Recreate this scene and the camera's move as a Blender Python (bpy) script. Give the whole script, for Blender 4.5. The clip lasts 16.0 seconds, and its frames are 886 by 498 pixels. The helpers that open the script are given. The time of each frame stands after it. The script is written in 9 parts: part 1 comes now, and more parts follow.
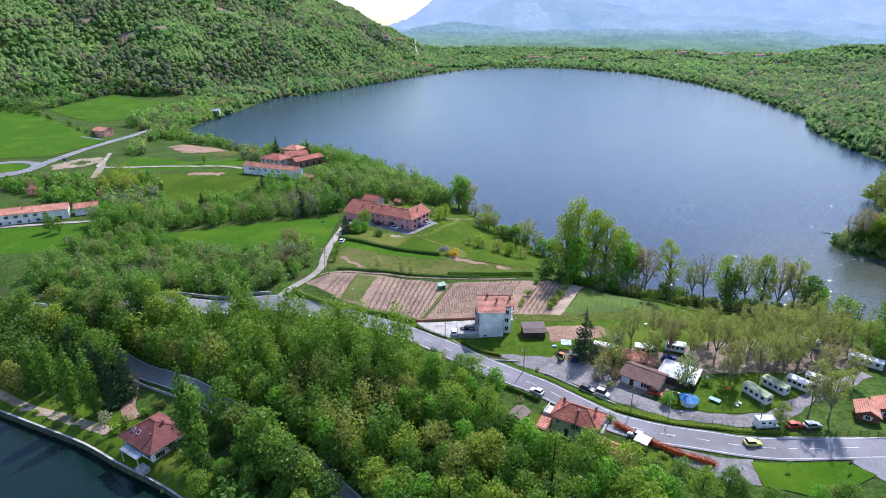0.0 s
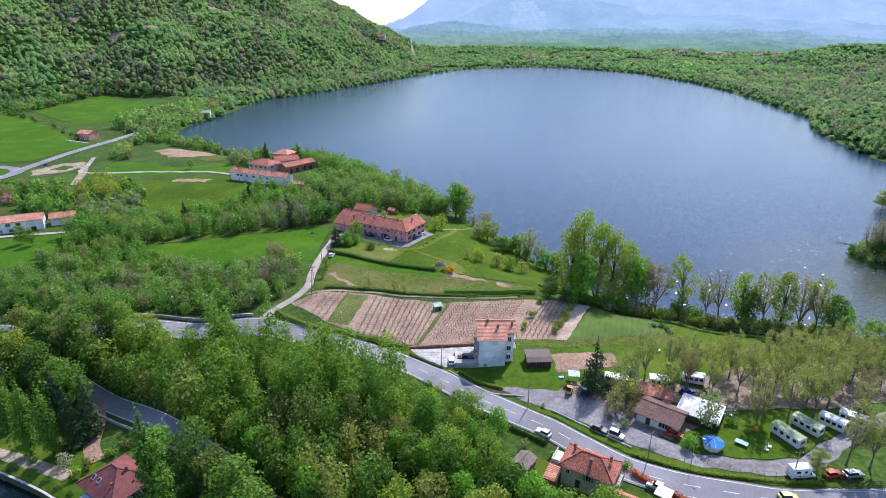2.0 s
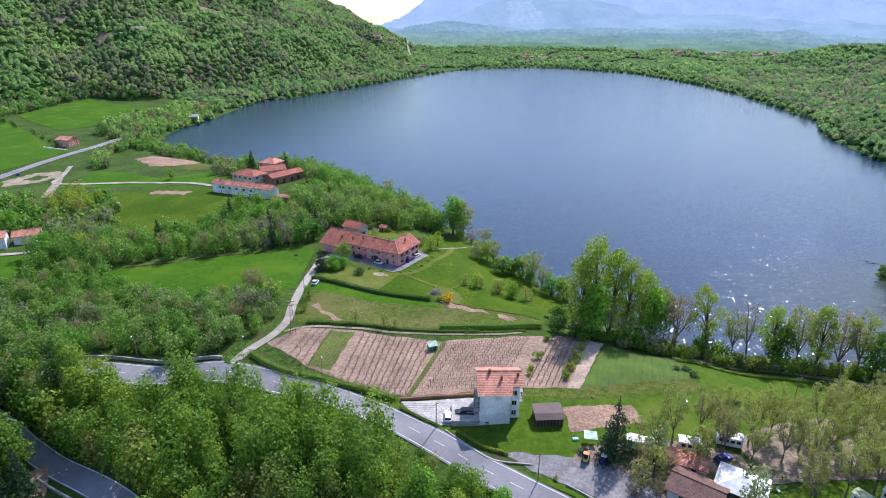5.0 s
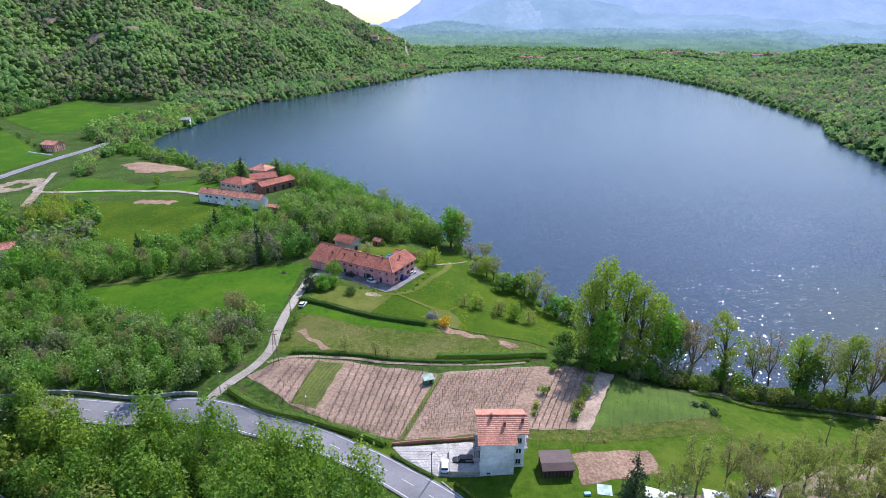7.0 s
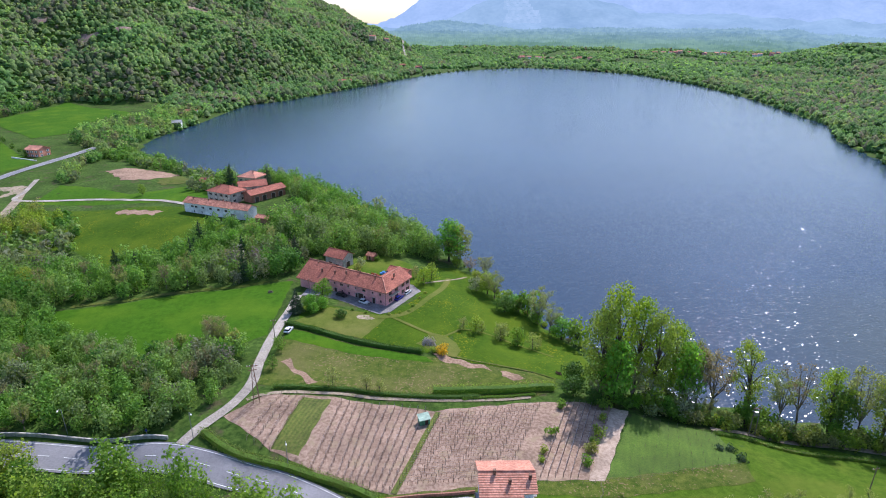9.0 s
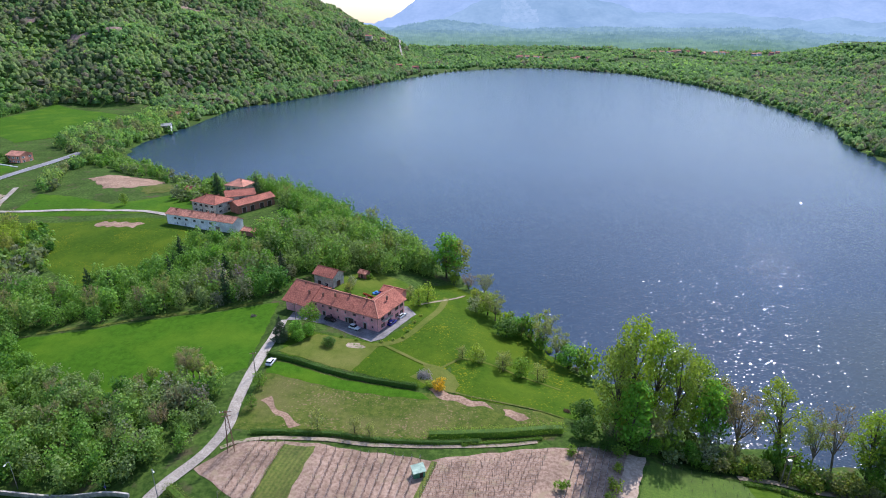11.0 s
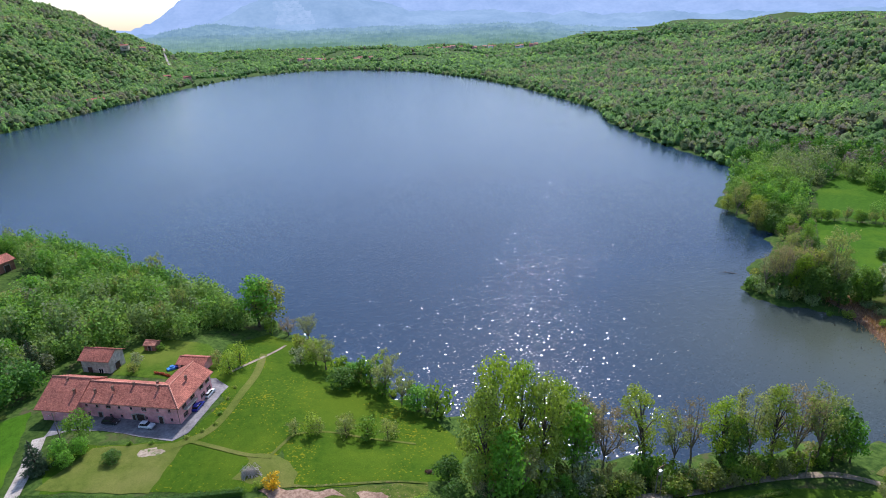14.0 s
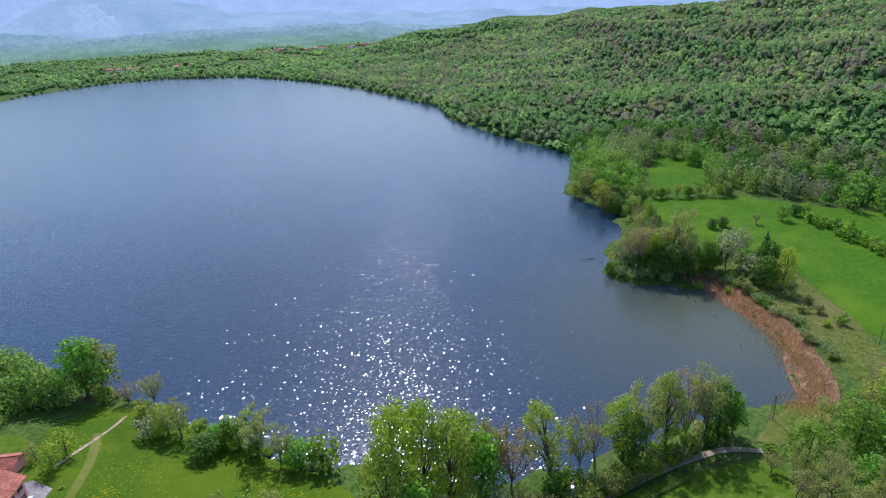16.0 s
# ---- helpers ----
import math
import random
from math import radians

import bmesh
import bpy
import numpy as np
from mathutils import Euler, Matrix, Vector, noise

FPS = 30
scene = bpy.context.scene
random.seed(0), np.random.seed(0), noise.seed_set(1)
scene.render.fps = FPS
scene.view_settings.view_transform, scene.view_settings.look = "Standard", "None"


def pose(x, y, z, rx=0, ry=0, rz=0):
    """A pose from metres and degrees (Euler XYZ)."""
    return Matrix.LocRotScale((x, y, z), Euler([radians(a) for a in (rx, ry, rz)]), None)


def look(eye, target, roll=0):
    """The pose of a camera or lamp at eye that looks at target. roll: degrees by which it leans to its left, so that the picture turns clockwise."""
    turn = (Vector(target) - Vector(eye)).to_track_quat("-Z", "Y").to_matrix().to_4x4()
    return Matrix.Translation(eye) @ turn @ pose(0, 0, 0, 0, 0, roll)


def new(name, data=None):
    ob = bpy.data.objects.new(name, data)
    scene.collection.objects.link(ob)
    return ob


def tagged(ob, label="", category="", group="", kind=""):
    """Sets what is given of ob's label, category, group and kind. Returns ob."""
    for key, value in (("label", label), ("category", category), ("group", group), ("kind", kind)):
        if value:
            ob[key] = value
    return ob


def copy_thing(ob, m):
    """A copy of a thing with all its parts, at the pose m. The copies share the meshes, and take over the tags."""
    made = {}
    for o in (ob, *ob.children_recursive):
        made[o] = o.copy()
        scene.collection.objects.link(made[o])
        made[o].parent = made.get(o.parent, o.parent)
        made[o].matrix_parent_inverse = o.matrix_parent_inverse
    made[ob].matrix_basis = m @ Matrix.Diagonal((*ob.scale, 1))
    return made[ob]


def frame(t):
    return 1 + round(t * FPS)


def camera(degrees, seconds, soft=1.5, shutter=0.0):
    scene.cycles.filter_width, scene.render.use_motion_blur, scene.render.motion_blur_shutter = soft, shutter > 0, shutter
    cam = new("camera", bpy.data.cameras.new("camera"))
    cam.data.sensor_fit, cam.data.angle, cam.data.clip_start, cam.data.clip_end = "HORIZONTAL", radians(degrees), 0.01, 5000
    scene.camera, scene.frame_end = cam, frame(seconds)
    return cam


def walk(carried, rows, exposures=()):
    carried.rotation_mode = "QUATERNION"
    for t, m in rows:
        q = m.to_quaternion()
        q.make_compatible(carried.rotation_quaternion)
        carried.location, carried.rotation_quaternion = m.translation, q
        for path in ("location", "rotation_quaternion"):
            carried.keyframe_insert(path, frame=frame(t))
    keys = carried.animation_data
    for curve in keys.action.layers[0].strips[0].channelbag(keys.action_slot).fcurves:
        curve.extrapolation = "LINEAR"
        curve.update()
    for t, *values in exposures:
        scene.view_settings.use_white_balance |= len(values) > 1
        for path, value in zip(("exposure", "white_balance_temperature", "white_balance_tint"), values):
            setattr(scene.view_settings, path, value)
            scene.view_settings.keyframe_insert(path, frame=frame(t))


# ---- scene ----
cam = camera(75.1, 16.0, 1.0)
METRES, EYE, TILT, LEAN, TURN = 134.8, 88.0, 0.0, 0.0, 0.0
ROWS = [
    (0.0, 0.0, 0.0, 0.0, 0.12, -20.87, -0.32),
    (0.5, 0.0007, 0.0317, 0.0009, 0.03, -20.88, -0.33),
    (1.0, 0.0015, 0.0625, 0.0016, -0.05, -20.91, -0.32),
    (1.5, 0.002, 0.0932, 0.002, -0.13, -20.9, -0.31),
    (2.0, 0.002, 0.1229, 0.0023, -0.21, -20.93, -0.32),
    (2.5, 0.0024, 0.1525, 0.0026, -0.28, -20.92, -0.32),
    (3.0, 0.0027, 0.1821, 0.0037, -0.34, -20.93, -0.31),
    (3.5, 0.0033, 0.2119, 0.005, -0.39, -20.94, -0.32),
    (4.0, 0.0043, 0.2418, 0.0066, -0.43, -20.95, -0.31),
    (6.5, 0.0114, 0.3905, 0.0177, -0.62, -20.97, -0.3),
    (7.0, 0.012, 0.4199, 0.0195, -0.67, -20.99, -0.31),
    (7.5, 0.0131, 0.4496, 0.0211, -0.72, -21.0, -0.29),
    (8.0, 0.0141, 0.4797, 0.0226, -0.76, -21.02, -0.27),
    (8.5, 0.0154, 0.5105, 0.0239, -0.8, -21.02, -0.25),
    (9.0, 0.0165, 0.5417, 0.0251, -0.84, -21.04, -0.24),
    (11.5, 0.0215, 0.7, 0.0343, -1.19, -21.12, -0.22),
    (12.0, 0.0222, 0.7331, 0.0353, -1.31, -21.13, -0.25),
    (12.5, 0.0235, 0.7674, 0.0363, -1.43, -21.14, -0.25),
    (13.0, 0.0244, 0.8019, 0.0374, -1.55, -21.13, -0.29),
    (13.5, 0.0374, 0.8354, 0.0389, -5.87, -21.15, 0.23),
    (14.0, 0.0417, 0.8692, 0.0362, -21.58, -21.31, 1.69),
    (14.5, 0.0429, 0.9055, 0.0339, -28.91, -21.56, 2.28),
    (15.0, 0.0528, 0.9373, 0.0314, -33.45, -21.68, 2.69),
    (15.5, 0.0636, 0.9656, 0.0324, -36.17, -21.81, 2.88),
    (16.0, 0.0744, 0.9891, 0.0336, -37.45, -21.93, 2.96),
]
walk(cam, [(t, pose(0, 0, EYE, TILT, LEAN, TURN) @ pose(METRES * x, METRES * y, METRES * z, 90 + pitch, roll, yaw)) for t, x, y, z, yaw, pitch, roll in ROWS], [(0.0, 0.47, 6000.0, 20.0), (9.0, 0.34, 6000.0, 20.0), (16.0, 0.26, 6000.0, 20.0)])

# ---- world, sun ----
SUN_AZ, SUN_EL = 28.5, 48.0
world = bpy.data.worlds.new("world")
scene.world = world
world.use_nodes = True
wn = world.node_tree
sky = wn.nodes.new("ShaderNodeTexSky")
sky.sky_type, sky.sun_disc = "NISHITA", False
sky.sun_elevation, sky.sun_rotation = radians(SUN_EL), radians(SUN_AZ)
sky.air_density, sky.dust_density, sky.ozone_density = 1.2, 0.9, 3.9
wn.links.new(sky.outputs[0], wn.nodes["Background"].inputs[0])
wn.nodes["Background"].inputs[1].default_value = 0.15
sun = new("sun", bpy.data.lights.new("sun", "SUN"))
sun.data.energy, sun.data.angle, sun.data.color = 4.0, radians(0.53), (1.0, 0.965, 0.91)
ta, te = radians(SUN_AZ), radians(SUN_EL)
sun.matrix_world = look((0, 0, 300), (-math.sin(ta) * math.cos(te), -math.cos(ta) * math.cos(te), 300 - math.sin(te)))


# ---- materials ----
def shader(name):
    m = bpy.data.materials.new(name)
    m.use_nodes = True
    n = m.node_tree.nodes
    return m, n, m.node_tree.links, n["Principled BSDF"]


def ramp_node(n, stops):
    r = n.new("ShaderNodeValToRGB")
    e = r.color_ramp.elements
    while len(e) < len(stops):
        e.new(0.5)
    for k, (p, c) in zip(e, stops):
        k.position, k.color = p, (*c, 1)
    return r


def noise_node(n, l, where, scale, detail=4.0, rough=0.6):
    t = n.new("ShaderNodeTexNoise")
    t.inputs["Scale"].default_value, t.inputs["Detail"].default_value, t.inputs["Roughness"].default_value = scale, detail, rough
    l.new(where, t.inputs["Vector"])
    return t


def mixed(n, l, kind, fac, a, b):
    m = n.new("ShaderNodeMix")
    m.data_type, m.blend_type = "RGBA", kind
    for sock, v in ((m.inputs[0], fac), (m.inputs[6], a), (m.inputs[7], b)):
        if isinstance(v, (int, float)):
            sock.default_value = v
        elif isinstance(v, tuple):
            sock.default_value = (*v, 1)
        else:
            l.new(v, sock)
    return m.outputs[2]


def surface(name, dark, light, fine=1.0, broad=0.08, rough=0.85, bump=0.0, patch=None, patch_at=0.6, metal=0.0, own=False):
    """Two noises in world space: a fine grain between dark and light, and broad patches of a third colour."""
    m, n, l, p = shader(name)
    where = n.new("ShaderNodeTexCoord").outputs["Object"] if own else n.new("ShaderNodeNewGeometry").outputs["Position"]
    a = noise_node(n, l, where, fine, 6)
    b = noise_node(n, l, where, broad, 4)
    r = ramp_node(n, [(0.38, dark), (0.62, light)])
    l.new(a.outputs[0], r.inputs[0])
    k = ramp_node(n, [(0.35, (0.72, 0.72, 0.72)), (0.65, (1.15, 1.15, 1.15))])
    l.new(b.outputs[0], k.inputs[0])
    col = mixed(n, l, "MULTIPLY", 1.0, r.outputs[0], k.outputs[0])
    if patch:
        c = noise_node(n, l, where, broad * 2.7, 5, 0.65)
        q = ramp_node(n, [(patch_at - 0.06, (0, 0, 0)), (patch_at + 0.06, (1, 1, 1))])
        l.new(c.outputs[0], q.inputs[0])
        col = mixed(n, l, "MIX", q.outputs[0], col, patch)
    l.new(col, p.inputs["Base Color"])
    p.inputs["Roughness"].default_value, p.inputs["Metallic"].default_value = rough, metal
    p.inputs["Specular IOR Level"].default_value = 0.08 if rough > 0.92 else 0.4
    if bump:
        bn = n.new("ShaderNodeBump")
        bn.inputs["Strength"].default_value, bn.inputs["Distance"].default_value = 0.8, bump
        l.new(a.outputs[0], bn.inputs["Height"])
        l.new(bn.outputs[0], p.inputs["Normal"])
    return m


def striped(name, dark, light, spacing, angle, rough=0.9, bump=0.05, width=0.5, fine=1.5, broad=0.1, own=False, axis="X"):
    """Parallel lines over the ground: vine rows, mown swathes, tile courses."""
    m = surface(name, dark, light, fine, broad, rough)
    n, l = m.node_tree.nodes, m.node_tree.links
    p = n["Principled BSDF"]
    old = p.inputs["Base Color"].links[0].from_socket
    where = n.new("ShaderNodeTexCoord").outputs["Object"] if own else n.new("ShaderNodeNewGeometry").outputs["Position"]
    mp = n.new("ShaderNodeMapping")
    mp.inputs["Rotation"].default_value = (0, 0, radians(angle))
    l.new(where, mp.inputs["Vector"])
    w = n.new("ShaderNodeTexWave")
    w.wave_type, w.bands_direction = "BANDS", axis
    w.inputs["Scale"].default_value = 0.314 / spacing
    w.inputs["Distortion"].default_value, w.inputs["Detail"].default_value, w.inputs["Detail Scale"].default_value = 0.6, 3, 2
    l.new(mp.outputs[0], w.inputs["Vector"])
    r = ramp_node(n, [(0.3, (0.72, 0.72, 0.72)), (0.7, (1.12, 1.12, 1.12))])
    l.new(w.outputs[1], r.inputs[0])
    l.new(mixed(n, l, "MULTIPLY", width, old, r.outputs[0]), p.inputs["Base Color"])
    bn = n.new("ShaderNodeBump")
    bn.inputs["Distance"].default_value = bump
    l.new(w.outputs[1], bn.inputs["Height"])
    l.new(bn.outputs[0], p.inputs["Normal"])
    return m


def foliage(name, stops, glow=0.35, rough=0.6, spread=(0.62, 1.35), grain=0.0):
    """Leaves: colour picked per plant, varied per leaf; light passes through them. grain: twigs and leaves too small to build, as bumps this many metres apart."""
    m, n, l, p = shader(name)
    info = n.new("ShaderNodeObjectInfo").outputs["Random"]
    at = n.new("ShaderNodeAttribute")
    at.attribute_name = "tint"
    add = n.new("ShaderNodeMath")
    l.new(info, add.inputs[0])
    l.new(at.outputs["Fac"], add.inputs[1])
    fr = n.new("ShaderNodeMath")
    fr.operation = "FRACT"
    l.new(add.outputs[0], fr.inputs[0])
    r = ramp_node(n, stops)
    l.new(fr.outputs[0], r.inputs[0])
    isl = n.new("ShaderNodeNewGeometry").outputs["Random Per Island"]
    k = ramp_node(n, [(0, (spread[0], spread[0] + 0.03, spread[0])), (1, (spread[1], spread[1] - 0.04, spread[1] - 0.08))])
    l.new(isl, k.inputs[0])
    col = mixed(n, l, "MULTIPLY", 1.0, r.outputs[0], k.outputs[0])
    tr = n.new("ShaderNodeBsdfTranslucent")
    if grain:
        speck = noise_node(n, l, n.new("ShaderNodeNewGeometry").outputs["Position"], 1 / grain, 3, 0.7)
        q = ramp_node(n, [(0.36, (0.55, 0.58, 0.6)), (0.64, (1.4, 1.36, 1.25))])
        l.new(speck.outputs[0], q.inputs[0])
        col = mixed(n, l, "MULTIPLY", 1.0, col, q.outputs[0])
        bn = n.new("ShaderNodeBump")
        bn.inputs["Strength"].default_value, bn.inputs["Distance"].default_value = 0.7, grain * 0.45
        l.new(speck.outputs[0], bn.inputs["Height"])
        l.new(bn.outputs[0], p.inputs["Normal"])
        l.new(bn.outputs[0], tr.inputs["Normal"])
    l.new(col, p.inputs["Base Color"])
    p.inputs["Roughness"].default_value = rough
    p.inputs["Specular IOR Level"].default_value = 0.25
    l.new(mixed(n, l, "MULTIPLY", 1.0, col, (1.25, 1.25, 0.7)), tr.inputs[0])
    mx = n.new("ShaderNodeMixShader")
    mx.inputs[0].default_value = glow
    l.new(p.outputs[0], mx.inputs[1])
    l.new(tr.outputs[0], mx.inputs[2])
    l.new(mx.outputs[0], n["Material Output"].inputs["Surface"])
    return m


def grassland(name, dark, light, patch, patch_at, speck=None, speck_at=0.68):
    """Grass: fine blades, tufts a step apart, broad drifts of a third colour and, where given, flower heads."""
    m, n, l, p = shader(name)
    where = n.new("ShaderNodeNewGeometry").outputs["Position"]
    blades, tufts, drifts = noise_node(n, l, where, 4.5, 3, 0.7), noise_node(n, l, where, 0.55, 5, 0.7), noise_node(n, l, where, 0.045, 5, 0.6)
    r = ramp_node(n, [(0.34, dark), (0.66, light)])
    l.new(tufts.outputs[0], r.inputs[0])
    k = ramp_node(n, [(0.3, (0.74, 0.76, 0.7)), (0.7, (1.28, 1.24, 1.25))])
    l.new(blades.outputs[0], k.inputs[0])
    q = ramp_node(n, [(patch_at - 0.1, (0, 0, 0)), (patch_at + 0.1, (1, 1, 1))])
    l.new(drifts.outputs[0], q.inputs[0])
    col = mixed(n, l, "MULTIPLY", 1.0, mixed(n, l, "MIX", q.outputs[0], r.outputs[0], patch), k.outputs[0])
    if speck:
        heads, beds = noise_node(n, l, where, 1.7, 2, 0.5), noise_node(n, l, where, 0.06, 3, 0.5)
        f = n.new("ShaderNodeMath")
        f.operation = "MULTIPLY_ADD"
        f.inputs[1].default_value = 0.45
        l.new(beds.outputs[0], f.inputs[0])
        l.new(heads.outputs[0], f.inputs[2])
        e = ramp_node(n, [(speck_at + 0.1, (0, 0, 0)), (speck_at + 0.18, (0.75, 0.75, 0.75))])
        l.new(f.outputs[0], e.inputs[0])
        col = mixed(n, l, "MIX", e.outputs[0], col, speck)
    l.new(col, p.inputs["Base Color"])
    p.inputs["Roughness"].default_value, p.inputs["Specular IOR Level"].default_value = 0.95, 0.08
    bn = n.new("ShaderNodeBump")
    bn.inputs["Strength"].default_value, bn.inputs["Distance"].default_value = 0.6, 0.12
    l.new(tufts.outputs[0], bn.inputs["Height"])
    l.new(bn.outputs[0], p.inputs["Normal"])
    return m


GRASS = grassland("grass", (0.042, 0.092, 0.006), (0.084, 0.146, 0.012), (0.125, 0.162, 0.022), 0.59)
MEADOW = grassland("meadow_grass", (0.034, 0.102, 0.004), (0.060, 0.148, 0.007), (0.082, 0.162, 0.008), 0.58)
FLOWERS = grassland("flowering_meadow", (0.034, 0.083, 0.004), (0.061, 0.118, 0.006), (0.080, 0.132, 0.007), 0.56, (0.24, 0.22, 0.008), 0.76)
LAWN = grassland("mown_lawn", (0.082, 0.116, 0.017), (0.126, 0.152, 0.027), (0.175, 0.175, 0.048), 0.56)
ROUGH_GRASS = grassland("rough_grass", (0.040, 0.080, 0.009), (0.118, 0.140, 0.026), (0.140, 0.135, 0.045), 0.60, (0.25, 0.165, 0.10), 0.74)
FOREST_FLOOR = surface("forest_floor", (0.035, 0.075, 0.012), (0.08, 0.135, 0.024), 0.8, 0.05, 0.95, 0.2, (0.09, 0.08, 0.04), 0.62)
SOIL = surface("bare_soil", (0.24, 0.15, 0.10), (0.42, 0.29, 0.20), 1.5, 0.1, 0.95, 0.06)
VINE_SOIL = surface("vineyard_soil", (0.25, 0.165, 0.115), (0.42, 0.30, 0.22), 1.2, 0.12, 0.95, 0.08, (0.33, 0.25, 0.16), 0.6)
PALE_SOIL = surface("pale_soil", (0.38, 0.28, 0.205), (0.54, 0.42, 0.32), 1.5, 0.15, 0.95, 0.04)
VINE_GRASS = striped("vineyard_grass", (0.075, 0.115, 0.010), (0.15, 0.165, 0.028), 1.0, 18)
VINE_GREEN = striped("green_crop", (0.052, 0.112, 0.006), (0.095, 0.158, 0.012), 1.7, 18, bump=0.06, width=0.16, fine=2.8)
ASPHALT = surface("asphalt", (0.215, 0.21, 0.22), (0.26, 0.255, 0.265), 2.5, 0.06, 0.85, 0.01)
OLD_ASPHALT = surface("worn_asphalt", (0.17, 0.16, 0.158), (0.26, 0.245, 0.24), 1.2, 0.2, 0.85, 0.01, (0.29, 0.265, 0.245), 0.62)
GRAVEL = surface("pale_gravel", (0.31, 0.27, 0.22), (0.49, 0.44, 0.37), 2.5, 0.15, 0.95, 0.03)
DEAD_WOOD = surface("dead_wood", (0.42, 0.36, 0.30), (0.62, 0.55, 0.47), 3.0, 0.5, 0.95, 0.03)
DIRT = surface("dirt_track", (0.28, 0.22, 0.15), (0.42, 0.34, 0.25), 1.5, 0.2, 0.95, 0.03, (0.10, 0.16, 0.03), 0.6)
REEDS = surface("reed_litter", (0.13, 0.070, 0.042), (0.27, 0.165, 0.105), 1.4, 0.12, 0.95, 0.3, (0.34, 0.25, 0.17), 0.62)
PAINT_LINE = surface("road_paint", (0.7, 0.7, 0.68), (0.85, 0.85, 0.83), 3.0, 0.4, 0.7)
CONCRETE = surface("concrete", (0.36, 0.34, 0.31), (0.52, 0.50, 0.46), 1.5, 0.2, 0.9, 0.02)
STONE = surface("pale_stone", (0.38, 0.36, 0.33), (0.60, 0.57, 0.52), 2.5, 0.3, 0.9, 0.04)
WHITE_WALL = surface("white_stucco", (0.80, 0.80, 0.79), (0.88, 0.88, 0.87), 2.0, 0.25, 0.9, 0.01, (0.74, 0.73, 0.70), 0.66)
CREAM_WALL = surface("cream_stucco", (0.56, 0.47, 0.32), (0.70, 0.60, 0.43), 2.0, 0.3, 0.9, 0.01, (0.5, 0.42, 0.3), 0.66)
PINK_WALL = surface("pink_stucco", (0.80, 0.34, 0.34), (0.87, 0.42, 0.42), 1.5, 0.3, 0.9, 0.01, (0.74, 0.43, 0.41), 0.68)
GREY_WALL = surface("grey_stucco", (0.42, 0.39, 0.34), (0.58, 0.54, 0.48), 1.2, 0.3, 0.9, 0.02, (0.33, 0.29, 0.25), 0.62)
BRICK_WALL = surface("old_brick", (0.30, 0.13, 0.09), (0.45, 0.22, 0.15), 2.5, 0.3, 0.9, 0.02)
DARK_WOOD = surface("dark_wood", (0.05, 0.028, 0.02), (0.10, 0.055, 0.04), 3.0, 0.4, 0.8, 0.01)
RED_WOOD = surface("red_brown_wood", (0.16, 0.05, 0.03), (0.26, 0.09, 0.05), 3.0, 0.4, 0.7, 0.01)
GREY_WOOD = surface("weathered_wood", (0.16, 0.13, 0.10), (0.28, 0.23, 0.18), 3.0, 0.4, 0.9, 0.01)
BARK = surface("bark", (0.06, 0.045, 0.035), (0.16, 0.125, 0.095), 3.0, 0.5, 0.95, 0.05)
PALE_BARK = surface("grey_bark", (0.15, 0.12, 0.09), (0.30, 0.25, 0.20), 3.0, 0.5, 0.95, 0.05)
WHITE_PAINT = surface("white_paint", (0.74, 0.74, 0.73), (0.84, 0.84, 0.83), 2.0, 0.4, 0.4)
CANVAS = surface("white_canvas", (0.72, 0.72, 0.72), (0.85, 0.85, 0.85), 1.0, 0.3, 0.8)
BLUE_CANVAS = surface("blue_tarpaulin", (0.02, 0.16, 0.45), (0.05, 0.30, 0.65), 1.0, 0.6, 0.5)
GREEN_PAINT = surface("green_paint", (0.06, 0.22, 0.12), (0.10, 0.32, 0.18), 1.0, 0.5, 0.6)
RED_PAINT = surface("red_paint", (0.45, 0.04, 0.02), (0.6, 0.07, 0.03), 1.0, 0.5, 0.5)
ORANGE_PAINT = surface("orange_paint", (0.65, 0.16, 0.02), (0.8, 0.24, 0.03), 1.0, 0.5, 0.5)
BLUE_PAINT = surface("blue_paint", (0.01, 0.02, 0.22), (0.02, 0.04, 0.35), 1.0, 0.5, 0.3)
YELLOW_PAINT = surface("pale_yellow_paint", (0.62, 0.58, 0.12), (0.72, 0.68, 0.18), 1.0, 0.5, 0.3)
DARK_PAINT = surface("dark_car_paint", (0.02, 0.02, 0.022), (0.04, 0.04, 0.045), 1.0, 0.5, 0.3)
METAL = surface("galvanised_metal", (0.35, 0.36, 0.37), (0.5, 0.51, 0.52), 3.0, 0.4, 0.45, metal=0.7)
RUST = surface("rusty_metal", (0.16, 0.075, 0.045), (0.30, 0.17, 0.12), 3.0, 0.4, 0.8, metal=0.2)
RUBBER = surface("black_rubber", (0.015, 0.015, 0.015), (0.03, 0.03, 0.03), 4.0, 0.5, 0.8)
TILE_RED = striped("clay_tiles", (0.30, 0.085, 0.055), (0.56, 0.20, 0.125), 0.34, 0, 0.85, 0.06, 0.6, 2.4, 0.3, own=True)
TILE_ORANGE = striped("orange_clay_tiles", (0.55, 0.21, 0.13), (0.74, 0.35, 0.24), 0.42, 0, 0.85, 0.06, 0.75, 2.0, 0.35, own=True, axis="Y")
TILE_MAROON = striped("maroon_tiles", (0.17, 0.05, 0.045), (0.25, 0.085, 0.072), 0.32, 0, 0.8, 0.05, 0.5, 2.0, 0.3, own=True)
TILE_OLD = striped("weathered_clay_tiles", (0.42, 0.16, 0.10), (0.64, 0.29, 0.19), 0.42, 0, 0.9, 0.06, 0.7, 1.2, 0.3, own=True, axis="Y")
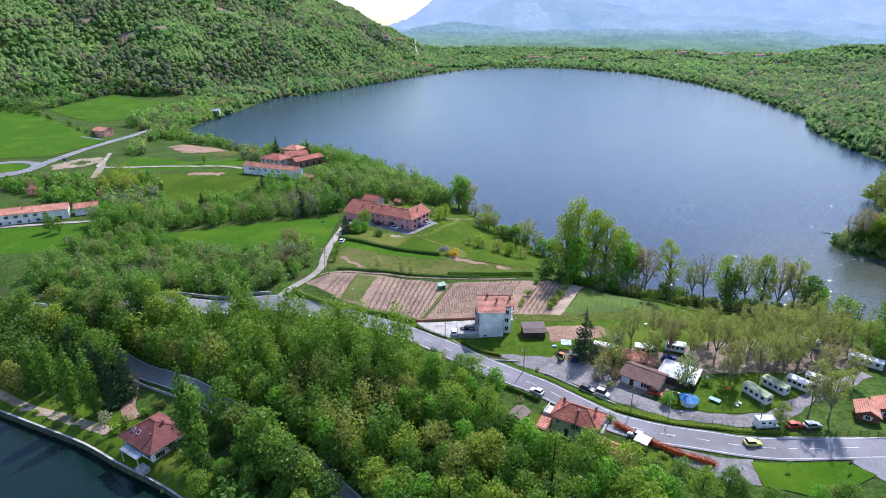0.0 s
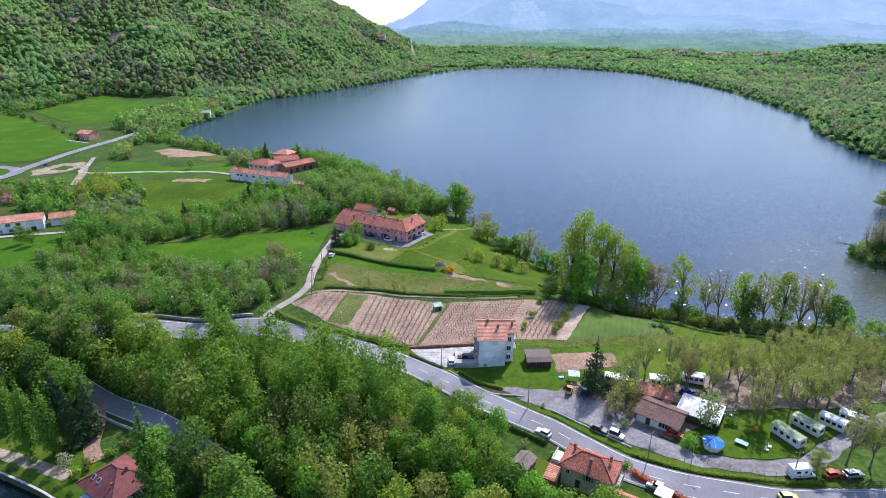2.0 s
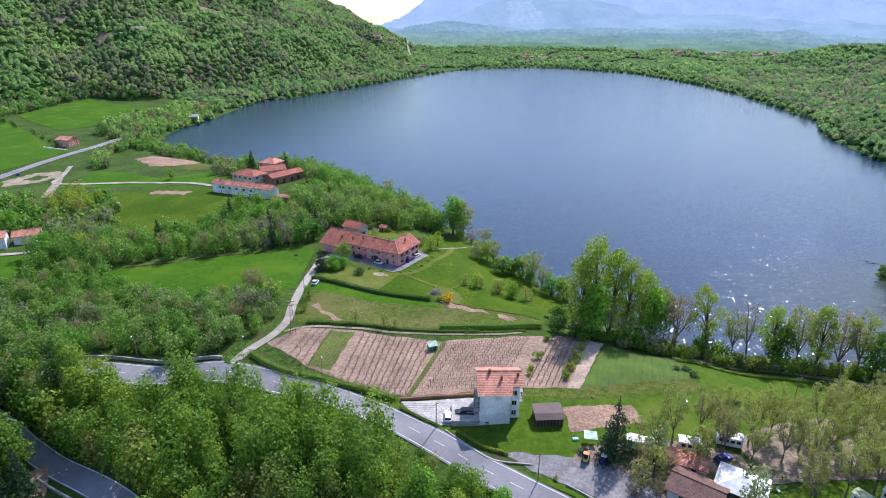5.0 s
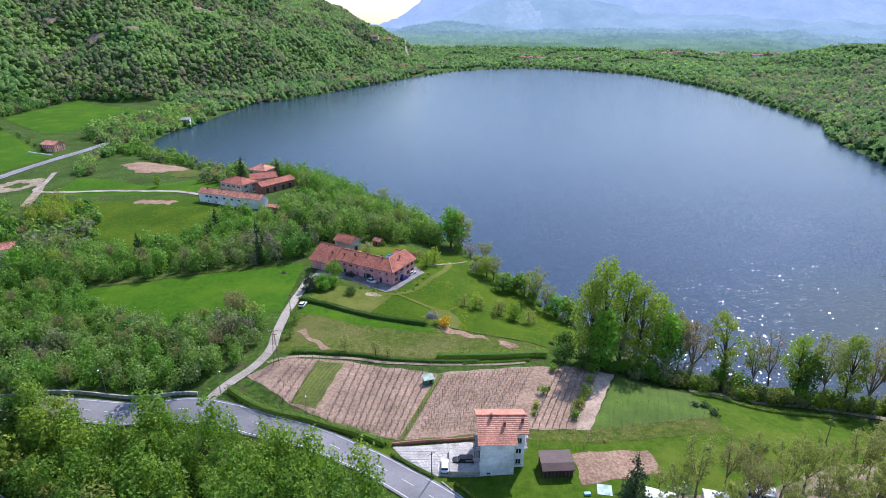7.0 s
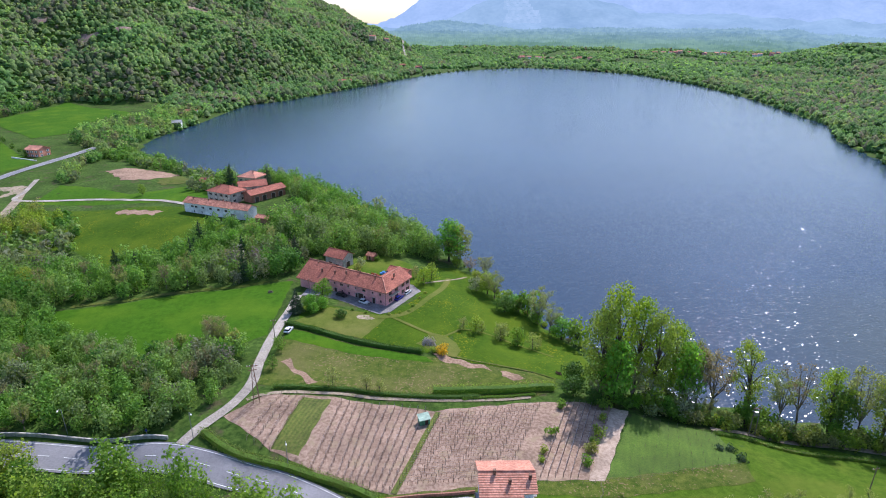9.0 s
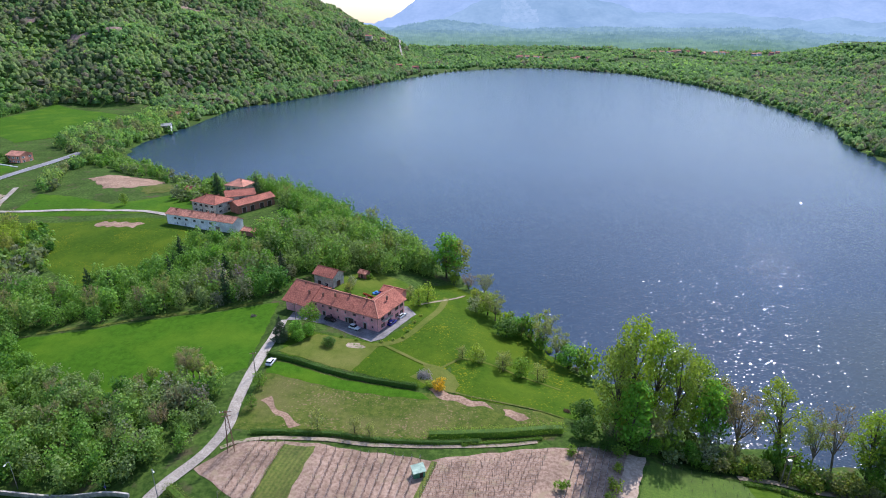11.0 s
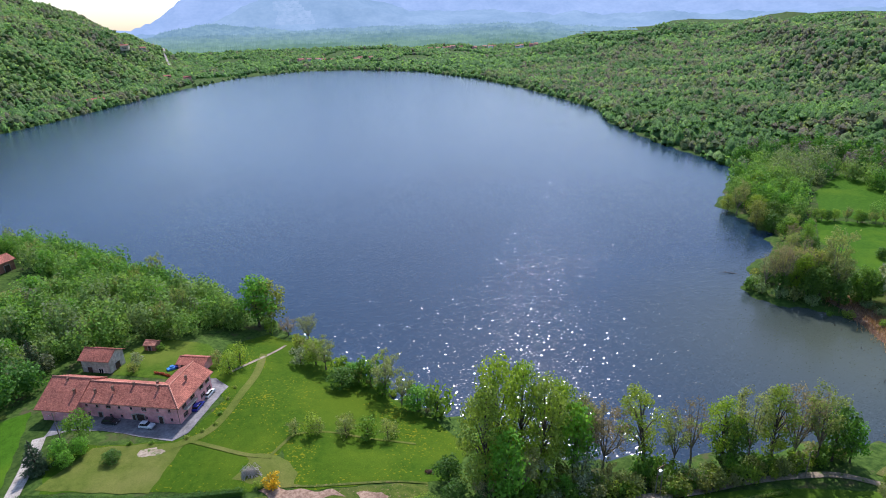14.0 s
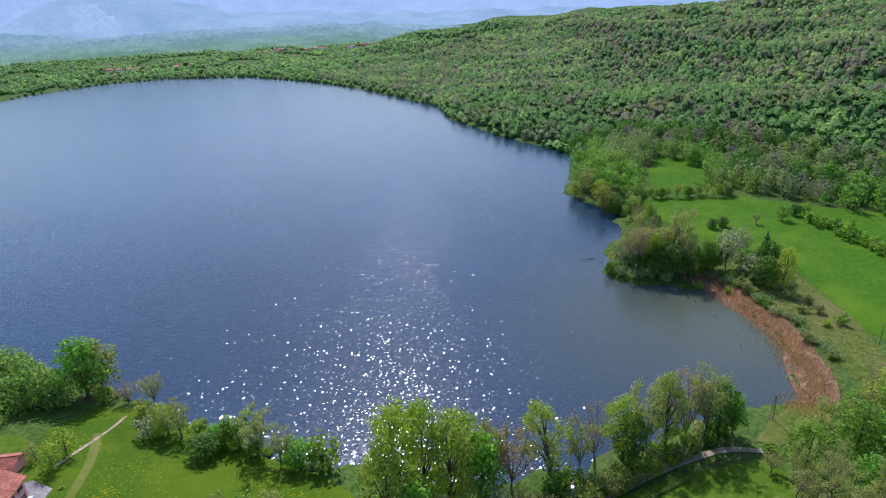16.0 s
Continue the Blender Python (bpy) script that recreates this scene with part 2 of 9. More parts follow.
MOSSY = surface("mossy_stone", (0.05, 0.055, 0.035), (0.14, 0.13, 0.10), 1.5, 0.3, 0.9, 0.06, (0.05, 0.09, 0.025), 0.52)

LEAF = foliage("spring_leaves", [(0.0, (0.109, 0.224, 0.0304)), (0.3, (0.175, 0.31, 0.0421)), (0.55, (0.24, 0.353, 0.048)), (0.8, (0.305, 0.396, 0.0538)), (0.93, (0.272, 0.292, 0.0826)), (1.0, (0.13, 0.206, 0.0413))], 0.5)
LEAF_FRESH = foliage("bright_leaves", [(0.0, (0.153, 0.361, 0.043)), (0.5, (0.216, 0.43, 0.0511)), (1.0, (0.135, 0.327, 0.0389))], 0.5)
LEAF_DARK = foliage("conifer_needles", [(0.0, (0.0352, 0.0825, 0.032)), (0.5, (0.0512, 0.112, 0.04)), (1.0, (0.064, 0.105, 0.048))], 0.15)
LEAF_MID = foliage("dense_leaves", [(0.0, (0.0625, 0.146, 0.0224)), (0.5, (0.0936, 0.198, 0.0279)), (1.0, (0.124, 0.215, 0.0335))], 0.4)
LEAF_TWIG = foliage("budding_twigs", [(0.0, (0.296, 0.299, 0.127)), (0.35, (0.296, 0.348, 0.106)), (0.7, (0.339, 0.38, 0.127)), (0.92, (0.305, 0.299, 0.148)), (1.0, (0.313, 0.235, 0.179))], 0.5)
LEAF_REED = foliage("dry_reeds", [(0.0, (0.30, 0.16, 0.09)), (0.5, (0.38, 0.23, 0.14)), (0.85, (0.46, 0.34, 0.23)), (1.0, (0.34, 0.20, 0.12))], 0.5)
LEAF_POPLAR = foliage("poplar_leaves", [(0.0, (0.11, 0.23, 0.025)), (0.5, (0.14, 0.28, 0.03)), (1.0, (0.12, 0.25, 0.03))], 0.4)
LEAF_LAKE = foliage("olive_green_leaves", [(0.0, (0.182, 0.304, 0.0247)), (0.4, (0.262, 0.388, 0.031)), (0.8, (0.341, 0.42, 0.0494)), (1.0, (0.25, 0.336, 0.0593))], 0.45)
LEAF_BLOSSOM = foliage("pale_blossom", [(0.0, (0.36, 0.38, 0.24)), (1.0, (0.30, 0.36, 0.18))], 0.3)
LEAF_PINK = foliage("pink_blossom", [(0.0, (0.62, 0.24, 0.34)), (1.0, (0.68, 0.30, 0.4))], 0.3)
LEAF_YELLOW = foliage("yellow_blossom", [(0.0, (0.75, 0.42, 0.02)), (1.0, (0.7, 0.5, 0.03))], 0.3)
LEAF_RED = foliage("copper_hedge_leaves", [(0.0, (0.42, 0.10, 0.05)), (1.0, (0.50, 0.16, 0.06))], 0.35)
# paler and bluer than the near leaves: distance haze painted into the colour
LEAF_FAR = foliage("hazy_far_leaves", [(0.0, (0.12, 0.24, 0.085)), (0.25, (0.17, 0.33, 0.11)), (0.5, (0.23, 0.41, 0.13)), (0.7, (0.28, 0.41, 0.15)), (0.85, (0.22, 0.28, 0.14)), (0.94, (0.25, 0.23, 0.18)), (1.0, (0.15, 0.25, 0.10))], 0.57, 0.8, (0.87, 1.13), 2.2)
LEAF_BROWN = foliage("brown_catkins", [(0.0, (0.30, 0.23, 0.14)), (0.6, (0.34, 0.28, 0.16)), (1.0, (0.30, 0.30, 0.13))], 0.4)
ROCK = surface("pink_rock", (0.27, 0.17, 0.13), (0.42, 0.29, 0.24), 0.5, 0.06, 0.95, 0.2, (0.16, 0.20, 0.08), 0.58)
# blue raised in these greens to stand in for haze over the thickets
LEAF_MIX = foliage("mixed_thicket_leaves", [(0.0, (0.0728, 0.185, 0.0348)), (0.25, (0.119, 0.272, 0.0459)), (0.5, (0.173, 0.334, 0.0562)), (0.74, (0.21, 0.324, 0.087)), (0.92, (0.228, 0.263, 0.156)), (1.0, (0.228, 0.185, 0.209))], 0.45)
LEAF_WILLOW = foliage("grey_green_willow", [(0.0, (0.22, 0.31, 0.13)), (0.6, (0.27, 0.37, 0.15)), (1.0, (0.33, 0.38, 0.17))], 0.4)


def water_material(name, deep, cells, tilt):
    """Rippled water: small wave facets, each with its own tilt."""
    m, n, l, p = shader(name)
    where = n.new("ShaderNodeNewGeometry").outputs["Position"]
    big = noise_node(n, l, where, 0.010, 4)
    r = ramp_node(n, [(0.3, deep), (0.7, tuple(c * 1.3 for c in deep))])
    l.new(big.outputs[0], r.inputs[0])
    # the muddy bed shows through the shallows by the reeds
    gone = n.new("ShaderNodeVectorMath")
    gone.operation = "DISTANCE"
    gone.inputs[1].default_value = (196, 214, -10)
    l.new(where, gone.inputs[0])
    near = n.new("ShaderNodeMapRange")
    near.inputs["From Min"].default_value, near.inputs["From Max"].default_value = 15, 95
    near.inputs["To Min"].default_value, near.inputs["To Max"].default_value = 0.85, 0.0
    l.new(gone.outputs["Value"], near.inputs["Value"])
    l.new(mixed(n, l, "MIX", near.outputs[0], r.outputs[0], (0.080, 0.092, 0.056)), p.inputs["Base Color"])
    p.inputs["Roughness"].default_value, p.inputs["IOR"].default_value = 0.125, 1.33
    mp = n.new("ShaderNodeMapping")
    mp.inputs["Scale"].default_value = (0.75, 1.5, 1)
    mp.inputs["Rotation"].default_value = (0, 0, radians(-25))
    l.new(where, mp.inputs["Vector"])
    warp = noise_node(n, l, mp.outputs[0], 0.6, 2)
    add = n.new("ShaderNodeVectorMath")
    l.new(mp.outputs[0], add.inputs[0])
    l.new(warp.outputs[1], add.inputs[1])
    v = n.new("ShaderNodeTexVoronoi")
    v.inputs["Scale"].default_value = cells
    l.new(add.outputs[0], v.inputs["Vector"])
    mid = n.new("ShaderNodeVectorMath")
    mid.operation = "SUBTRACT"
    mid.inputs[1].default_value = (0.5, 0.5, 0.5)
    l.new(v.outputs["Color"], mid.inputs[0])
    sc = n.new("ShaderNodeVectorMath")
    sc.operation = "SCALE"
    l.new(mid.outputs[0], sc.inputs[0])
    sep = n.new("ShaderNodeSeparateXYZ")
    l.new(v.outputs["Color"], sep.inputs[0])
    pw = n.new("ShaderNodeMath")
    pw.operation = "POWER"
    pw.inputs[1].default_value = 2.4
    l.new(sep.outputs[2], pw.inputs[0])
    gain = n.new("ShaderNodeMath")
    gain.operation = "MULTIPLY_ADD"
    gain.inputs[1].default_value, gain.inputs[2].default_value = tilt, 0.07
    l.new(pw.outputs[0], gain.inputs[0])
    l.new(gain.outputs[0], sc.inputs["Scale"])
    flat = n.new("ShaderNodeVectorMath")
    flat.operation = "MULTIPLY"
    flat.inputs[1].default_value = (1, 1, 0)
    l.new(sc.outputs[0], flat.inputs[0])
    up = n.new("ShaderNodeVectorMath")
    up.inputs[1].default_value = (0, 0, 1)
    l.new(flat.outputs[0], up.inputs[0])
    unit = n.new("ShaderNodeVectorMath")
    unit.operation = "NORMALIZE"
    l.new(up.outputs[0], unit.inputs[0])
    l.new(unit.outputs[0], p.inputs["Normal"])
    return m


WATER = water_material("lake_water", (0.014, 0.035, 0.063), 3.0, 0.42)
DARK_WATER = water_material("dark_lake_water", (0.004, 0.016, 0.014), 3.0, 0.06)

m, n, l, p = shader("window_glass")
p.inputs["Base Color"].default_value, p.inputs["Roughness"].default_value = (0.02, 0.025, 0.03, 1), 0.08
GLASS = m


# ---- building helpers ----
def mesh_of(name, verts, faces, material, smooth=False):
    me = bpy.data.meshes.new(name)
    me.from_pydata([tuple(v) for v in verts], [], [tuple(f) for f in faces])
    me.materials.append(material)
    if smooth:
        me.polygons.foreach_set("use_smooth", [True] * len(me.polygons))
    me.update()
    return me


def part(name, bm, material, parent, label=""):
    """Links a bmesh, or a mesh, as one part under its thing."""
    if isinstance(bm, bmesh.types.BMesh):
        me = bpy.data.meshes.new(name)
        bm.to_mesh(me)
        bm.free()
        me.materials.append(material)
    else:
        me = bm
    ob = new(name, me)
    ob.parent = parent
    return tagged(ob, label)


def box(bm, cx, cy, z0, sx, sy, sz, turn=0.0, bevel=0.0):
    """A box by its foot's middle, into bm."""
    got = bmesh.ops.create_cube(bm, size=1.0)["verts"]
    bmesh.ops.transform(bm, matrix=pose(cx, cy, z0 + sz / 2, 0, 0, turn) @ Matrix.Diagonal((sx, sy, sz, 1)), verts=got)
    if bevel:
        es = list({e for v in got for e in v.link_edges})
        bmesh.ops.bevel(bm, geom=es, offset=bevel, segments=2, affect="EDGES", profile=0.5)
    return bm


def boxes(*rows, bevel=0.0):
    bm = bmesh.new()
    for r in rows:
        box(bm, *r, bevel=bevel)
    return bm


def rod(bm, a, b, r0, r1, sides=7):
    a, b = Vector(a), Vector(b)
    d = b - a
    got = bmesh.ops.create_cone(bm, cap_ends=True, segments=sides, radius1=r0, radius2=max(r1, 0.002), depth=d.length)["verts"]
    bmesh.ops.transform(bm, matrix=Matrix.Translation((a + b) / 2) @ d.to_track_quat("Z", "Y").to_matrix().to_4x4(), verts=got)
    return bm


def rods(*rows):
    bm = bmesh.new()
    for r in rows:
        rod(bm, *r)
    return bm


def thing(name, x, y, z, turn=0.0, label="", category="", group="", kind=""):
    ob = new(name)
    ob.matrix_world = pose(x, y, z, 0, 0, turn)
    ob.empty_display_size = 0.5
    return tagged(ob, label, category, group, kind)


# ---- lie of the land ----
LAKE, LOW_LAKE = -10.0, -20.3
SHORE = [(14, 320), (24, 297), (35, 272), (43, 255), (52, 243), (62, 228), (78, 214), (100, 203), (124, 196), (148, 187), (162, 181), (173, 185), (185, 194),
         (196, 208), (202, 223), (207, 234), (201, 246), (190, 262), (193, 270), (204, 279), (228, 290), (256, 308), (264, 334), (269, 356), (296, 380), (345, 410), (354, 441), (361, 492), (376, 559),
         (395, 625), (443, 711), (473, 860), (497, 1013), (505, 1226), (476, 1473), (353, 1657), (229, 1698), (66, 1585), (-58, 1340), (-152, 1099), (-207, 965), (-257, 881), (-262, 781),
         (-262, 687), (-270, 627), (-252, 570), (-215, 530), (-162, 482), (-108, 468), (-66, 430), (-30, 386), (0, 346)]
KNOTS = [(0, 60, -4), (20, 157, 0.5), (25, 128, 0), (60, 108, 0), (100, 106, 0), (150, 106, 0), (79, 127, 0), (110, 135, -2), (40, 150, 0), (0, 190, 0), (-42, 198, 3), (-55, 186, 2), (-100, 186, 0),
         (-17, 253, 0), (-34, 260, 1), (-43, 234, 2.5), (-3, 225, 0), (24, 213, -1), (51, 198, -1), (72, 185, -2), (119, 184, -5.5), (140, 160, -4), (30, 235, -4), (0, 285, -2), (-112, 275, -3),
         (-95, 265, 0), (-89, 348, 0.5), (-128, 365, 0.5), (-105, 400, 0.5), (-205, 294, -8), (-225, 375, -5), (-300, 420, -8), (-320, 550, -8), (-450, 720, -6), (-170, 440, -3), (-150, 310, -4), (-180, 230, -6),
         (-85, 130, -18), (-120, 144, -18.5), (-108, 138, -18.5), (-135, 152, -18), (-60, 133, -16.5), (-40, 120, -16), (-25, 105, -15), (-104, 162, -16), (-100, 148, -17.5), (-70, 160, -8), (-20, 130, -5), (0, 110, -7), (10, 125, -2), (35, 105, -4),
         (-200, 200, -18), (300, 250, -8), (250, 210, -8), (200, 160, -8), (400, 100, -5), (-60, 90, -20), (-10, 80, -14), (60, 80, -4), (-32, 150, 0), (-10, 155, 0)]
KN = np.array(KNOTS, float)
WEST = [(-1500, -400), (-760, 420), (-580, 700), (-480, 850), (-385, 860), (-310, 960), (-250, 1060), (-190, 1160), (-110, 1380), (-50, 1600), (-20, 1850), (-60, 2150), (-400, 2500), (-1500, 3000)]
EAST = [(700, -600), (420, 150), (370, 330), (450, 560), (540, 800), (640, 1300), (800, 1800), (1200, 2300), (2600, 3300)]
LOW_BANK = [(-420, 275), (-260, 203), (-132, 142), (-98, 127.5), (-69, 112), (-30, 86), (40, 10), (110, -66), (180, -142)]


def polyline_side(x, y, line):
    """Distance to an open line, signed: above nought to its left."""
    best, sign = np.full(x.shape, 1e12), np.zeros(x.shape)
    for (ax, ay), (bx, by) in zip(line, line[1:]):
        dx, dy = bx - ax, by - ay
        k = np.clip(((x - ax) * dx + (y - ay) * dy) / (dx * dx + dy * dy), 0, 1)
        d = (x - ax - k * dx) ** 2 + (y - ay - k * dy) ** 2
        s = np.sign(dx * (y - ay) - dy * (x - ax))
        near = d < best
        best, sign = np.where(near, d, best), np.where(near, s, sign)
    return np.sqrt(best) * sign


def inside(x, y, poly):
    hit = np.zeros(x.shape, bool)
    for (ax, ay), (bx, by) in zip(poly, poly[1:] + poly[:1]):
        if ay != by:
            hit ^= ((ay > y) != (by > y)) & (x < (bx - ax) * (y - ay) / (by - ay) + ax)
    return hit


def ease(v):
    v = np.clip(v, 0, 1)
    return v * v * (3 - 2 * v)


def waves(x, y, size, seed):
    """Smooth bumps from a few crossed sines."""
    g = np.random.RandomState(seed)
    out = np.zeros(np.shape(x))
    for k in range(7):
        a, f, ph = g.uniform(0, 6.28), g.uniform(0.6, 2.2) * 6.28 / size, g.uniform(0, 6.28)
        out = out + np.sin((x * np.cos(a) + y * np.sin(a)) * f + ph) / 7 ** 0.5
    return out


SHORE_N = []
for (ax, ay), (bx, by) in zip(SHORE, SHORE[1:] + SHORE[:1]):
    far = math.hypot(bx - ax, by - ay)
    cut = max(1, int(far / 8))
    for k in range(cut):
        u = k / cut
        px, py = ax + (bx - ax) * u, ay + (by - ay) * u
        w = min(3.0, far / 8)
        SHORE_N.append((px + w * math.sin(py * 0.31 + px * 0.17), py + w * math.sin(px * 0.27 - py * 0.12 + 2)))


def shore_distance(x, y):
    best = np.full(x.shape, 1e12)
    for (ax, ay), (bx, by) in zip(SHORE_N, SHORE_N[1:] + SHORE_N[:1]):
        dx, dy = bx - ax, by - ay
        k = np.clip(((x - ax) * dx + (y - ay) * dy) / (dx * dx + dy * dy + 1e-9), 0, 1)
        best = np.minimum(best, (x - ax - k * dx) ** 2 + (y - ay - k * dy) ** 2)
    return np.sqrt(best) * np.where(inside(x, y, SHORE_N), -1, 1)


def land(x, y):
    num, den = np.zeros(x.shape), np.zeros(x.shape)
    for kx, ky, kz in KN:
        w = 1 / ((x - kx) ** 2 + (y - ky) ** 2 + 250) ** 1.7
        num, den = num + w * kz, den + w
    base = num / den
    far = ease((np.hypot(x, y - 200) - 300) / 300)
    base = base * (1 - far) + -6 * far
    base = base + far * 1.5 * waves(x, y, 160, 3) + 0.10 * waves(x, y, 26, 4)
    w = polyline_side(x, y, WEST)
    base = base + np.where(w > 0, 300 * (1 - np.exp(-w * 0.72 / 300)) + ease(w / 60) * (10 * waves(x, y, 260, 5) + 5 * waves(x, y, 110, 8)), 0)
    e = -polyline_side(x, y, EAST)
    base = base + np.where(e > 0, 105 * (1 - np.exp(-e * 0.105 / 105)) + ease(e / 300) * (16 * waves(x, y, 520, 6) + 6 * waves(x, y, 200, 9)), 0)
    base = base + 70 * ease((y - 1800) / 2200)
    d = shore_distance(x, y)
    bank = LAKE + 0.5 + np.clip(d, 0, 6) * 0.16
    h = np.where(d > 0, bank + (base - bank) * ease((d - 2) / 34), LAKE - np.minimum(0.1 - d * 0.16, 4))
    b = polyline_side(x, y, LOW_BANK)
    return np.where(b < 1.6, LOW_LAKE - 3, h)


def steps(lo, fine_lo, fine_hi, hi, fine, grow):
    mid = list(np.arange(fine_lo, fine_hi + fine / 2, fine))
    up, s, v = [], fine, mid[-1]
    while v < hi:
        s *= grow
        v += s
        up.append(v)
    down, s, v = [], fine, mid[0]
    while v > lo:
        s *= grow
        v -= s
        down.append(v)
    return np.array(down[::-1] + mid + up)


GX = steps(-3800, -140, 210, 3800, 2.3, 1.038)
GY = steps(-700, 70, 330, 4600, 2.3, 1.038)
MX, MY = np.meshgrid(GX, GY)
GZ = land(MX.ravel(), MY.ravel()).reshape(MX.shape)


def ground(x, y):
    """Height of the land's sheet at a place, or at arrays of places."""
    x, y = np.asarray(x, float), np.asarray(y, float)
    i = np.clip(np.searchsorted(GX, x) - 1, 0, len(GX) - 2)
    j = np.clip(np.searchsorted(GY, y) - 1, 0, len(GY) - 2)
    u, v = (x - GX[i]) / (GX[i + 1] - GX[i]), (y - GY[j]) / (GY[j + 1] - GY[j])
    a, b, c, d = GZ[j, i], GZ[j, i + 1], GZ[j + 1, i + 1], GZ[j + 1, i]
    # each cell is cut from its first corner to the opposite one
    return np.where(u > v, a + u * (b - a) + v * (c - b), a + v * (d - a) + u * (c - d))


def at(x, y):
    return float(ground(x, y))


nx, ny = len(GX), len(GY)
idx = np.arange(nx * ny).reshape(ny, nx)
a, b, c, d = idx[:-1, :-1].ravel(), idx[:-1, 1:].ravel(), idx[1:, 1:].ravel(), idx[1:, :-1].ravel()
tri = np.concatenate([np.stack([a, b, c], 1), np.stack([a, c, d], 1)])


def big_mesh(name, verts, faces, material, tint=None, smooth=False):
    """A mesh from arrays of places and of triangles."""
    me = bpy.data.meshes.new(name)
    me.vertices.add(len(verts))
    me.vertices.foreach_set("co", np.asarray(verts, np.float32).ravel())
    nf, k = faces.shape
    me.loops.add(nf * k)
    me.loops.foreach_set("vertex_index", faces.astype(np.int32).ravel())
    me.polygons.add(nf)
    me.polygons.foreach_set("loop_start", np.arange(0, nf * k, k, dtype=np.int32))
    me.polygons.foreach_set("loop_total", np.full(nf, k, np.int32))
    me.polygons.foreach_set("use_smooth", np.full(nf, smooth))
    me.materials.append(material)
    if tint is not None:
        at_ = me.attributes.new("tint", "FLOAT", "POINT")
        at_.data.foreach_set("value", np.asarray(tint, np.float32))
    me.update(calc_edges=True)
    return me


tagged(new("ground", big_mesh("ground", np.stack([MX.ravel(), MY.ravel(), GZ.ravel()], 1), tri, FOREST_FLOOR, smooth=True)), "green grassy land with woods, fields and hills", "ground", kind="structure")


def sheet(name, poly, material, label, category="", lift=0.07, cell=2.0, wobble=0.22, kind="structure", low=-1e9):
    """A patch of ground cover laid on the land, inside an outline."""
    from mathutils.geometry import delaunay_2d_cdt
    rim = []
    for (ax, ay), (bx, by) in zip(poly, poly[1:] + poly[:1]):
        cut = max(1, int(math.hypot(bx - ax, by - ay) / cell))
        for k in range(cut):
            u = k / cut
            px, py = ax + (bx - ax) * u, ay + (by - ay) * u
            rim.append((px + wobble * math.sin(py * 0.9 + px * 0.5), py + wobble * math.sin(px * 0.8 - py * 0.4)))
    r = np.array(rim)
    gx, gy = np.meshgrid(GX[(GX > r[:, 0].min()) & (GX < r[:, 0].max())], GY[(GY > r[:, 1].min()) & (GY < r[:, 1].max())])
    gx, gy = gx.ravel(), gy.ravel()
    keep = inside(gx, gy, rim)
    pts = [Vector(q) for q in rim] + [Vector(q) for q in zip(gx[keep], gy[keep])]
    vs, _, fs, *_ = delaunay_2d_cdt(pts, [], [list(range(len(rim)))], 1, 1e-4)
    xs, ys = np.array([v.x for v in vs]), np.array([v.y for v in vs])
    edge = np.zeros(len(xs), bool)
    edge[:len(rim)] = True
    zs = np.maximum(ground(xs, ys), low) + np.where(edge, lift * 0.75, lift)
    me = mesh_of(name, np.stack([xs, ys, zs], 1), fs, material, True)
    ob = new(name, me)
    if me.polygons and sum(q.normal.z for q in me.polygons) < 0:
        me.flip_normals()
    return tagged(ob, label, category or name.replace("_", " "), kind=kind)


def smooth_line(pts, step=2.0):
    """A curve through the points, cut into even steps."""
    out = []
    for i in range(len(pts) - 1):
        p0, p1, p2, p3 = (np.array(pts[max(0, min(len(pts) - 1, i + k))], float) for k in (-1, 0, 1, 2))
        cut = max(2, int(np.linalg.norm(p2 - p1) / step))
        for k in range(cut):
            u = k / cut
            out.append(0.5 * (2 * p1 + (p2 - p0) * u + (2 * p0 - 5 * p1 + 4 * p2 - p3) * u * u + (3 * p1 - p0 - 3 * p2 + p3) * u ** 3))
    out.append(np.array(pts[-1], float))
    return np.array(out)


def ribbon_mesh(name, pts, width, material, lift=0.12, offset=0.0, thick=0.0, across=4, flat=True):
    """A strip of road along a line, level across and following the land along it."""
    c = smooth_line(pts)
    t = np.gradient(c, axis=0)
    t /= np.linalg.norm(t, axis=1)[:, None]
    nrm = np.stack([-t[:, 1], t[:, 0]], 1)
    w = np.linspace(-0.5, 0.5, across + 1)
    px = c[:, None, 0] + nrm[:, None, 0] * (w * width + offset)[None]
    py = c[:, None, 1] + nrm[:, None, 1] * (w * width + offset)[None]
    pz = ground(px, py) + lift
    if thick:
        pz = np.repeat((ground(c[:, 0], c[:, 1]) + lift)[:, None], across + 1, 1)
    V = np.stack([px, py, pz], 2).reshape(-1, 3)
    k, m_ = px.shape
    ii = np.arange(k * m_).reshape(k, m_)
    F = np.stack([ii[:-1, 1:].ravel(), ii[:-1, :-1].ravel(), ii[1:, :-1].ravel(), ii[1:, 1:].ravel()], 1)
    return big_mesh(name, V, F[:, [1, 0, 3, 2]], material, smooth=True)


def ribbon(name, pts, width, material, label, lift=0.12, offset=0.0, kind="structure", category=""):
    ob = new(name, ribbon_mesh(name, pts, width, material, lift, offset))
    return tagged(ob, label, category or name.replace("_", " "), kind=kind)


# ---- water ----
def water_sheet(name, poly, z, material, label):
    me = mesh_of(name, [(x, y, z) for x, y in poly], [range(len(poly))], material)
    if me.polygons[0].normal.z < 0:
        me.flip_normals()
    return tagged(new(name, me), label, "lake", kind="structure")


